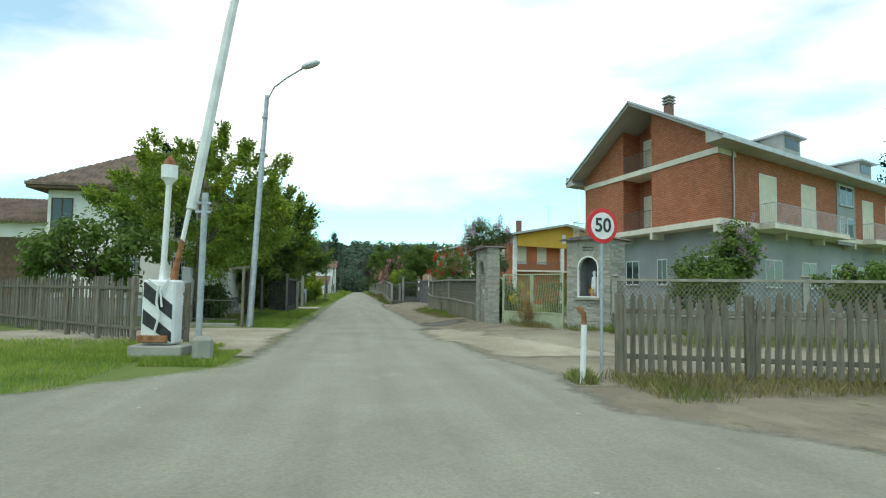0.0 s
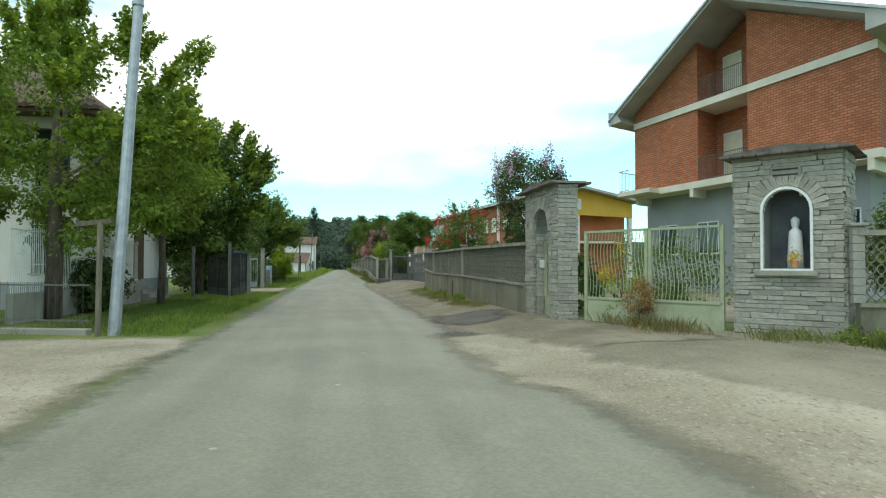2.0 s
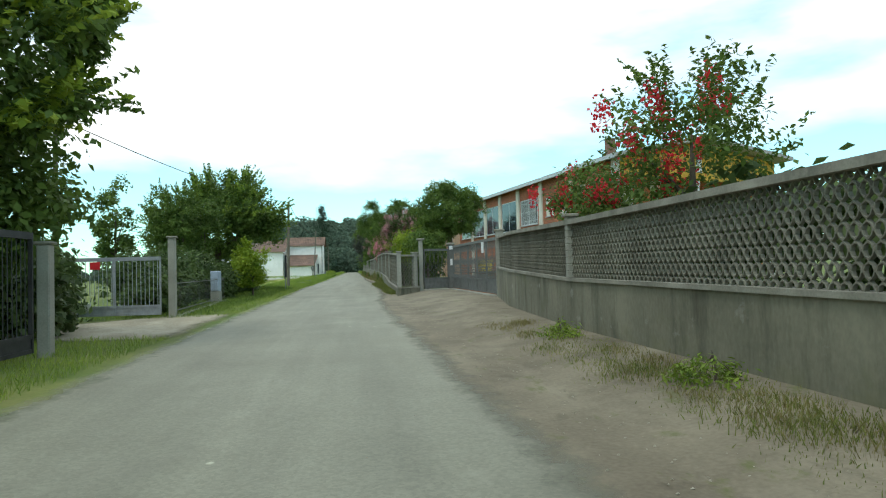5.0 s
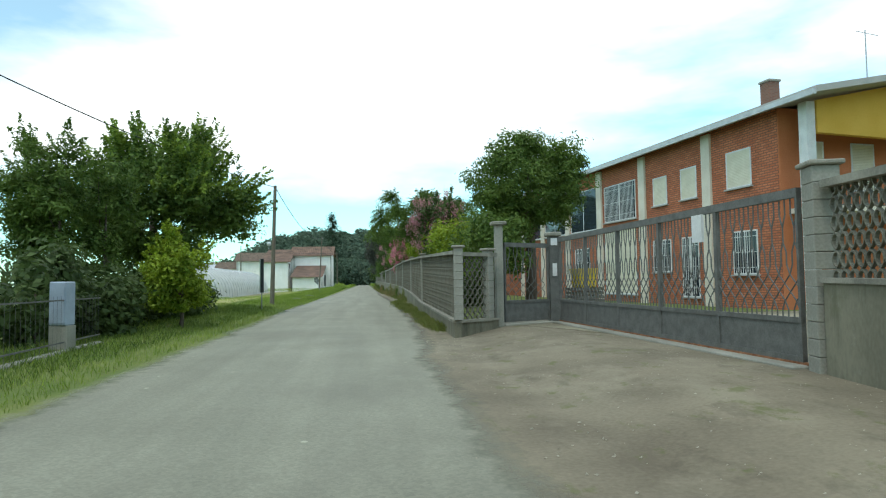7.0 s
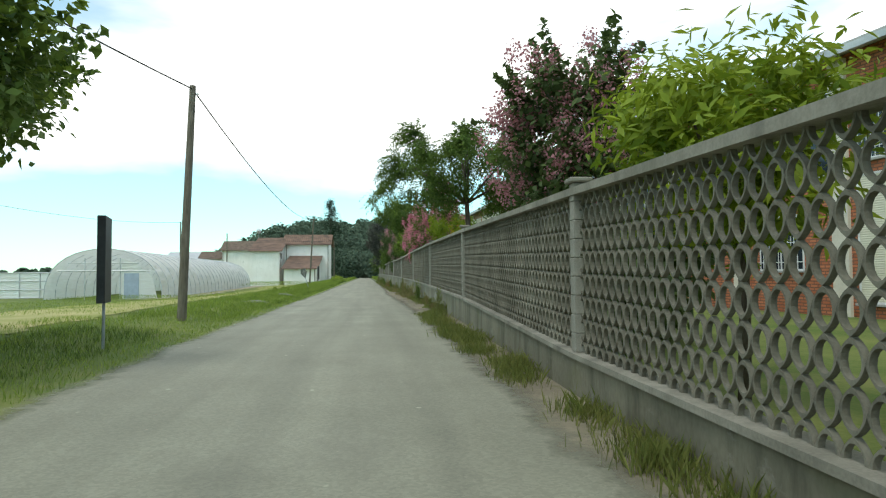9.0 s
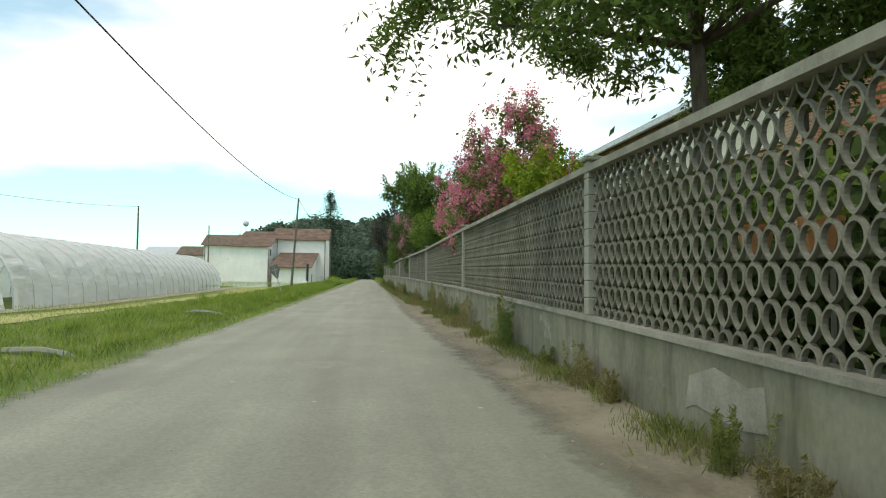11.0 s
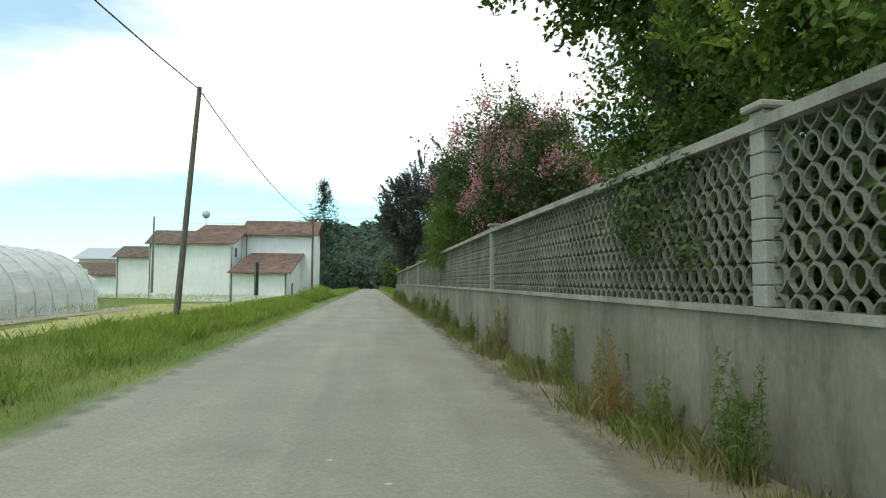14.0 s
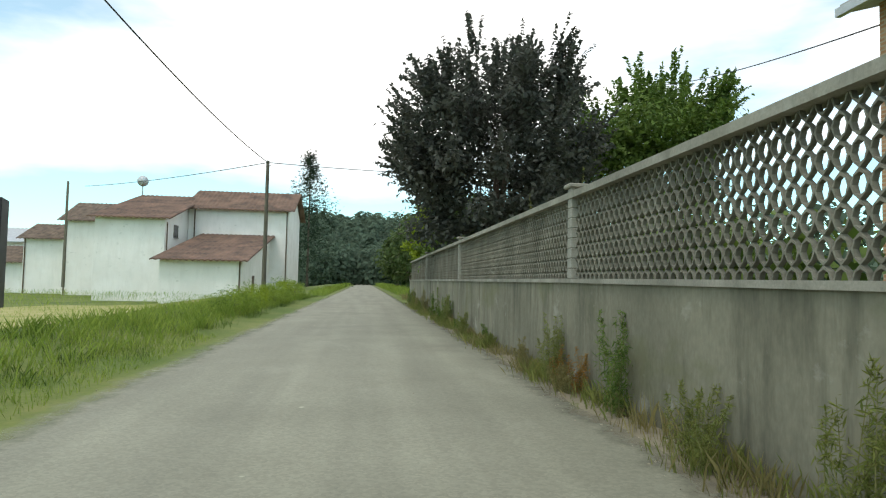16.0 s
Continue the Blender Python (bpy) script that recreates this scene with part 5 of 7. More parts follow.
# ---- sliding gate and small gate of the long house ----
def bar_gate(name, label, a, b, z0, z1, panels, step=0.13, zig=0.055, sheet=0.5, material="gatepaint"):
    ax, ay = a
    length = math.hypot(b[0] - ax, b[1] - ay)
    ang = math.degrees(math.atan2(b[1] - ay, b[0] - ax))
    t = thing(name, label, "gate", pose(ax, ay, 0, 0, 0, ang))
    bm = B()
    box(bm, 0, -0.04, z1 - 0.12, length, 0.04, z1)
    box(bm, 0, -0.03, z0 + sheet, length, 0.03, z0 + sheet + 0.07)
    box(bm, 0, -0.03, z0, length, 0.03, z0 + 0.07)
    for k in range(panels + 1):
        x = length * k / panels
        box(bm, max(x - 0.04, 0), -0.035, z0, min(x + 0.04, length), 0.035, z1)
    part("frame", bm, M[material], t)
    bm = box(B(), 0.02, -0.01, z0 + 0.04, length - 0.02, 0.01, z0 + sheet + 0.02)
    part("sheet_panel", bm, M[material], t, "solid lower sheet")
    n = int(length / step)
    hgt = z1 - 0.1 - z0 - sheet
    turns = ((0.0, 0), (0.1, 0), (0.17, 1), (0.24, -1), (0.31, 1), (0.38, -1), (0.46, 0), (0.56, 0), (0.64, 1), (0.76, 1), (0.86, 0), (1.0, 0))
    for side in (1, -1):
        bm = tube(B(), [(side * zig * w, 0, hgt * f) for f, w in turns] if zig else [(0, 0, 0), (0, 0, hgt)], 0.011, 4)
        bar = part("bar", bm, M[material], t)
        first = 0 if side == 1 else 1
        bar.location = (step * (first + 0.5), 0, z0 + sheet)
        for k in range(first + 2, n, 2):
            c = bar.copy()
            scene.collection.objects.link(c)
            c.location = (step * (k + 0.5), 0, z0 + sheet)
    return t


bar_gate("sliding_gate", "long dark grey sliding iron gate with bent bars", (5.8, 64.8), (5.55, 74.1), 0.3, 2.55, 5, 0.11)
bar_gate("small_gate", "dark grey iron pedestrian gate with bent bars", (3.88, 73.65), (5.28, 74.32), 0.3, 2.4, 1, sheet=0.5)
gp2 = thing("gate_post", "dark steel gate post with a concrete cap", "gate post", pose(5.45, 74.4, 0), "gate posts")
bm = box(B(), -0.13, -0.13, 0, 0.13, 0.13, 2.6)
part("post", bm, M["gatepaint"], gp2)
bm = box(B(), -0.2, -0.2, 2.6, 0.2, 0.2, 2.72, 0.03)
part("cap", bm, M["coping"], gp2)
bm = box(B(), -0.1, -0.15, 2.35, 0.08, -0.13, 2.55)
part("number_plaque", bm, M["white"], gp2)
bm = box(B(), -0.06, -0.16, 1.5, 0.06, -0.13, 1.85)
part("intercom", bm, M["white"], gp2)
gp3 = thing("gate_post", "tall grey concrete gate post with a flat cap", "gate post", pose(3.72, 73.55, 0), "gate posts")
bm = box(B(), -0.1, -0.1, 0, 0.1, 0.1, 2.85, 0.015)
part("post", bm, M["concrete"], gp3)
bm = box(B(), -0.19, -0.19, 2.85, 0.19, 0.19, 2.94, 0.02)
part("cap", bm, M["coping"], gp3)
bm = B()
box(bm, -0.15, -0.02, 0, 0.15, 0.02, 0.45)
pl = part("gate_sign", bm, M["white"], None)
pl.matrix_world = pose(5.68, 67.1, 1.98, 0, 0, 91.5)
tagged(pl, "small white warning sign on the sliding gate", "sign")


# ---- picket fences ----
def picket_fence(name, label, a, b, h, step, seed, lift=0.1):
    ax, ay = a
    length = math.hypot(b[0] - ax, b[1] - ay)
    t = thing(name, label, "fence", pose(ax, ay, 0, 0, 0, math.degrees(math.atan2(b[1] - ay, b[0] - ax))))
    r = random.Random(seed)
    metas = []
    for v in range(4):
        bm = B()
        w = 0.05
        prism(bm, [(-w, 0), (w, 0), (w * 0.95, h * 0.9), (w * 0.35, h), (-w * 0.35, h * 0.995), (-w, h * 0.91)], -0.014, 0.014, "y")
        for q in bm.verts:
            q.co += Vector((r.uniform(-0.012, 0.012), 0, r.uniform(-0.03, 0.03)))
        me = bpy.data.meshes.new("picket")
        bm.to_mesh(me)
        bm.free()
        me.materials.append(M["wood"])
        metas.append(me)
    n = int(length / step)
    for k in range(n):
        ob = new("picket", r.choice(metas))
        ob.parent = t
        ob.location = (step * (k + 0.5), 0.03, lift + r.uniform(-0.04, 0.04))
        ob.rotation_euler = (r.uniform(-0.03, 0.03), r.uniform(-0.04, 0.04), 0)
        ob.scale = (r.uniform(0.85, 1.15), 1, r.uniform(0.93, 1.04))
    for z in (0.35, h - 0.25):
        bm = box(B(), 0, 0.045, z, length, 0.1, z + 0.09, 0.01)
        part("rail", bm, M["wood"], t)
    for k in range(int(length / 2.2) + 1):
        bm = box(B(), 2.2 * k - 0.08, -0.04, -0.1, 2.2 * k + 0.08, 0.1, h + 0.12, 0.02)
        part("post", bm, M["wood"], t)
    return t


picket_fence("picket_fence", "weathered grey wooden picket fence by the crossing", (3.6, 18.3), (12.5, 14.6), 1.42, 0.16, 3)
picket_fence("picket_fence", "weathered grey wooden picket fence beside the barrier", (-7.2, 25.6), (-17.0, 36.0), 1.7, 0.19, 4)
picket_fence("picket_fence", "short weathered wooden fence piece behind the barrier", (-5.9, 25.9), (-7.2, 25.6), 1.55, 0.17, 6)

# ---- level crossing gear ----
BX = thing("barrier_machine", "white barrier box with black stripes and raised boom", "level crossing barrier", pose(-5.42, 21.85, 0.12, 0, 0, -8) @ Matrix.Scale(0.9, 4))
bm = box(B(), -0.6, -0.45, -0.15, 0.7, 0.5, 0.18, 0.03)
part("concrete_base", bm, M["concrete"], BX)
bm = box(B(), -0.38, -0.28, 0.2, 0.42, 0.25, 1.75, 0.05)
part("cabinet", bm, M["white"], BX, "chipped white cabinet")
for z in (0.95, 0.3, -0.35):
    shape = [(-0.33, z + 0.75), (-0.33, z + 0.4), (0.37, z - 0.15), (0.37, z + 0.2)]
    clipped = [(x, min(max(q, 0.26), 1.69)) for x, q in shape]
    if z == 0.95:
        clipped = [(-0.33, 1.69), (-0.33, 1.35), (0.37, 0.8), (0.37, 1.15), (-0.3, 1.69)]
    if z == -0.35:
        clipped = [(-0.33, 0.4), (-0.33, 0.26), (-0.13, 0.26)]
    part("black_stripe", prism(B(), clipped, -0.296, -0.282, "y"), M["black"], BX)
bm = box(B(), -0.4, -0.4, 0.25, 0.3, -0.28, 0.42, 0.02)
part("foot_plate", bm, M["rust"], BX, "rusty foot plate")
bm = B()
tube(bm, [(0.25, 0.0, 1.75), (0.33, 0.0, 2.2), (0.42, 0.02, 2.75)], [0.1, 0.07, 0.06], 8)
part("boom_hinge", bm, M["rust"], BX, "rusty hinge arm")
bm = B()
tube(bm, [(0.42, 0.02, 2.7), (0.55, 0.05, 3.5), (0.6, 0.06, 3.52), (1.35, 0.1, 8.2), (1.75, 0.15, 10.5)], [0.055, 0.06, 0.13, 0.11, 0.08], 8)
part("boom", bm, M["white"], BX, "white raised boom")
bm = B()
tube(bm, [(-0.05, 0.1, 1.7), (-0.05, 0.1, 2.1), (0.0, 0.1, 4.15)], [0.11, 0.075, 0.07], 10)
part("bell_post", bm, M["white"], BX)
bm = B()
tube(bm, [(0.0, 0.1, 4.1), (0.0, 0.1, 4.2), (0.0, 0.1, 4.28), (0.0, 0.1, 4.6)], [0.07, 0.12, 0.2, 0.2], 12)
part("bell_housing", bm, M["white"], BX)
bm = B()
tube(bm, [(0.0, 0.1, 4.6), (0.0, 0.1, 4.72), (0.0, 0.1, 4.85)], [0.16, 0.13, 0.02], 12)
part("bell", bm, M["rust"], BX, "rusty bell dome")
bm = B()
tube(bm, [(-0.2, -0.33, 1.75), (0.05, -0.36, 1.6), (0.02, -0.36, 1.2), (0.1, -0.36, 0.9), (0.0, -0.36, 0.5)], 0.03, 6)
tube(bm, [(0.3, -0.3, 1.8), (0.1, -0.36, 1.5), (0.15, -0.36, 1.1)], 0.025, 6)
part("linkage", bm, M["white"], BX, "white lever linkage with rust spots")
PS = thing("steel_post", "bare grey steel post with a clamp", "post", pose(-4.62, 21.8, 0))
bm = B()
tube(bm, [(0, 0, -0.1), (0.03, 0, 3.65)], 0.07, 10)
part("pipe", bm, M["steel"], PS)
bm = B()
box(bm, -0.16, -0.05, 3.2, 0.16, 0.05, 3.25)
box(bm, -0.16, -0.05, 3.4, 0.16, 0.05, 3.45)
part("clamp", bm, M["steel"], PS)
bm = B()
box(bm, -0.2, -0.2, -0.1, 0.2, 0.2, 0.5, 0.08)
bl = part("concrete_block", bm, M["concrete"], None)
bl.matrix_world = pose(-4.42, 21.35, 0, 0, 0, 20)
tagged(bl, "worn concrete marker block on the grass", "block")

SG = thing("speed_limit_sign", "round red and white 50 speed sign on a post", "road sign", pose(3.06, 17.75, 0, 0, 0, 12))
bm = B()
tube(bm, [(0, 0.03, -0.1), (0, 0.03, 2.75)], 0.03, 8)
part("post", bm, M["steel"], SG)
for name_, rad, yy, mm in (("rim", 0.31, 0.0, "red"), ("face", 0.235, -0.006, "white")):
    bm = B()
    tube(bm, [(0, yy + 0.01, 2.72), (0, yy - 0.01, 2.72)], rad, 40)
    part(name_, bm, M[mm], SG)
fc = bpy.data.curves.new("digits", "FONT")
fc.body, fc.size, fc.align_x, fc.align_y, fc.extrude, fc.offset = "50", 0.34, "CENTER", "CENTER", 0.002, 0.006
tmp = new("digits", fc)
dm = bpy.data.meshes.new_from_object(tmp.evaluated_get(bpy.context.evaluated_depsgraph_get()))
bpy.data.objects.remove(tmp)
dm.materials.clear()
dm.materials.append(M["black"])
dg = new("digits", dm)
dg.parent = SG
dg.matrix_local = pose(0, -0.022, 2.72, 90, 0, 0)
WP = thing("white_stake", "leaning white stake with a rusty top", "stake", pose(2.64, 17.6, 0))
bm = B()
tube(bm, [(0, 0, -0.1), (0.03, 0, 1.0)], 0.05, 8)
part("stake", bm, M["white"], WP)
bm = B()
tube(bm, [(0.03, 0, 1.0), (0.02, 0, 1.18), (-0.08, 0, 1.3)], 0.045, 6)
part("rusty_top", bm, M["rust"], WP)

# ---- street lamp ----
LP = thing("street_lamp", "tall galvanised street lamp with a curved arm", "street lamp", pose(-5.35, 33.2, 0))
bm = B()
tube(bm, [(0, 0, -0.1), (0.14, 0.4, 5.0), (0.28, 0.8, 9.6)], [0.13, 0.11, 0.09], 12)
part("pole", bm, M["steel"], LP)
bm = B()
tube(bm, [(0.3, 0.75, 8.9), (0.36, 0.7, 9.5), (0.6, 0.55, 9.9), (1.1, 0.35, 10.25), (1.75, 0.1, 10.6)], 0.035, 8)
part("arm", bm, M["steel"], LP)
bm = B()
bmesh.ops.create_uvsphere(bm, u_segments=14, v_segments=8, radius=1, matrix=Matrix.Translation((2.1, 0.0, 10.75)) @ Euler((0, radians(-22), 0)).to_matrix().to_4x4() @ Matrix.Diagonal((0.42, 0.2, 0.14, 1)))
part("lamp_head", bm, M["zinc"], LP, "rounded grey lamp head", smooth=True)
for z in (7.2, 8.6):
    bm = B()
    tube(bm, [(0.028 * z, 0.08 * z, z), (0.028 * z, 0.08 * z, z + 0.08)], 0.125, 12)
    part("band", bm, M["steel"], LP)
bm = B()
tube(bm, [(-0.28, -0.1, -0.1), (-0.26, -0.1, 2.35)], 0.06, 8)
wp = part("wooden_stake", bm, M["wood"], None)
wp.matrix_world = pose(-5.35, 33.2, 0)
tagged(wp, "grey wooden stake beside the lamp pole", "stake")
bm = box(B(), -0.5, -0.1, 2.32, 0.2, 0.02, 2.42)
wb = part("wooden_board", bm, M["wood"], None)
wb.matrix_world = pose(-5.35, 33.2, 0, 0, -6, 0)
tagged(wb, "weathered board nailed between stake and pole", "board")


# ---- wooden poles and wires ----
def utility_pole(x, y, h, lean=(0, 0), r=0.11, label="slim grey-brown wooden utility pole"):
    t = thing("utility_pole", label, "utility pole", pose(x, y, 0), "utility poles")
    bm = B()
    tube(bm, [(0, 0, -0.1), (lean[0] * 0.5, lean[1] * 0.5, h / 2), (lean[0], lean[1], h)], [r * 1.2, r, r * 0.8], 10)
    part("pole", bm, M["wood"], t)
    bm = B()
    tube(bm, [(lean[0], lean[1], h - 0.3), (lean[0] + 0.18, lean[1], h - 0.25)], 0.03, 6)
    part("insulator", bm, M["white"], t)
    return (x + lean[0], y + lean[1], h - 0.1)


def wire(a, b, sag, label="thin black overhead cable between poles"):
    bm = B()
    a, b = Vector(a), Vector(b)
    tube(bm, [a.lerp(b, k / 14) - Vector((0, 0, sag * 4 * (k / 14) * (1 - k / 14))) for k in range(15)], 0.022, 5)
    return tagged(part("cable", bm, M["cable"], None), label, "cable", "overhead cables")


P1 = utility_pole(-5.45, 97.7, 7.6, (0.12, 0.6), 0.12)
P2 = utility_pole(-6.85, 160.0, 8.8, (0.5, 0.4), 0.1)
P3 = utility_pole(-5.6, 200, 8.0, (0, 0), 0.11)
utility_pole(-33.9, 240.5, 12.0, (0, 0), 0.15)
P5 = utility_pole(-30.7, 188.7, 10.6, (0, 0), 0.12)
P0 = utility_pole(-12.5, 70, 8.5, (0, 0), 0.11)
wire(P1, P2, 1.3)
wire(P2, P3, 0.8)
wire(P0, P1, 0.5)
wire(P5, (-45, 150, 10.5), 1.0)
wire(P3, (-26, 226, 9.6), 0.2)
wire(P3, (20, 225, 12.5), 0.4)
P6 = utility_pole(21.5, 208, 16.5, (0, 0), 0.13)
wire((12.5, 177.4, 8.0), P6, 0.3)


# ---- boards and signs in the field ----
NB = thing("notice_board", "dark weathered board on a thin steel post", "board", pose(-4.95, 90.5, 0, 0, 0, 103))
bm = B()
tube(bm, [(0, 0, -0.1), (0, 0, 2.6)], 0.03, 6)
part("post", bm, M["steel"], NB)
bm = box(B(), -0.4, -0.075, 0.95, 0.4, 0.075, 2.65, 0.01)
part("panel", bm, M["black"], NB)
NB2 = thing("notice_board", "narrow dark blue-grey board on a post by the lane", "board", pose(-6.9, 176.5, 0, 0, 0, 108))
bm = B()
tube(bm, [(0, 0, -0.1), (0, 0, 2.8)], 0.04, 6)
part("post", bm, M["steel"], NB2)
bm = box(B(), -0.34, -0.085, 0.75, 0.34, 0.085, 2.8, 0.01)
part("panel", bm, M["black"], NB2)
TS = thing("bent_sign", "bent triangular road sign seen from behind", "road sign", pose(-5.5, 143.6, 0, 0, -17, 0) @ pose(0, 0, 0, 0, 0, -25))
bm = B()
tube(bm, [(0, 0, -0.1), (0, 0, 2.1)], 0.03, 8)
part("post", bm, M["steel"], TS)
bm = prism(B(), [(0.0, 1.15), (0.42, 1.85), (-0.42, 1.85)], -0.02, 0.0, "y")
part("triangle_plate", bm, M["gatepaint"], TS)
bm = box(B(), -0.3, -0.025, 1.87, 0.3, -0.005, 2.2)
part("extra_plate", bm, M["gatepaint"], TS)
CB = thing("metal_cabinet", "grey metal utility cabinet on a brick foot", "cabinet", pose(-6.3, 72.0, 0, 0, 0, -15) @ Matrix.Diagonal((0.68, 0.8, 0.86, 1)))
bm = box(B(), -0.32, -0.15, 0.0, 0.32, 0.2, 0.65, 0.01)
part("foot", bm, M["concrete"], CB)
bm = box(B(), -0.3, -0.18, 0.65, 0.3, 0.2, 1.75, 0.03)
part("body", bm, M["bluegrey"], CB)
bm = box(B(), -0.26, -0.195, 0.72, 0.26, -0.18, 1.68)
part("door", bm, M["bluegrey"], CB)


# ---- white farm house on the west side ----
def corrugated(t, name, x0, x1, ya, za, yb, zb, pitch, material, label=""):
    """A roof slope of rounded tile rows running from eave to ridge."""
    n = max(2, int((x1 - x0) / pitch))
    V, F = [], []
    for k in range(2 * n + 1):
        x = x0 + (x1 - x0) * k / (2 * n)
        dz = 0.05 if k % 2 else -0.03
        for j in range(7):
            f = j / 6
            V.append((x, ya + (yb - ya) * f, za + (zb - za) * f + dz + 0.015 * (j % 2)))
    for k in range(2 * n):
        for j in range(6):
            i = k * 7 + j
            F.append((i, i + 1, i + 8, i + 7))
    V2 = [(x, y, z - 0.12) for x, y, z in V]
    m = len(V)
    F2 = [tuple(m + i for i in f[::-1]) for f in F]
    edge = [(k * 7, (k + 1) * 7, m + (k + 1) * 7, m + k * 7) for k in range(2 * n)]
    return mesh_ob(name, V + V2, F + F2 + edge, M[material], t, label)


def hip_slope(t, a, b, c, d, material, step=0.15):
    """Tiled slope over the eave a to b, up to the ridge c to d; its ends run along the hips."""
    a, b, c, d = (np.array(p, float) for p in (a, b, c, d))
    along = (b - a) / np.linalg.norm(b - a)
    la, lc, ld = np.linalg.norm(b - a), (c - a) @ along, (d - a) @ along
    up = (c - a) - along * lc
    n = int(la / step)
    V, F = [], []
    for k in range(n + 1):
        s = la * k / n
        f = min(1.0, s / max(lc, 1e-6), (la - s) / max(la - ld, 1e-6))
        w = np.array([0, 0, 0.075 * (k % 2)])
        p = a + along * s
        V += [p + w, p + up * f + w, p - (0, 0, 0.1), p + up * f - (0, 0, 0.1)]
    for k in range(n):
        i, j = 4 * k, 4 * k + 4
        F += [(i, j, j + 1, i + 1), (i + 2, i + 3, j + 3, j + 2), (i, i + 2, j + 2, j), (i + 1, j + 1, j + 3, i + 3)]
    return mesh_ob("roof_slope", [tuple(v) for v in V], F, M[material], t)


FH = thing("farm_house", "white rendered farmhouse with a mossy tiled roof", "house")
bm = box(B(), -17.0, 42.0, -0.3, -9.3, 53, 6.75)
part("wall", bm, M["wall"], FH)
bm = box(B(), -17.05, 41.95, -0.3, -9.25, 53.05, 0.9)
part("grey_plinth", bm, M["grey"], FH)
EV = [(-17.8, 41.2, 6.7), (-8.5, 41.2, 6.7), (-8.5, 53.8, 6.7), (-17.8, 53.8, 6.7)]
RG = [(-13.9, 46.6, 9.5), (-12.3, 46.6, 9.5), (-12.3, 48.4, 9.5), (-13.9, 48.4, 9.5)]
for k in range(4):
    hip_slope(FH, EV[k], EV[(k + 1) % 4], RG[k], RG[(k + 1) % 4], "tiles")
bm = box(B(), -13.95, 46.55, 9.4, -12.25, 48.45, 9.56, 0.03)
part("ridge", bm, M["tiles"], FH)
bm = B()
box(bm, -17.75, 41.25, 6.45, -8.55, 53.75, 6.58)
part("eaves_board", bm, M["brown"], FH)
for x in (-16.3, -13.0, -10.2):
    window_unit(FH, pose(x, 42.0, 4.1), 1.05, 1.95, frame="brown")
    window_unit(FH, pose(x, 42.0, 1.2), 1.2, 1.9, frame="brown", bars=True)
for y in (44.5, 50.5):
    window_unit(FH, pose(-9.3, y, 4.0, 0, 0, 90), 1.1, 1.7, frame="brown")
window_unit(FH, pose(-9.3, 44.0, 1.1, 0, 0, 90), 1.2, 1.9, frame="brown", bars=True)
bm = box(B(), -9.34, 47.6, 0.6, -9.26, 48.9, 2.9)
part("door", bm, M["brown"], FH, "dark wooden door")
for k in range(4):
    bm = box(B(), -9.3, 47.3 - 0.1 * k, -0.1, -8.1 + 0.3 * k - 1.0, 49.2 + 0.1 * k, 0.6 - 0.15 * k)
    part("step", bm, M["concrete"], FH)
F2_ = thing("outbuilding", "low brown farm outbuilding with a tiled roof", "outbuilding")
bm = box(B(), -28, 44, -0.3, -17.6, 52, 4.9)
part("wall", bm, M["brown"], F2_)
bm = box(B(), -28.02, 43.96, 4.1, -17.58, 44.0, 5.1)
part("wall_band", bm, M["wall"], F2_)
corrugated(F2_, "roof_slope", -28.6, -17.6, 43.2, 5.0, 48, 6.7, 0.24, "tiles")
corrugated(F2_, "roof_slope", -28.6, -17.6, 52.8, 5.0, 48, 6.7, 0.24, "tiles")


def metal_fence(a, b, h, label, step=0.12, material="white", base=0.25, thin=0.011):
    ax, ay = a
    length = math.hypot(b[0] - ax, b[1] - ay)
    t = thing("metal_fence", label, "fence", pose(ax, ay, 0, 0, 0, math.degrees(math.atan2(b[1] - ay, b[0] - ax))))
    bm = box(B(), 0, -0.1, -0.2, length, 0.1, base, 0.02)
    part("kerb", bm, M["concrete"], t)
    bm = B()
    for z in (base + 0.15, base + h - 0.1):
        box(bm, 0, -0.012, z, length, 0.012, z + 0.03)
    part("rail", bm, M[material], t)
    bm = tube(B(), [(0, 0, base - 0.02), (0, 0, base + h)], thin, 4)
    bar = part("bar", bm, M[material], t)
    bar.location = (step / 2, 0, 0)
    for k in range(1, min(299, int(length / step))):
        c = bar.copy()
        scene.collection.objects.link(c)
        c.location = (step * (k + 0.5), 0, 0)
    return t


metal_fence((-13.5, 35.6), (-5.9, 33.4), 1.0, "thin dark wire fence on a low kerb", 0.16, "gatepaint", 0.12, 0.004)
metal_fence((-8.75, 36.2), (-8.75, 46.4), 1.7, "white barred fence on a low wall before the farmhouse", 0.11, "white", 0.75, 0.012)


def leaf_gate(name, label, a, b, h, material):
    return bar_gate(name, label, a, b, 0.12, h, 2, 0.13, 0.0, 0.25, material)


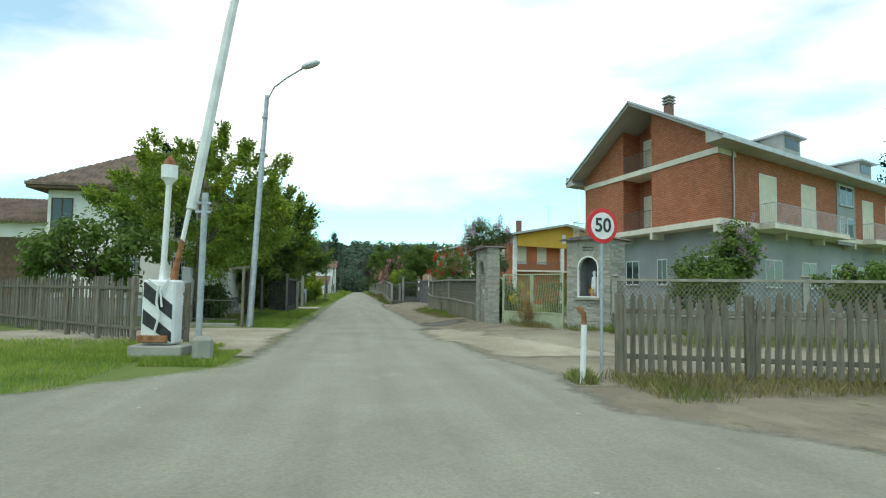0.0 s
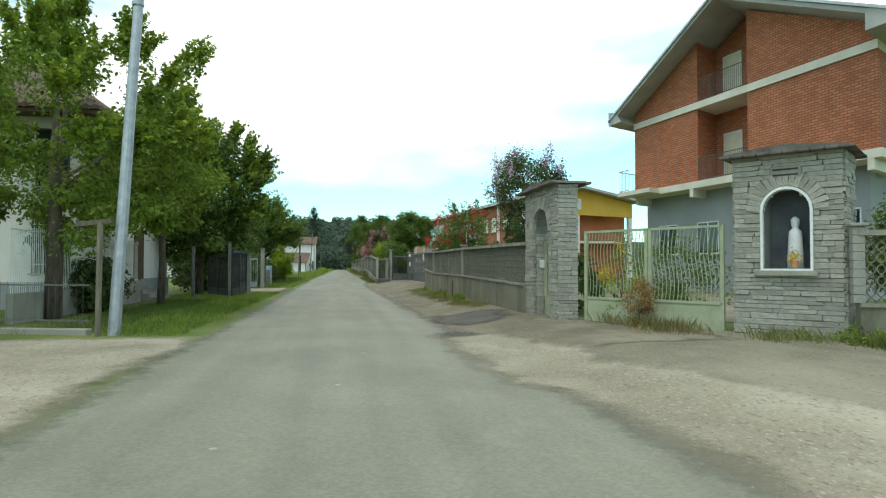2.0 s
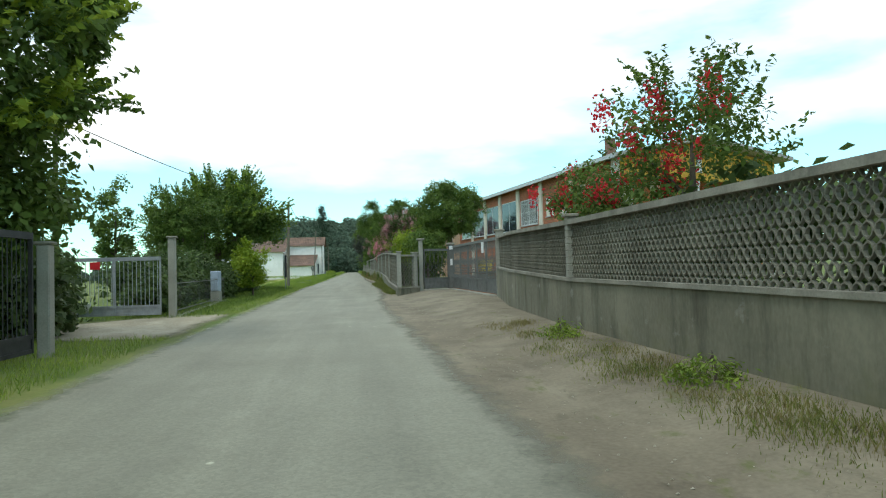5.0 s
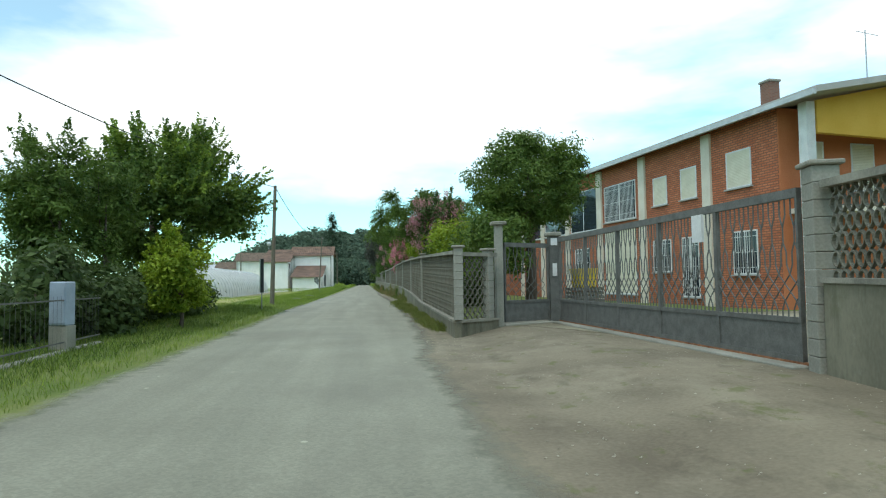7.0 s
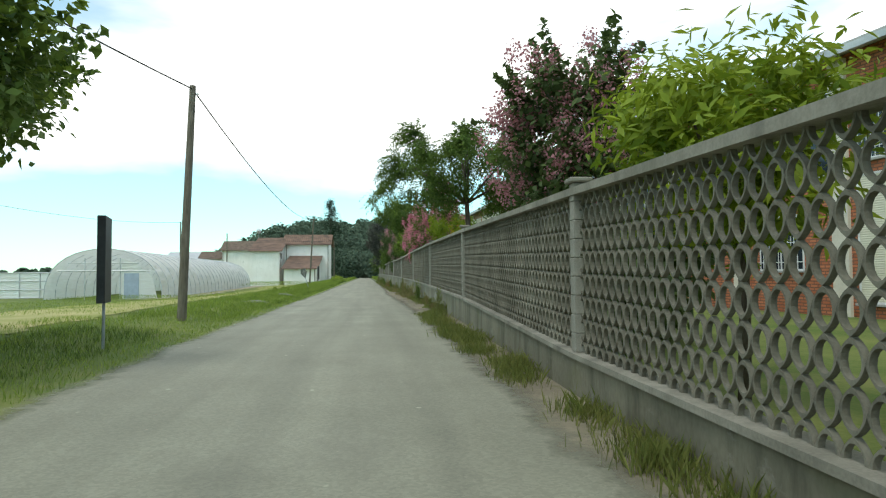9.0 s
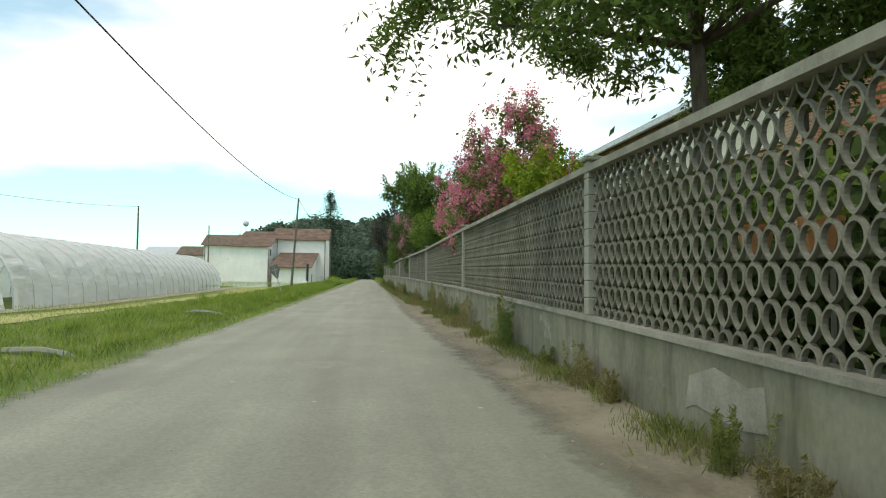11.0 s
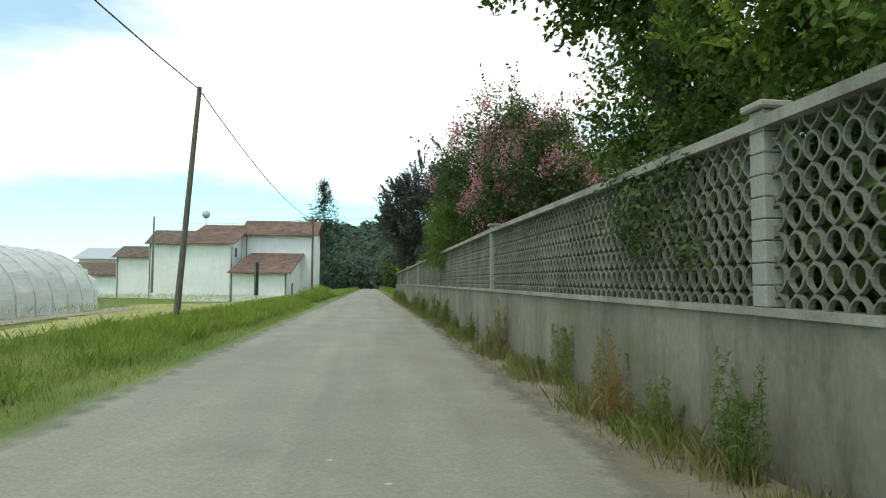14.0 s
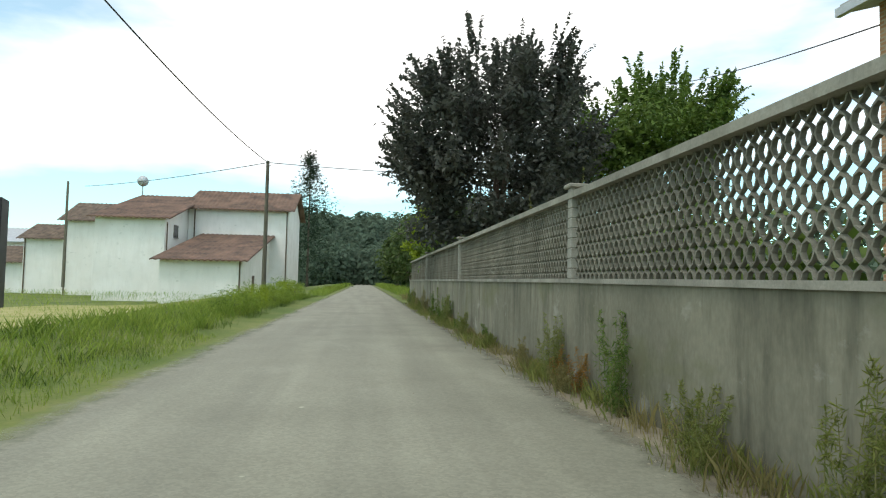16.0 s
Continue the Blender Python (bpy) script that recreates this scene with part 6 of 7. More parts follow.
leaf_gate("iron_gate", "dark iron gate leaf standing open beside the drive", (-5.5, 48.9), (-5.35, 52.4), 2.2, "black")
leaf_gate("iron_gate", "dark iron gate leaf standing open in the yard", (-7.0, 51.4), (-5.7, 49.1), 2.0, "black")
leaf_gate("framed_gate", "low grey framed mesh gate at the drive", (-8.9, 62.3), (-6.0, 62.2), 2.0, "steel")
for x, y, h in ((-5.3, 52.8, 2.0), (-5.7, 62.4, 2.6)):
    q = thing("gate_post", "plain grey concrete gate post", "gate post", pose(x, y, 0), "gate posts")
    bm = box(B(), -0.11, -0.11, -0.1, 0.11, 0.11, h, 0.02)
    part("post", bm, M["concrete"], q)
    bm = box(B(), -0.15, -0.15, h, 0.15, 0.15, h + 0.06, 0.02)
    part("cap", bm, M["coping"], q)
for x, y, h in ((-7.1, 48.6, 2.3), (-5.55, 48.6, 2.5)):
    q = thing("gate_post", "slim dark steel gate post under the trees", "gate post", pose(x, y, 0), "gate posts")
    part("post", box(B(), -0.06, -0.06, -0.1, 0.06, 0.06, h, 0.008), M["gatepaint"], q)
    part("cap", box(B(), -0.075, -0.075, h, 0.075, 0.075, h + 0.03, 0.008), M["gatepaint"], q)
metal_fence((-5.7, 62.8), (-6.3, 74), 1.15, "thin dark wire fence at the garden edge", 0.2, "gatepaint", 0.04, 0.004)
metal_fence((-19, 87.5), (-10.6, 89.6), 1.4, "dark iron fence across the back of the garden", 0.14, "gatepaint", 0.1)


# ---- polytunnel ----
PT = thing("polytunnel", "long white plastic polytunnel greenhouse", "greenhouse", pose(-20.2, 130, -0.4, 0, 0, 2.2))
RW, RH, PL = 4.3, 4.0, 51.0
N = 44
V, F = [], []
rows_y = np.linspace(0, PL, 231)
for j, yy in enumerate(rows_y):
    for k in range(N + 1):
        a = math.pi * k / N
        sag = abs(math.sin(math.pi * yy / 2.0))
        low = 1 - math.sin(a)
        fold = noise.noise((yy * 0.35, math.sin(a) * 22 + 3 * noise.noise((yy * 0.5, 1, 0)), 3.0))
        s = 1.01 - 0.026 * sag + (0.018 + 0.085 * min(1.0, 1.6 * low)) * sag * fold
        V.append((-RW * s * math.cos(a), yy, RH * s * math.sin(a) ** 0.75))
for j in range(len(rows_y) - 1):
    for k in range(N):
        i = j * (N + 1) + k
        F.append((i, i + 1, i + N + 2, i + N + 1))
mesh_ob("film", V, F, M["film"], PT, "milky wrinkled plastic film", smooth=True)
for yy in np.arange(0, PL + 0.1, 2.0):
    bm = B()
    tube(bm, [(-RW * 1.012 * math.cos(math.pi * k / 18), yy, RH * 1.012 * math.sin(math.pi * k / 18) ** 0.75) for k in range(19)], 0.035, 5)
    part("hoop", bm, M["zinc"], PT)
bm = B()
for x in (-1.4, 1.2):
    tube(bm, [(x, 0, 0), (x, 0, 3.3)], 0.04, 5)
tube(bm, [(-3.4, 0, 2.3), (3.4, 0, 2.3)], 0.05, 5)
tube(bm, [(-2.6, 0, 2.9), (2.6, 0, 2.9)], 0.04, 5)
part("end_frame", bm, M["zinc"], PT)
bm = prism(B(), [(1.3, 0.0), (4.0, 0.0), (3.6, 1.8), (2.4, 2.9), (1.3, 3.3)], 0.0, 0.03, "y")
part("end_panel", bm, M["film"], PT)
bm = box(B(), 1.5, -0.04, 0.1, 2.6, -0.01, 2.1)
part("end_door", bm, M["bluegrey"], PT)
SF = thing("glazed_frame", "low metal frame with plastic panels beside the tunnel", "cold frame", pose(-30, 134, -0.4))
bm = B()
for x in (0, 1.6, 3.2, 4.8):
    tube(bm, [(x, 0, 0), (x, 0, 2.2)], 0.04, 5)
for z in (0.1, 0.8, 1.5, 2.2):
    tube(bm, [(0, 0, z), (4.8, 0, z)], 0.035, 5)
part("frame", bm, M["zinc"], SF)
bm = box(B(), 0, 0.05, 0.1, 4.8, 0.07, 2.2)
part("panel", bm, M["film"], SF)


# ---- white barn ----
def barn_block(t, x0, x1, y0, y1, ez, rz, tile="tiles"):
    ym = (y0 + y1) / 2
    bm = box(B(), x0, y0, -1.6, x1, y1, ez)
    bm2 = prism(bm, [(y0, ez), (y1, ez), (ym, rz)], x0, x1, "x")
    part("wall", bm2, M["wall"], t)
    corrugated(t, "roof_slope", x0 - 0.5, x1 + 0.7, y0 - 0.9, ez - 0.1, ym, rz + 0.12, 0.5, tile)
    corrugated(t, "roof_slope", x0 - 0.5, x1 + 0.7, y1 + 0.9, ez - 0.1, ym, rz + 0.12, 0.5, tile)


BN = thing("barn", "white rendered farm barn with terracotta roofs", "barn")
barn_block(BN, -19.6, -8.65, 237, 249, 9.1, 11.7, "redtiles")
barn_block(BN, -26.2, -19.65, 229, 257, 7.2, 10.9, "redtiles")
barn_block(BN, -36.0, -26.25, 245, 254, 8.0, 10.4)
barn_block(BN, -42.5, -36.05, 249, 257, 5.9, 7.8)
barn_block(BN, -52.5, -42.55, 250, 260, 2.9, 4.9)
bm = prism(B(), [(221, -1.3), (237, -1.3), (237, 5.7), (221, 2.95)], -17.6, -10.7, "x")
part("lean_to", bm, M["wall"], BN, "white lean-to shed")
corrugated(BN, "roof_slope", -18.2, -10.1, 220.2, 2.9, 236.98, 6.2, 0.5, "redtiles")
for x, y, z in ((-10.85, 220.9, 2.8), (-35.8, 244.9, 7.8), (-8.85, 236.9, 8.9), (-19.4, 228.9, 6.7), (-18.9, 236.9, 8.9), (-42.3, 248.9, 5.8)):
    bm = tube(B(), [(x, y, -1.2), (x, y, z)], 0.07, 6)
    part("downpipe", bm, M["brown"], BN)
window_unit(BN, pose(-19.63, 232.6, 5.4, 0, 0, 90), 1.5, 1.3, frame="brown")
bm = box(B(), -10.69, 226.2, -0.8, -10.64, 227.4, 1.6)
part("door", bm, M["brown"], BN)
bm = B()
tube(bm, [(-26.6, 243, 9.9), (-26.6, 243, 12.2)], 0.07, 6)
part("ball_mast", bm, M["steel"], BN)
bm = B()
bmesh.ops.create_uvsphere(bm, u_segments=12, v_segments=8, radius=0.65, matrix=Matrix.Translation((-26.6, 243, 12.7)))
part("tank_ball", bm, M["zinc"], BN, smooth=True)
GS = thing("grey_shed", "long grey-roofed shed behind the barn", "shed")
bm = box(B(), -55, 264, -1.6, -40, 277, 6.0)
part("wall", bm, M["wall"], GS)
corrugated(GS, "roof_slope", -56, -39, 263, 6.0, 270, 8.4, 0.6, "zinc")
metal_fence((-8.6, 221), (-5.6, 214), 1.1, "low grey metal fence beside the barn", 0.25, "steel", 0.05)


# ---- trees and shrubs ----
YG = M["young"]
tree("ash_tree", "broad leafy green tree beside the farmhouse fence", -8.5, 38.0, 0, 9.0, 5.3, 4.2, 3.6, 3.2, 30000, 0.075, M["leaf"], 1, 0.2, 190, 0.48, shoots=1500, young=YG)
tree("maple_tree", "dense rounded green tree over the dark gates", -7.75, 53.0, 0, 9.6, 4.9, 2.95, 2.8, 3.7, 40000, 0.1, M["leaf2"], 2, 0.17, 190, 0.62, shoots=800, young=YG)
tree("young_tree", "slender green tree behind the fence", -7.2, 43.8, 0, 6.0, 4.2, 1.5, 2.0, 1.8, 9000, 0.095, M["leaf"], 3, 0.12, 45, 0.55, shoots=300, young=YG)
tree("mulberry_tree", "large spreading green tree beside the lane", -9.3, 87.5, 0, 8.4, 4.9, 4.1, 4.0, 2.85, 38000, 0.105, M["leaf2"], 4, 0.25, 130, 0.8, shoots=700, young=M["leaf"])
tree("garden_tree", "dark green garden tree behind the fence", -13.2, 79.0, 0, 6.6, 4.2, 1.0, 1.6, 2.6, 5000, 0.1, M["leaf2"], 5, 0.1, 40, 0.5)
tree("fig_shrub", "dark green shrub behind the picket fence", -11.5, 34.0, 0, 4, 2.9, 2.6, 1.6, 1.4, 6000, 0.12, M["leaf2"], 6, 0.08, 40, 0.6, "shrub")
tree("lime_shrub", "yellow-green upright shrub at the lane edge", -5.6, 78.5, 0, 3.2, 1.75, 0.85, 1.2, 1.25, 14000, 0.07, M["lime"], 7, 0.06, 40, 0.36, "shrub", shoots=110, forked=9)
for k, (x, y, h) in enumerate(((-10.7, 79.6, 6.7), (-9.6, 79.2, 6.9), (-8.6, 80.3, 5.9), (-11.8, 82.5, 6.6))):
    tree("slender_tree", "slender upright dark green tree with a bare stem", x, y, 0, h, h * 0.62, 0.75, 0.9, h * 0.36, 6000, 0.085, M["leaf2"], 20 + k, 0.07, 42, 0.42, "tree", 0.4, shoots=40)
tree("ball_tree", "dense rounded dark green tree beside the small gate", 6.25, 79.8, 0, 6.8, 4.9, 2.2, 2.2, 1.65, 34000, 0.075, M["leaf2"], 30, 0.18, 240, 0.38, aspect=0.4)
tree("willow_shrub", "lime-green feathery shrub above the fence", 4.2, 83.6, 0, 4, 2.9, 1.0, 1.7, 1.1, 6000, 0.1, M["lime"], 31, 0.06, 45, 0.5, "shrub", 0.3)
tree("olive_shrub", "grey-green shrub above the fence", 4.7, 79.0, 0, 4, 2.7, 1.2, 2.6, 1.1, 8000, 0.1, M["leaf2"], 32, 0.07, 60, 0.5, "shrub", 0.35)
tree("crape_myrtle", "crape myrtle covered in pink blossom above the fence", 4.0, 88.6, 0, 5.4, 3.9, 1.0, 1.7, 1.5, 6000, 0.09, M["dark"], 33, 0.09, 50, 0.5, flowers=(M["mauve"], 1.0, 0.03, "blossom"), shoots=60)
tree("silk_tree", "spreading silk tree with drooping dark foliage", 5.3, 107.6, 0, 8.9, 6.4, 4.1, 3.0, 1.95, 22000, 0.08, M["leaf2"], 34, 0.13, 64, 0.62, aspect=0.34, lean=(-0.4, 0.0), forked=11, shoots=900, droop=0.7)
for k, (x, y, r, h, sh) in enumerate(((5.1, 119.3, 1.5, 7.5, 1.0), (4.7, 123.4, 1.2, 6.0, 1.0), (4.4, 121.4, 1.0, 5.0, 0.9))):
    tree("crape_myrtle", "crape myrtle shrub with pink blossom above the fence", x, y, 0, h, h * 0.66, r, r * 1.3, h * 0.34, 7000, 0.08, M["leaf2"], 40 + k, 0.08, 60, 0.5, "shrub", flowers=(M["pink"], sh, 0.038, "blossom"))
tree("marigold_shrub", "yellow-green shrub with yellow flowers over the fence", 5.5, 116.6, 0, 5.0, 4.0, 1.2, 1.3, 1.0, 6000, 0.065, M["lime"], 45, 0.06, 50, 0.4, "shrub", shoots=70, flowers=(M["yellowflower"], 0.12, 0.03, "blossom"))
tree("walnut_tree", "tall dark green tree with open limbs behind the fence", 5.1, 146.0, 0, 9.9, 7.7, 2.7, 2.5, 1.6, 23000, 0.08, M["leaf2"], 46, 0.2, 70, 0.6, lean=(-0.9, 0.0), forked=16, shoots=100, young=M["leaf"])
tree("garden_sapling", "young rounded green tree beside the brick building", 9.4, 151.0, 0, 7.4, 5.6, 1.0, 1.2, 1.6, 6000, 0.075, M["leaf2"], 59, 0.07, 40, 0.45)
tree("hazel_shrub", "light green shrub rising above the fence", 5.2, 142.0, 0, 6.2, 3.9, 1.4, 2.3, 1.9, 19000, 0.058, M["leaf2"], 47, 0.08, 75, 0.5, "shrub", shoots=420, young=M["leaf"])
tree("understorey_shrub", "dense dark shrub under the tall tree", 5.0, 146.1, 0, 6.4, 3.9, 0.95, 1.3, 2.2, 16000, 0.06, M["leaf2"], 56, 0.08, 80, 0.5, "shrub", shoots=160)
tree("fence_creeper", "green creeper spilling over the ring screen", 3.2, 142.6, 1.2, 2.2, 2.3, 0.3, 1.1, 0.8, 3400, 0.042, M["dark"], 55, 0.03, 40, 0.28, "creeper", forked=5)
tree("garden_shrub", "green shrub rising above the fence", 4.9, 134.5, 0, 3.2, 2.1, 0.9, 2.6, 0.8, 4000, 0.09, M["leaf2"], 48, 0.06, 45, 0.5, "shrub")
tree("pink_tree", "broad dark bush-like tree with dusky pink blossom", 5.6, 159.4, 0, 8.3, 5.0, 2.9, 4.4, 3.2, 48000, 0.07, M["dark"], 49, 0.14, 180, 0.75, flowers=(M["mauve"], 0.36, 0.042, "blossom"), shoots=80)
tree("overhanging_shrub", "green shrub hanging over the fence towards the lane", 3.45, 161.4, 0, 5.8, 3.4, 1.1, 2.4, 1.9, 44000, 0.043, M["leaf2"], 50, 0.08, 110, 0.5, "shrub", 0.45)
tree("plum_tree", "large dark purple-leaved plum tree behind the fence", 5.6, 191, 0, 12, 6.3, 3.9, 4.3, 5.1, 33000, 0.13, M["purple"], 51, 0.25, 230, 0.95, shoots=700)
tree("birch_tree", "tall rounded mid-green tree beyond the plum", 15.8, 197, 0, 13.5, 8.6, 4.3, 4.0, 3.9, 26000, 0.15, M["leaf2"], 52, 0.2, 130, 1.05, shoots=300)
tree("lime_sapling", "slender yellow-green sapling at the end of the fence", 3.9, 205, 0, 6.2, 4.0, 0.8, 1.0, 2.0, 3000, 0.11, M["lime"], 57, 0.06, 26, 0.5, shoots=60)
tree("thicket_shrub", "green shrub below the plum tree", 4.6, 199, 0, 4.6, 2.9, 1.3, 3.2, 1.7, 7000, 0.11, M["leaf2"], 58, 0.06, 60, 0.6, "shrub", shoots=60)
tree("lane_tree", "dark green tree at the end of the fence", 6.5, 214, 0, 9.0, 5.0, 3.6, 4.5, 3.8, 12000, 0.18, M["dark"], 53, 0.2, 70, 1.0)
for k, (x, y, h) in enumerate(((7.5, 232, 9), (6.5, 252, 9), (8, 275, 11), (7, 300, 10), (9, 330, 12))):
    tree("roadside_tree", "dark green tree along the far lane", x, y, 0, h, h * 0.55, 4.0, 5.5, h * 0.42, 4000, 0.32, M["dark"], 60 + k, 0.2, 60, 1.2)
tree("crape_myrtle", "crape myrtle tree with faded mauve blossom beside the portal", 5.5, 39.2, 0, 5.2, 3.7, 1.3, 1.7, 1.4, 10000, 0.05, M["dark"], 70, 0.09, 42, 0.45, flowers=(M["lilac"], 0.35, 0.03, "blossom"), forked=7)
tree("oleander", "oleander shrub with red flowers behind the fence", 5.7, 50.2, 0, 4.8, 3.2, 1.0, 1.4, 1.2, 3600, 0.055, M["leaf2"], 71, 0.07, 40, 0.5, "shrub", shoots=70, flowers=(M["redflower"], 0.16, 0.04, "blossom"))
tree("oleander", "oleander shrub with red flowers near the portal", 5.4, 53.5, 0, 3.2, 2.7, 0.8, 1.6, 0.8, 6000, 0.05, M["leaf2"], 72, 0.05, 30, 0.4, "shrub", flowers=(M["redflower"], 0.15, 0.034, "blossom"))
tree("lilac_bush", "tall lilac bush in bloom before the brick house", 15.2, 32.8, 0, 4.5, 3.3, 0.8, 0.9, 1.3, 3500, 0.1, M["leaf2"], 73, 0.07, 45, 0.45, "shrub", flowers=(M["lilac"], 0.4, 0.024, "blossom"))
tree("laurel_bush", "rounded green bush before the brick house", 13.0, 31.8, 0, 3.1, 1.9, 1.3, 1.3, 1.2, 6000, 0.08, M["leaf2"], 74, 0.07, 45, 0.5, "shrub")
tree("garden_bush", "rounded green bush beside the ring fence", 17.5, 28.0, 0, 2.6, 1.9, 2.0, 1.2, 0.8, 4000, 0.1, M["leaf2"], 75, 0.07, 40, 0.45, "shrub")
tree("climbing_plant", "leafy plants behind the green gate", 7.2, 33.0, 0, 2.6, 1.3, 1.2, 1.4, 0.9, 4200, 0.045, M["leaf2"], 76, 0.03, 60, 0.3, "shrub", 0.35, forked=8)
tree("rose_bush", "straggling yellow rose against the green gate", 5.45, 32.15, 0.1, 2.2, 1.25, 0.35, 0.5, 0.85, 700, 0.035, M["leaf"], 77, 0.015, 26, 0.2, "shrub", forked=10, flowers=(M["yellowflower"], 0.16, 0.014, "blossom"))


HG = [(4.6, 92, 2.7), (4.6, 101, 2.95), (4.8, 111, 3.05), (4.8, 121, 2.9), (4.7, 131, 3.1), (4.5, 141, 3.1), (4.4, 151, 3.1), (4.3, 161, 2.9), (4.3, 174, 2.2), (4.3, 185, 2.2), (5.6, 40, 2.3), (5.7, 48, 2.4), (6.6, 57, 2.7)]
for k, (x, y, h) in enumerate(HG):
    tree("garden_hedge", "leafy hedge close behind the ring fence", x, y, 0, h, h * 0.5, 0.6, 5.8, h * 0.52, 5000, 0.145, M["leaf2" if y > 170 else "dark"], 80 + k, 0.05, 160, 0.5, "hedge", forked=3)


for k in range(9):
    y = 93 + 9.0 * k
    tree("back_hedge", "tall dark shrubs behind the garden hedge", 6.3, y, 0, 3.3, 1.8, 0.8, 5.0, 1.6, 3000, 0.21, M["dark"], 130 + k, 0.05, 110, 0.6, "hedge", forked=3)


def conifer(x, y, h, r, seed, name="fir_tree", label="tall narrow dark fir tree"):
    t = thing(name, label, "tree", pose(x, y, 0))
    bm = tube(B(), [(0, 0, -0.1), (0, 0, h)], [0.3, 0.03], 8)
    part("trunk", bm, M["bark"], t)
    q = np.random.default_rng(seed)
    P, Nn = [], []
    for k in range(34):
        z = h * (0.1 + 0.88 * k / 34)
        rad = r * (1 - 0.95 * (k / 34) ** 1.3) * q.uniform(0.5, 1.25)
        for b in range(5):
            a = q.uniform(0, math.tau)
            s = q.uniform(0.1, 1, 34)
            P.append(np.stack([np.cos(a) * rad * s, np.sin(a) * rad * s, z - 0.35 * rad * s + 0.15 * s * s * rad], 1) + q.normal(size=(34, 3)) * 0.1 * r * 0.5)
            Nn.append(q.normal(size=(34, 3)) + (0, 0, 1))
    leaves("crown", np.concatenate(P), np.concatenate(Nn), 0.012 * h, M["conifer"], t, 0.3)
    return t


conifer(-11.0, 290, 27, 11.0, 1, label="tall ragged dark fir tree with uneven boughs")
conifer(52, 62, 24, 4.0, 2)
conifer(-16, 58, 13, 2.6, 3)


# ---- far wooded hill, with distance haze in its leaf colour ----
def woods(name, label, spots, size, seed, material="forest", per=260):
    q = np.random.default_rng(seed)
    P, Nn = [], []
    for x, y, z, s in spots:
        d = q.normal(size=(per, 3))
        d /= np.linalg.norm(d, axis=1, keepdims=True)
        d *= q.uniform(0.75, 1.1, per)[:, None]
        P.append(d * (s, s, s * 1.25) + (x, y, z))
        Nn.append(d + (0, 0, 0.5) + 0.5 * q.normal(size=(per, 3)))
    ob = leaves(name, np.concatenate(P), np.concatenate(Nn), size, M[material], None, 0.7)
    return tagged(ob, label, "woods", kind="stuff")


def hill_z(x, y):
    crest = np.interp(x, [-420, -260, -150, -110, -90, -72, -45, 20, 80, 160, 320], [0, 0, 1, 4, 13, 26, 34, 33, 34, 30, 22])
    return crest * smooth(380, 560, y)


hx = list(range(-440, 341, 20))
hy = list(range(380, 661, 20))
hv = [(x, y, hill_z(x, y) - 0.3) for y in hy for x in hx]
hf = [(j * len(hx) + i, j * len(hx) + i + 1, (j + 1) * len(hx) + i + 1, (j + 1) * len(hx) + i) for j in range(len(hy) - 1) for i in range(len(hx) - 1)]
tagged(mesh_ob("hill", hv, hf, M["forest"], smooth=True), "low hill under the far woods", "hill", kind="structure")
q = random.Random(8)
spots = []
for k in range(900):
    x, y = q.uniform(-100, 170), q.uniform(395, 585)
    s = q.uniform(2.8, 5.0)
    spots.append((x, y, hill_z(x, y) + s * 0.9, s))
woods("far_woods", "dense green woods on the far hill, pale haze in their colour", spots, 1.2, 9, per=64)
spots = []
for k in range(150):
    x = q.uniform(-420, -40)
    y = q.uniform(290, 370)
    s = q.uniform(1.2, 2.2)
    if x < -60:
        spots.append((x, y, s * 0.9, s))
woods("field_hedge", "low tree line at the edge of the field, pale haze in its colour", spots, 1.0, 10, per=120)
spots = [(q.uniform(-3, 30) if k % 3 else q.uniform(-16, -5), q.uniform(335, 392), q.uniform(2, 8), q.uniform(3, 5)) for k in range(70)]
woods("lane_woods", "woods where the lane ends, pale haze in their colour", spots, 0.7, 12, per=300)
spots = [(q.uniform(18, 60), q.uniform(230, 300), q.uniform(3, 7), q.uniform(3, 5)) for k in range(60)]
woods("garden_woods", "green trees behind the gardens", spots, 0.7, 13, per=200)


# ---- tall weeds and creepers at the wall ----
def feather_weed(label, x, y, base_z, h, spread, stems, per, material, seed, leaf=0.05):
    """Several thin upright stems, each set with narrow leaves that shorten towards the tip."""
    t = thing("wall_weed", label, "weed", pose(x, y, base_z))
    g = np.random.default_rng(seed)
    P, Nn = [], []
    for k in range(stems):
        root = g.normal(size=2) * spread * (0.35, 0.9)
        tip = root + g.normal(size=2) * spread * (0.35, 0.7)
        hh = h * g.uniform(0.5, 1.05)
        bend = [(root[0] * 0.6, root[1] * 0.6, -0.04), (*(root * 0.8 + tip * 0.2), hh * 0.45), (*tip, hh)]
        part("stem", tube(B(), bend, [0.006, 0.004, 0.002], 3), M["weedstem"], t)
        u = g.uniform(0.04, 1.0, per) ** 0.85
        mid = np.outer((1 - u) ** 2, bend[0]) + np.outer(2 * u * (1 - u), bend[1]) + np.outer(u * u, bend[2])
        a = g.uniform(0, math.tau, per)
        out = np.stack([np.cos(a), np.sin(a), g.uniform(0.1, 1.2, per)], 1)
        P.append(mid + out * ((1.15 - u) * leaf * 1.3 * g.uniform(0.2, 1.2, per))[:, None])
        Nn.append(np.cross(out, g.normal(size=(per, 3))))
    leaves("foliage", np.concatenate(P), np.concatenate(Nn), leaf * 0.48, material, t, 0.14)
    return t


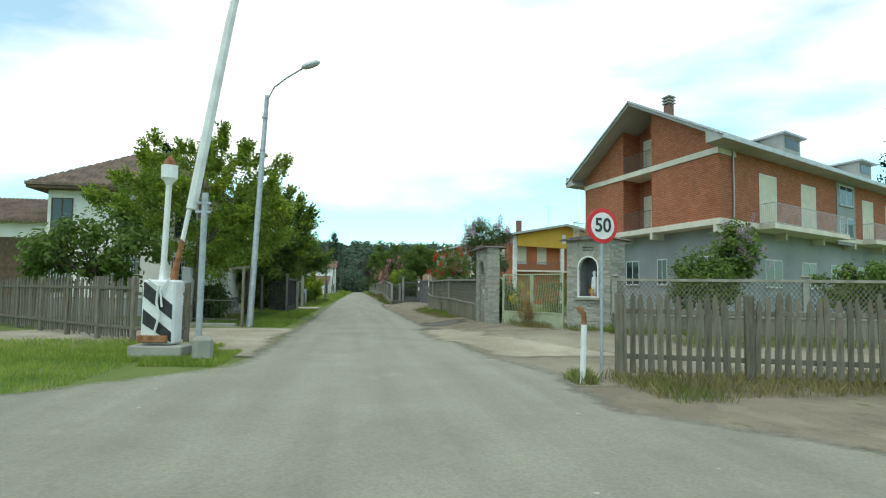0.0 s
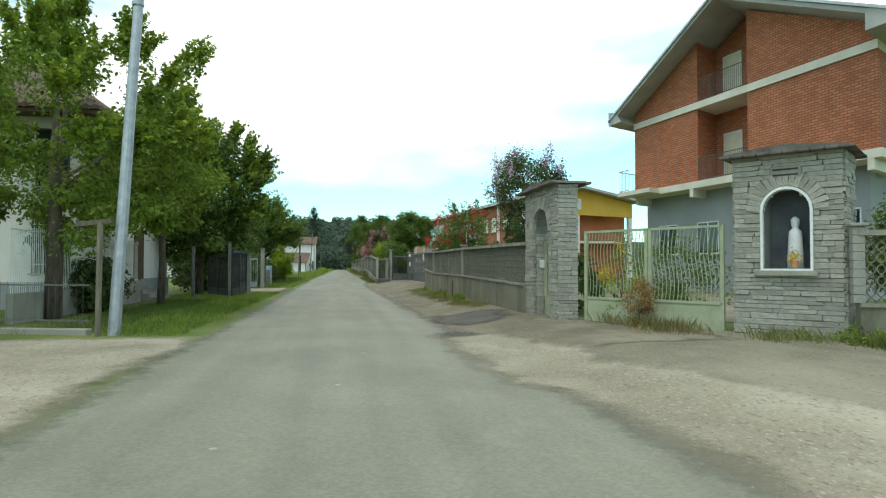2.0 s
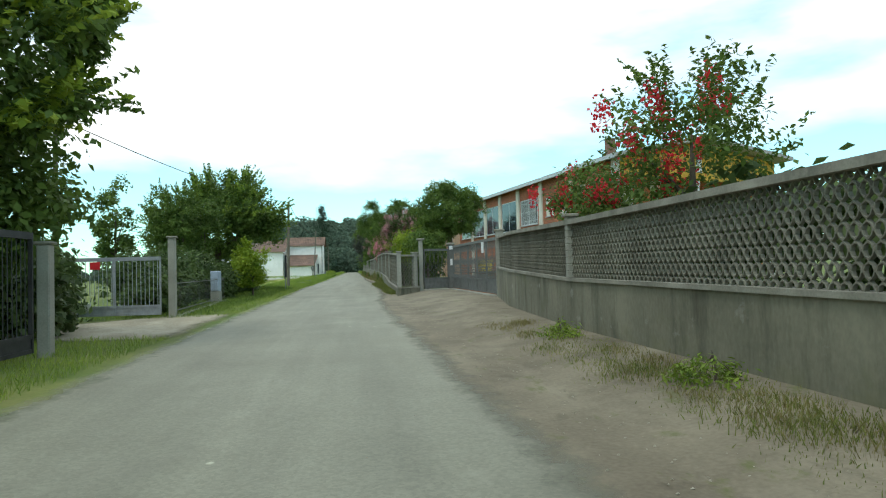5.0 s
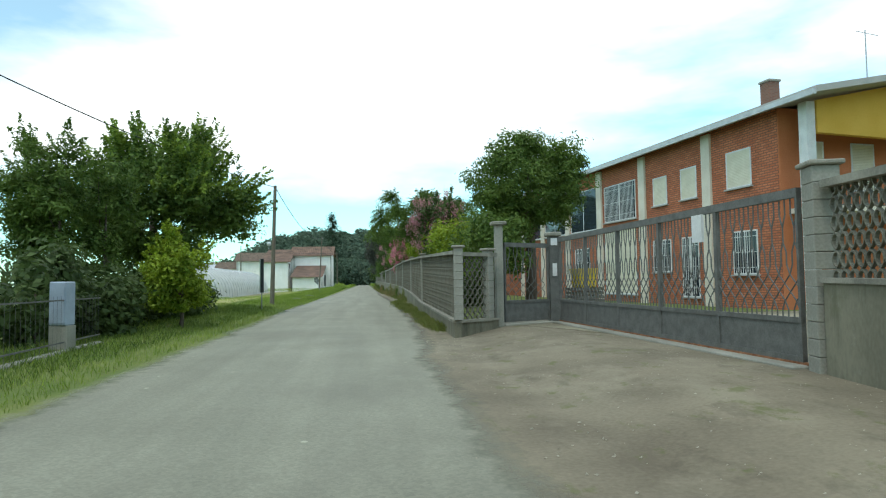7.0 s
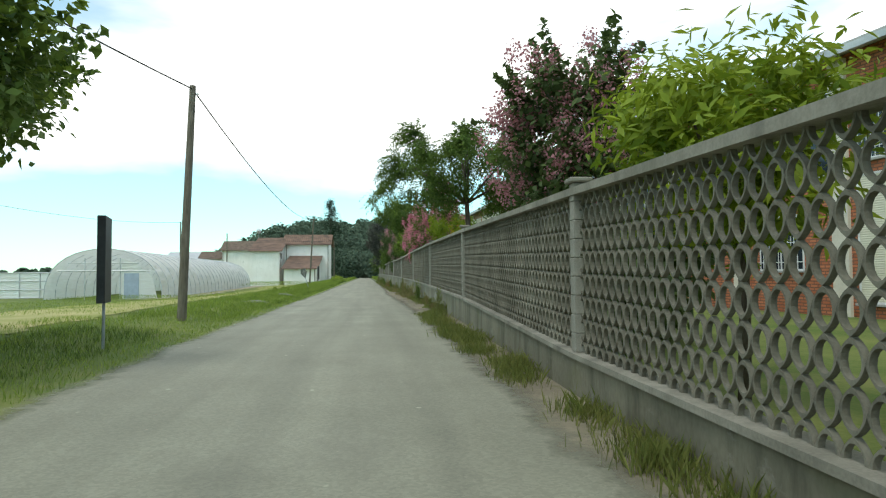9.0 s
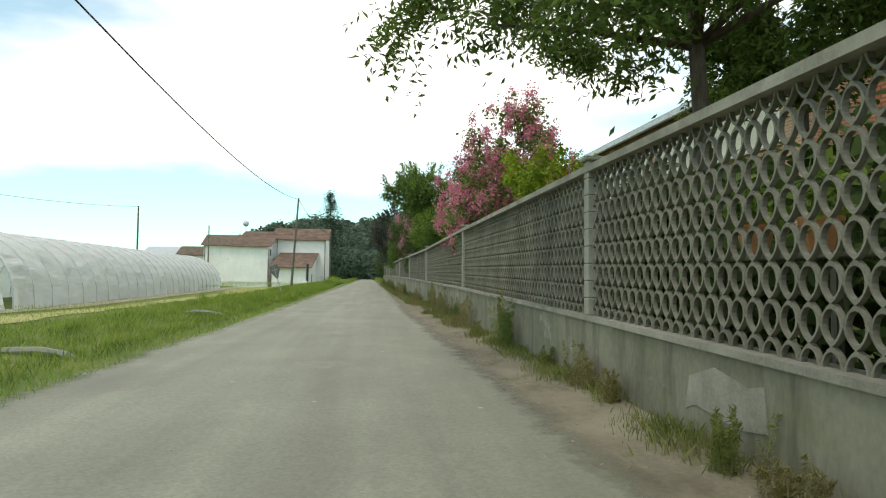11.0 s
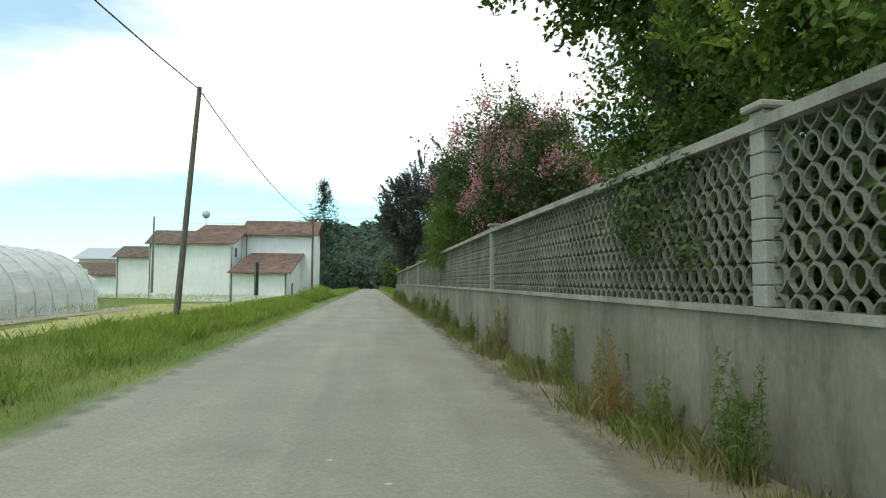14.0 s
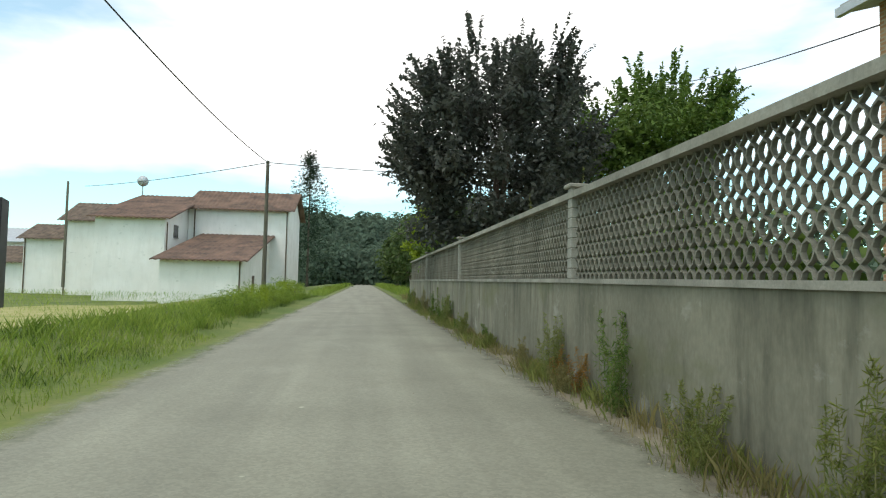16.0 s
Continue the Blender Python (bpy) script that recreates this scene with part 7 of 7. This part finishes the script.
wr = random.Random(77)
for k in range(64):
    y = 99 + 1.65 * k + wr.uniform(-0.9, 0.9)
    x = float(np.interp(y, [p[1] for p in NORTH], [p[0] for p in NORTH])) - wr.uniform(0.2, 0.36)
    h = wr.choice([0.35, 0.5, 0.6, 0.75, 0.95, 1.15])
    feather_weed("tall feathery weed at the foot of the wall", x, y, 0.02, h, 0.12 + 0.08 * h, wr.randint(9, 15), 120, M[wr.choice(["weed", "dry", "leaf2"])], 200 + k, 0.05 + 0.03 * h)
for y, h in ((142.8, 0.8), (171.6, 0.6), (172.3, 0.55)):
    feather_weed("rusty orange feathery weed at the foot of the wall", 2.62, y, 0.02, h, 0.16, 10, 100, M["rusty"], int(y * 10), 0.06)
for k, y in enumerate((171.0, 172.9, 174.6, 176.2, 177.4, 179.8)):
    feather_weed("tall stalky weed rising behind the ring screen", 3.25, y, 0, wr.uniform(3.0, 3.5), 0.16, 3, 130, M["weed"], 290 + k, 0.07)
for k, (x, y, h) in enumerate(((-5.0, 189, 0.9), (-5.2, 194, 1.1), (-4.9, 199, 1.0), (-5.3, 204, 1.3), (-4.8, 209, 1.1), (-5.6, 213, 1.5))):
    tree("verge_bush", "low yellow-green bush in the verge by the barn", x, y, 0, h, h * 0.5, 0.9, 2.2, h * 0.5, 2600, 0.06, M["lime" if k % 2 else "leaf"], 320 + k, 0.03, 50, 0.3, "shrub", 0.3, forked=4)
for k, (x, y, h) in enumerate(((3.6, 41.5, 0.5), (3.7, 46.5, 0.45), (3.6, 51, 0.4), (7.5, 27.9, 0.5))):
    tree("wall_weed", "low green weed tuft by the wall", x, y, 0.1, h, h * 0.5, 0.3, 0.5, h * 0.45, 900, 0.04, M["leaf"], 260 + k, 0.012, 22, 0.15, "weed", 0.3, forked=4)
tree("orange_weed", "tall rusty orange weed before the green gate", 5.35, 31.2, 0.1, 1.3, 0.7, 0.26, 0.32, 0.55, 1700, 0.032, M["rusty"], 270, 0.012, 26, 0.17, "weed", 0.3)
bm = tube(B(), [(0, 0, -0.1), (0.02, 0.02, 0.75)], 0.03, 6)
sk = part("iron_stake", bm, M["brown"], None)
sk.matrix_world = pose(3.75, 43.9, 0.15)
tagged(sk, "short rusty iron stake by the wall", "stake")


# ---- grass and weeds ----
def blades(name, label, areas, material, seed):
    """Upright grass blades; areas: x0, x1, y0, y1, count, height, tufts."""
    g = np.random.default_rng(seed)
    C, Hh = [], []
    for x0, x1, y0, y1, n, h, tuft in areas:
        if tuft:
            cx, cy = g.uniform(x0, x1, tuft), g.uniform(y0, y1, tuft)
            k = g.integers(0, tuft, n)
            hs = g.uniform(0.5, 1.3, tuft)
            C.append(np.stack([cx[k] + g.normal(size=n) * 0.14, cy[k] + g.normal(size=n) * 0.3], 1))
            Hh.append(h * hs[k] * g.uniform(0.5, 1.2, n))
        else:
            C.append(np.stack([g.uniform(x0, x1, n), g.uniform(y0, y1, n)], 1))
            Hh.append(h * g.uniform(0.5, 1.3, n))
    C, Hh = np.concatenate(C), np.concatenate(Hh)
    n = len(C)
    z = np.array([max(surf(x, y), -0.02) for x, y in C])
    a = g.uniform(0, math.tau, n)
    w = 0.003 + 0.003 * g.uniform(0, 1, n) + Hh * 0.004
    d = np.stack([np.cos(a), np.sin(a)], 1)
    lean = g.normal(size=(n, 2)) * 0.28 * Hh[:, None]
    v = np.zeros((n, 4, 3))
    v[:, 0, :2], v[:, 0, 2] = C - d * w[:, None], z
    v[:, 1, :2], v[:, 1, 2] = C + d * w[:, None], z
    v[:, 2, :2], v[:, 2, 2] = C + lean * 0.45 + d * w[:, None] * 0.7, z + Hh * 0.6
    v[:, 3, :2], v[:, 3, 2] = C + lean, z + Hh
    me = bpy.data.meshes.new(name)
    me.vertices.add(4 * n)
    me.vertices.foreach_set("co", v.ravel())
    me.loops.add(4 * n)
    me.loops.foreach_set("vertex_index", np.arange(4 * n, dtype=np.int32))
    me.polygons.add(n)
    me.polygons.foreach_set("loop_start", np.arange(0, 4 * n, 4, dtype=np.int32))
    me.polygons.foreach_set("loop_total", np.full(n, 4, dtype=np.int32))
    me.update()
    me.materials.append(material)
    return tagged(new(name, me), label, "grass", kind="stuff")


blades("verge_grass", "green grass along the west verge", [
    (-7.5, -4.3, 98, 165, 32000, 0.18, 0), (-7.5, -4.3, 150, 215, 14000, 0.3, 0), (-6.6, -4.3, 125, 215, 9000, 0.38, 110), (-4.7, -3.5, 98, 180, 16000, 0.1, 0), (-6.8, -3.8, 62, 98, 16000, 0.1, 0), (-9, -6.6, 62, 98, 9000, 0.14, 0),
    (-5.7, -4.0, 33, 47, 6000, 0.13, 0), (-8.5, -3.9, 47, 55.5, 9000, 0.12, 0), (-13.0, -5.6, 17.0, 24, 22000, 0.11, 0), (-5.4, -3.9, 20.2, 23.2, 9000, 0.1, 0), (-7.0, -4.6, 21, 24.8, 9000, 0.12, 0), (-15, -6.8, 22, 26, 12000, 0.14, 0), (-5.6, -3.7, 33, 47, 3000, 0.2, 40),
    (-4.6, -3.2, 215, 330, 4000, 0.6, 0), (3.0, 5.0, 215, 330, 4000, 0.7, 0)], M["blade"], 21)
blades("field_grass", "short mown field grass", [(-20, -7.5, 100, 128, 15000, 0.12, 0), (-13, -7.5, 125, 215, 9000, 0.12, 0), (-40, -13, 168, 215, 8000, 0.3, 0)], M["blade"], 22)
blades("wall_weeds", "tall weeds along the foot of the fence wall", [
    (2.15, 2.6, 74.5, 100, 16000, 0.2, 80), (2.85, 3.2, 100, 135, 9000, 0.17, 60), (2.5, 2.85, 130, 200, 18000, 0.2, 120),
    (3.2, 4.0, 38, 43, 2500, 0.08, 16), (2.9, 3.95, 43, 53, 6000, 0.08, 40), (3.3, 4.2, 15.6, 17.8, 500, 0.18, 0), (8, 14, 23.5, 25.5, 3000, 0.2, 0), (7.3, 9.6, 26.6, 27.6, 1500, 0.24, 20), (6.3, 7.4, 28.3, 29.2, 500, 0.2, 8), (2.5, 2.9, 17.4, 18.2, 400, 0.22, 0)], M["weed"], 23)
blades("dry_weeds", "dry brownish weeds by the walls and the gate", [
    (2.55, 2.85, 110, 200, 8000, 0.26, 60), (4.8, 6.0, 29.8, 32.6, 1200, 0.25, 25), (3.2, 9.5, 16.0, 18.2, 3500, 0.22, 0), (3.1, 3.95, 38, 54, 9000, 0.09, 50), (2.9, 3.6, 200, 215, 800, 0.5, 10)], M["dry"], 24)


def pebbles(name, label, areas, material, seed):
    """Loose stones; areas: x0, x1, y0, y1, count, size."""
    g = np.random.default_rng(seed)
    base = np.array([(1, 0, 0), (0, 1, 0), (-1, 0, 0), (0, -1, 0), (0, 0, 0.7), (0, 0, -0.5)], float)
    tri = np.array([(0, 1, 4), (1, 2, 4), (2, 3, 4), (3, 0, 4), (1, 0, 5), (2, 1, 5), (3, 2, 5), (0, 3, 5)])
    V, F = [], []
    for x0, x1, y0, y1, n, s in areas:
        for _ in range(n):
            x, y = g.uniform(x0, x1), g.uniform(y0, y1)
            z = max(surf(x, y), -0.004) + 0.016
            F.append(tri + 6 * len(V))
            V.append(base * s * g.uniform(0.4, 1.3, 3) + g.normal(size=(6, 3)) * s * 0.15 + (x, y, z))
    ob = mesh_ob(name, np.concatenate(V).tolist(), np.concatenate(F).tolist(), material)
    return tagged(ob, label, "pebbles", kind="stuff")


pebbles("loose_gravel", "loose pale gravel stones on the yards and edges", [(-11, -3.6, 24, 32, 700, 0.011), (1.6, 9, 19, 30, 700, 0.011), (1.7, 4, 30, 60, 900, 0.014), (1.6, 5.5, 60, 73, 700, 0.015), (2.1, 2.9, 95, 190, 900, 0.014), (-3.6, 2, 10, 190, 500, 0.011)], M["pebble"], 31)


# ---- weeds in the verge; south of y 94 their dark green paints tree shade ----
blades("low_clover", "darker clover and weeds in the verge, tree shade on grass put into colour", [(-7.0, -3.9, 98, 215, 14000, 0.16, 400), (-7.2, -4.6, 62, 94, 11000, 0.14, 0), (-7.6, -4.0, 33.6, 47, 13000, 0.13, 0)], M["leaf2"], 28)

# ---- repaired spots on the wall ----
for y, w, h in ((103.6, 1.2, 0.42),):
    x = float(np.interp(y, [p[1] for p in NORTH], [p[0] for p in NORTH]))
    k = max(i for i in range(len(NORTH)) if NORTH[i][1] <= y)
    turn = -math.degrees(math.atan2(NORTH[k + 1][0] - NORTH[k][0], NORTH[k + 1][1] - NORTH[k][1]))
    bm = prism(B(), [(-w / 2, 0.05), (-w * 0.2, 0.0), (w * 0.35, 0.06), (w / 2, 0.0), (w * 0.44, h * 0.7), (w * 0.1, h), (-w * 0.3, h * 0.8), (-w * 0.47, h * 0.9)], -0.118, -0.105, "x")
    ps = part("wall_patch", bm, M["coping"], None)
    ps.matrix_world = pose(x, y, 0.3, 0, 0, turn)
    tagged(ps, "pale repaired render patch on the stained wall", "wall patch", kind="structure")


# ---- yard behind the sliding gate ----
PS_ = thing("pallet_stack", "stack of weathered wooden pallets in the yard", "pallets", pose(8.8, 81.3, 0.05, 0, 0, 12))
for k in range(7):
    z = 0.15 * k
    for y in (-0.4, 0.0, 0.4):
        part("runner", box(B(), -0.6, y - 0.05, z, 0.6, y + 0.05, z + 0.1), M["wood"], PS_)
    for x in (-0.52, -0.26, 0.0, 0.26, 0.52):
        part("board", box(B(), x - 0.06, -0.46, z + 0.102, x + 0.06, 0.46, z + 0.125), M["wood"], PS_)
YB = thing("yellow_bin", "yellow plastic bin on the pallet stack", "bin", pose(8.8, 81.3, 1.08, 0, 0, 12))
bm = prism(B(), [(-0.34, 0.0), (0.34, 0.0), (0.42, 0.66), (-0.42, 0.66)], -0.34, 0.34, "y")
bmesh.ops.bevel(bm, geom=bm.edges[:], offset=0.03, segments=1, affect="EDGES")
part("tub", bm, M["yellowplastic"], YB)
part("lid", box(B(), -0.45, -0.37, 0.66, 0.45, 0.37, 0.74, 0.02), M["yellowplastic"], YB)

# ---- things seen through the ring screen ----
TP = thing("covered_woodpile", "low woodpile under a blue plastic sheet", "woodpile", pose(4.3, 96.3, 0, 0, 0, 2) @ Matrix.Diagonal((0.8, 0.45, 1.3, 1)))
bm = box(B(), -0.3, -0.8, -0.05, 0.3, 0.8, 1.15, 0.06)
part("wood_stack", bm, M["wood"], TP)
bm = prism(B(), [(-0.36, 0.75), (-0.36, 1.2), (0.0, 1.3), (0.36, 1.2), (0.36, 0.75), (0.33, 0.75), (0.33, 1.17), (0.0, 1.26), (-0.33, 1.17), (-0.33, 0.75)], -0.9, 0.9, "y")
part("sheet", bm, M["tarp"], TP, "blue plastic sheet")
for k, (y, z) in enumerate(((102.2, 1.0), (103.1, 1.05), (103.9, 1.0))):
    PT_ = thing("flower_pot", "terracotta pot on the plant shelf behind the fence", "flower pot", pose(3.62, y, 1.65))
    bm = tube(B(), [(0, 0, 0), (0, 0, 0.2), (0, 0, 0.26)], [0.1, 0.15, 0.16], 12)
    part("pot", bm, M["orange_pot"], PT_)
    q2 = np.random.default_rng(300 + k)
    lv = leaves("plant", q2.normal(size=(160, 3)) * (0.12, 0.12, 0.12) + (0, 0, 0.4), q2.normal(size=(160, 3)), 0.05, M["leaf"], PT_)
    lv["kind"] = "stuff"
ld = thing("plant_shelf", "wooden plant shelf behind the ring fence", "shelf", pose(3.66, 103.0, 0, 0, 0, -1))
part("board", box(B(), -0.18, -1.6, 1.6, 0.18, 1.6, 1.65, 0.01), M["wood"], ld)
for y in (-1.5, 0.0, 1.5):
    part("leg", box(B(), -0.03, y - 0.03, -0.1, 0.03, y + 0.03, 1.6), M["wood"], ld)


# ---- dark shrubs behind the west fence, mostly added for the shade under the trees ----
for k, (x, y, h, r) in enumerate(((-8.4, 57.5, 2.4, 1.3), (-9.6, 60.5, 2.8, 1.5), (-8.0, 66.5, 2.2, 1.1), (-8.2, 70.0, 2.6, 1.2), (-7.8, 74.0, 2.4, 1.1), (-8.2, 77.6, 2.6, 1.3), (-7.6, 81.0, 2.0, 1.2), (-7.3, 56.6, 1.7, 0.9), (-8.6, 41.0, 1.6, 0.9), (-7.1, 64.5, 1.3, 0.7), (-7.2, 68.0, 1.4, 0.7), (-7.0, 76.2, 1.5, 0.8), (-7.1, 83.2, 1.4, 0.9), (-7.6, 86.4, 1.5, 1.0), (-8.4, 90.0, 1.4, 1.0))):
    tree("shade_shrub", "dark leafy shrub added to deepen the shade under the trees", x, y, 0, h, h * 0.5, r, r * 1.4, h * 0.48, 3600, 0.105, M["dark"], 400 + k, 0.05, 55, 0.5, "shrub", forked=4)


# ---- parked car in the farm drive ----
CAR = thing("car", "small dark red hatchback parked in the farm drive", "car", pose(-13.6, 65.5, 0.0, 0, 0, 12))
bm = prism(B(), [(-1.85, 0.32), (-1.9, 0.75), (-1.75, 0.98), (-1.5, 1.4), (-1.2, 1.5), (0.15, 1.48), (0.8, 1.02), (1.75, 0.86), (1.9, 0.6), (1.85, 0.3)], -0.8, 0.8, "x")
bmesh.ops.bevel(bm, geom=bm.edges[:], offset=0.06, segments=2, affect="EDGES")
part("body", bm, M["carpaint"], CAR, "dark red painted body", smooth=True)
part("rear_window", prism(B(), [(-1.735, 1.03), (-1.53, 1.37), (-1.51, 1.36), (-1.715, 1.02)], -0.62, 0.62, "x"), M["glass"], CAR)
part("windscreen", prism(B(), [(0.2, 1.44), (0.76, 1.06), (0.79, 1.07), (0.23, 1.45)], -0.64, 0.64, "x"), M["glass"], CAR)
for x in (-0.806, 0.806):
    part("side_window", prism(B(), [(-1.4, 1.02), (-1.25, 1.38), (0.1, 1.38), (0.6, 1.04)], x - 0.006, x + 0.006, "x"), M["glass"], CAR)
    part("tail_light", box(B(), 0.82 * x - 0.09, -1.92, 0.78, 0.82 * x + 0.09, -1.84, 1.0, 0.02), M["red"], CAR)
    part("headlight", box(B(), 0.8 * x - 0.14, 1.84, 0.62, 0.8 * x + 0.14, 1.92, 0.78, 0.02), M["white"], CAR)
    for y in (-1.2, 1.2):
        q = 0.9 * x
        wheel = part("wheel", tube(B(), [(q - 0.09, y, 0.3), (q + 0.09, y, 0.3)], 0.3, 18), M["black"], CAR)
        part("rim", tube(B(), [(q - 0.096, y, 0.3), (q + 0.096, y, 0.3)], 0.18, 14), M["steel"], wheel)
part("bumper", box(B(), -0.78, -1.95, 0.34, 0.78, -1.85, 0.6, 0.03), M["black"], CAR)
part("number_plate", box(B(), -0.25, -1.958, 0.64, 0.25, -1.9, 0.75), M["white"], CAR)
for x, z, w, h, name, label in ((-8.0, 1.62, 0.3, 0.24, "red", "small red and white sign on the framed gate"), (-8.3, 0.3, 0.34, 0.24, "white", "small white sign low on the framed gate")):
    sg = part("gate_sign", box(B(), -w / 2, -0.012, 0, w / 2, 0.012, h, 0.004), M[name], None)
    sg.matrix_world = pose(x, 62.2, z, 0, 0, -2)
    tagged(sg, label, "sign")


tree("bay_tree", "small dark green tree close behind the silk tree", 7.6, 108.6, 0, 6.4, 5.3, 1.4, 1.6, 1.1, 9000, 0.08, M["leaf2"], 61, 0.07, 44, 0.45, aspect=0.35, shoots=120, droop=0.4)


# ---- culverts in the verge ----
for x, y in ((-5.35, 110.2), (-5.3, 121.3)):
    CV = thing("culvert", "low weathered concrete culvert head with a dark mouth in the verge", "culvert", pose(x, y, -0.1, 0, 0, 8))
    slab = B()
    tube(slab, [(-0.85, -0.05, 0.02), (-0.6, -0.12, 0.2), (-0.2, -0.16, 0.27), (0.25, -0.16, 0.25), (0.62, -0.12, 0.17), (0.85, -0.04, 0.0)], 0.07, 6)
    for v in slab.verts:
        v.co.z += 0.03 * noise.noise((v.co.x * 3, v.co.y * 3 + y, 0))
    part("rim", slab, M["concrete"], CV, "worn pale concrete rim")
    # the mouth is a solid block; its dark colour paints the hollow's shade
    part("mouth", prism(B(), [(-0.8, -0.15), (-0.58, 0.18), (-0.2, 0.25), (0.25, 0.23), (0.6, 0.15), (0.8, -0.15)], -0.13, 0.1, "y"), M["patch"], CV, "solid dark mouth of the culvert, its hollow's shade put into colour")
    part("bank", prism(B(), [(-0.95, -0.15), (-0.55, 0.2), (-0.2, 0.27), (0.25, 0.25), (0.6, 0.17), (0.95, -0.15)], 0.1, 0.5, "y"), M["grass"], CV, "grassy bank over the pipe")


# ---- threshold of the gates ----
GTR = thing("gate_track", "worn concrete strip with a steel rail under the gate", "gate track", pose(5.8, 64.7, 0, 0, 0, 91.5))
part("strip", box(B(), 0, -0.24, 0.0, 9.5, 0.24, 0.27, 0.02), M["concrete"], GTR)
part("rail", box(B(), 0, -0.03, 0.268, 9.5, 0.03, 0.3), M["rust"], GTR)
TH = tagged(part("doorstep", box(B(), 0, -0.22, 0.0, 1.75, 0.22, 0.27, 0.02), M["concrete"], None), "worn concrete step under the pedestrian gate", "step")
TH.matrix_world = pose(3.75, 73.6, 0, 0, 0, 25.6)
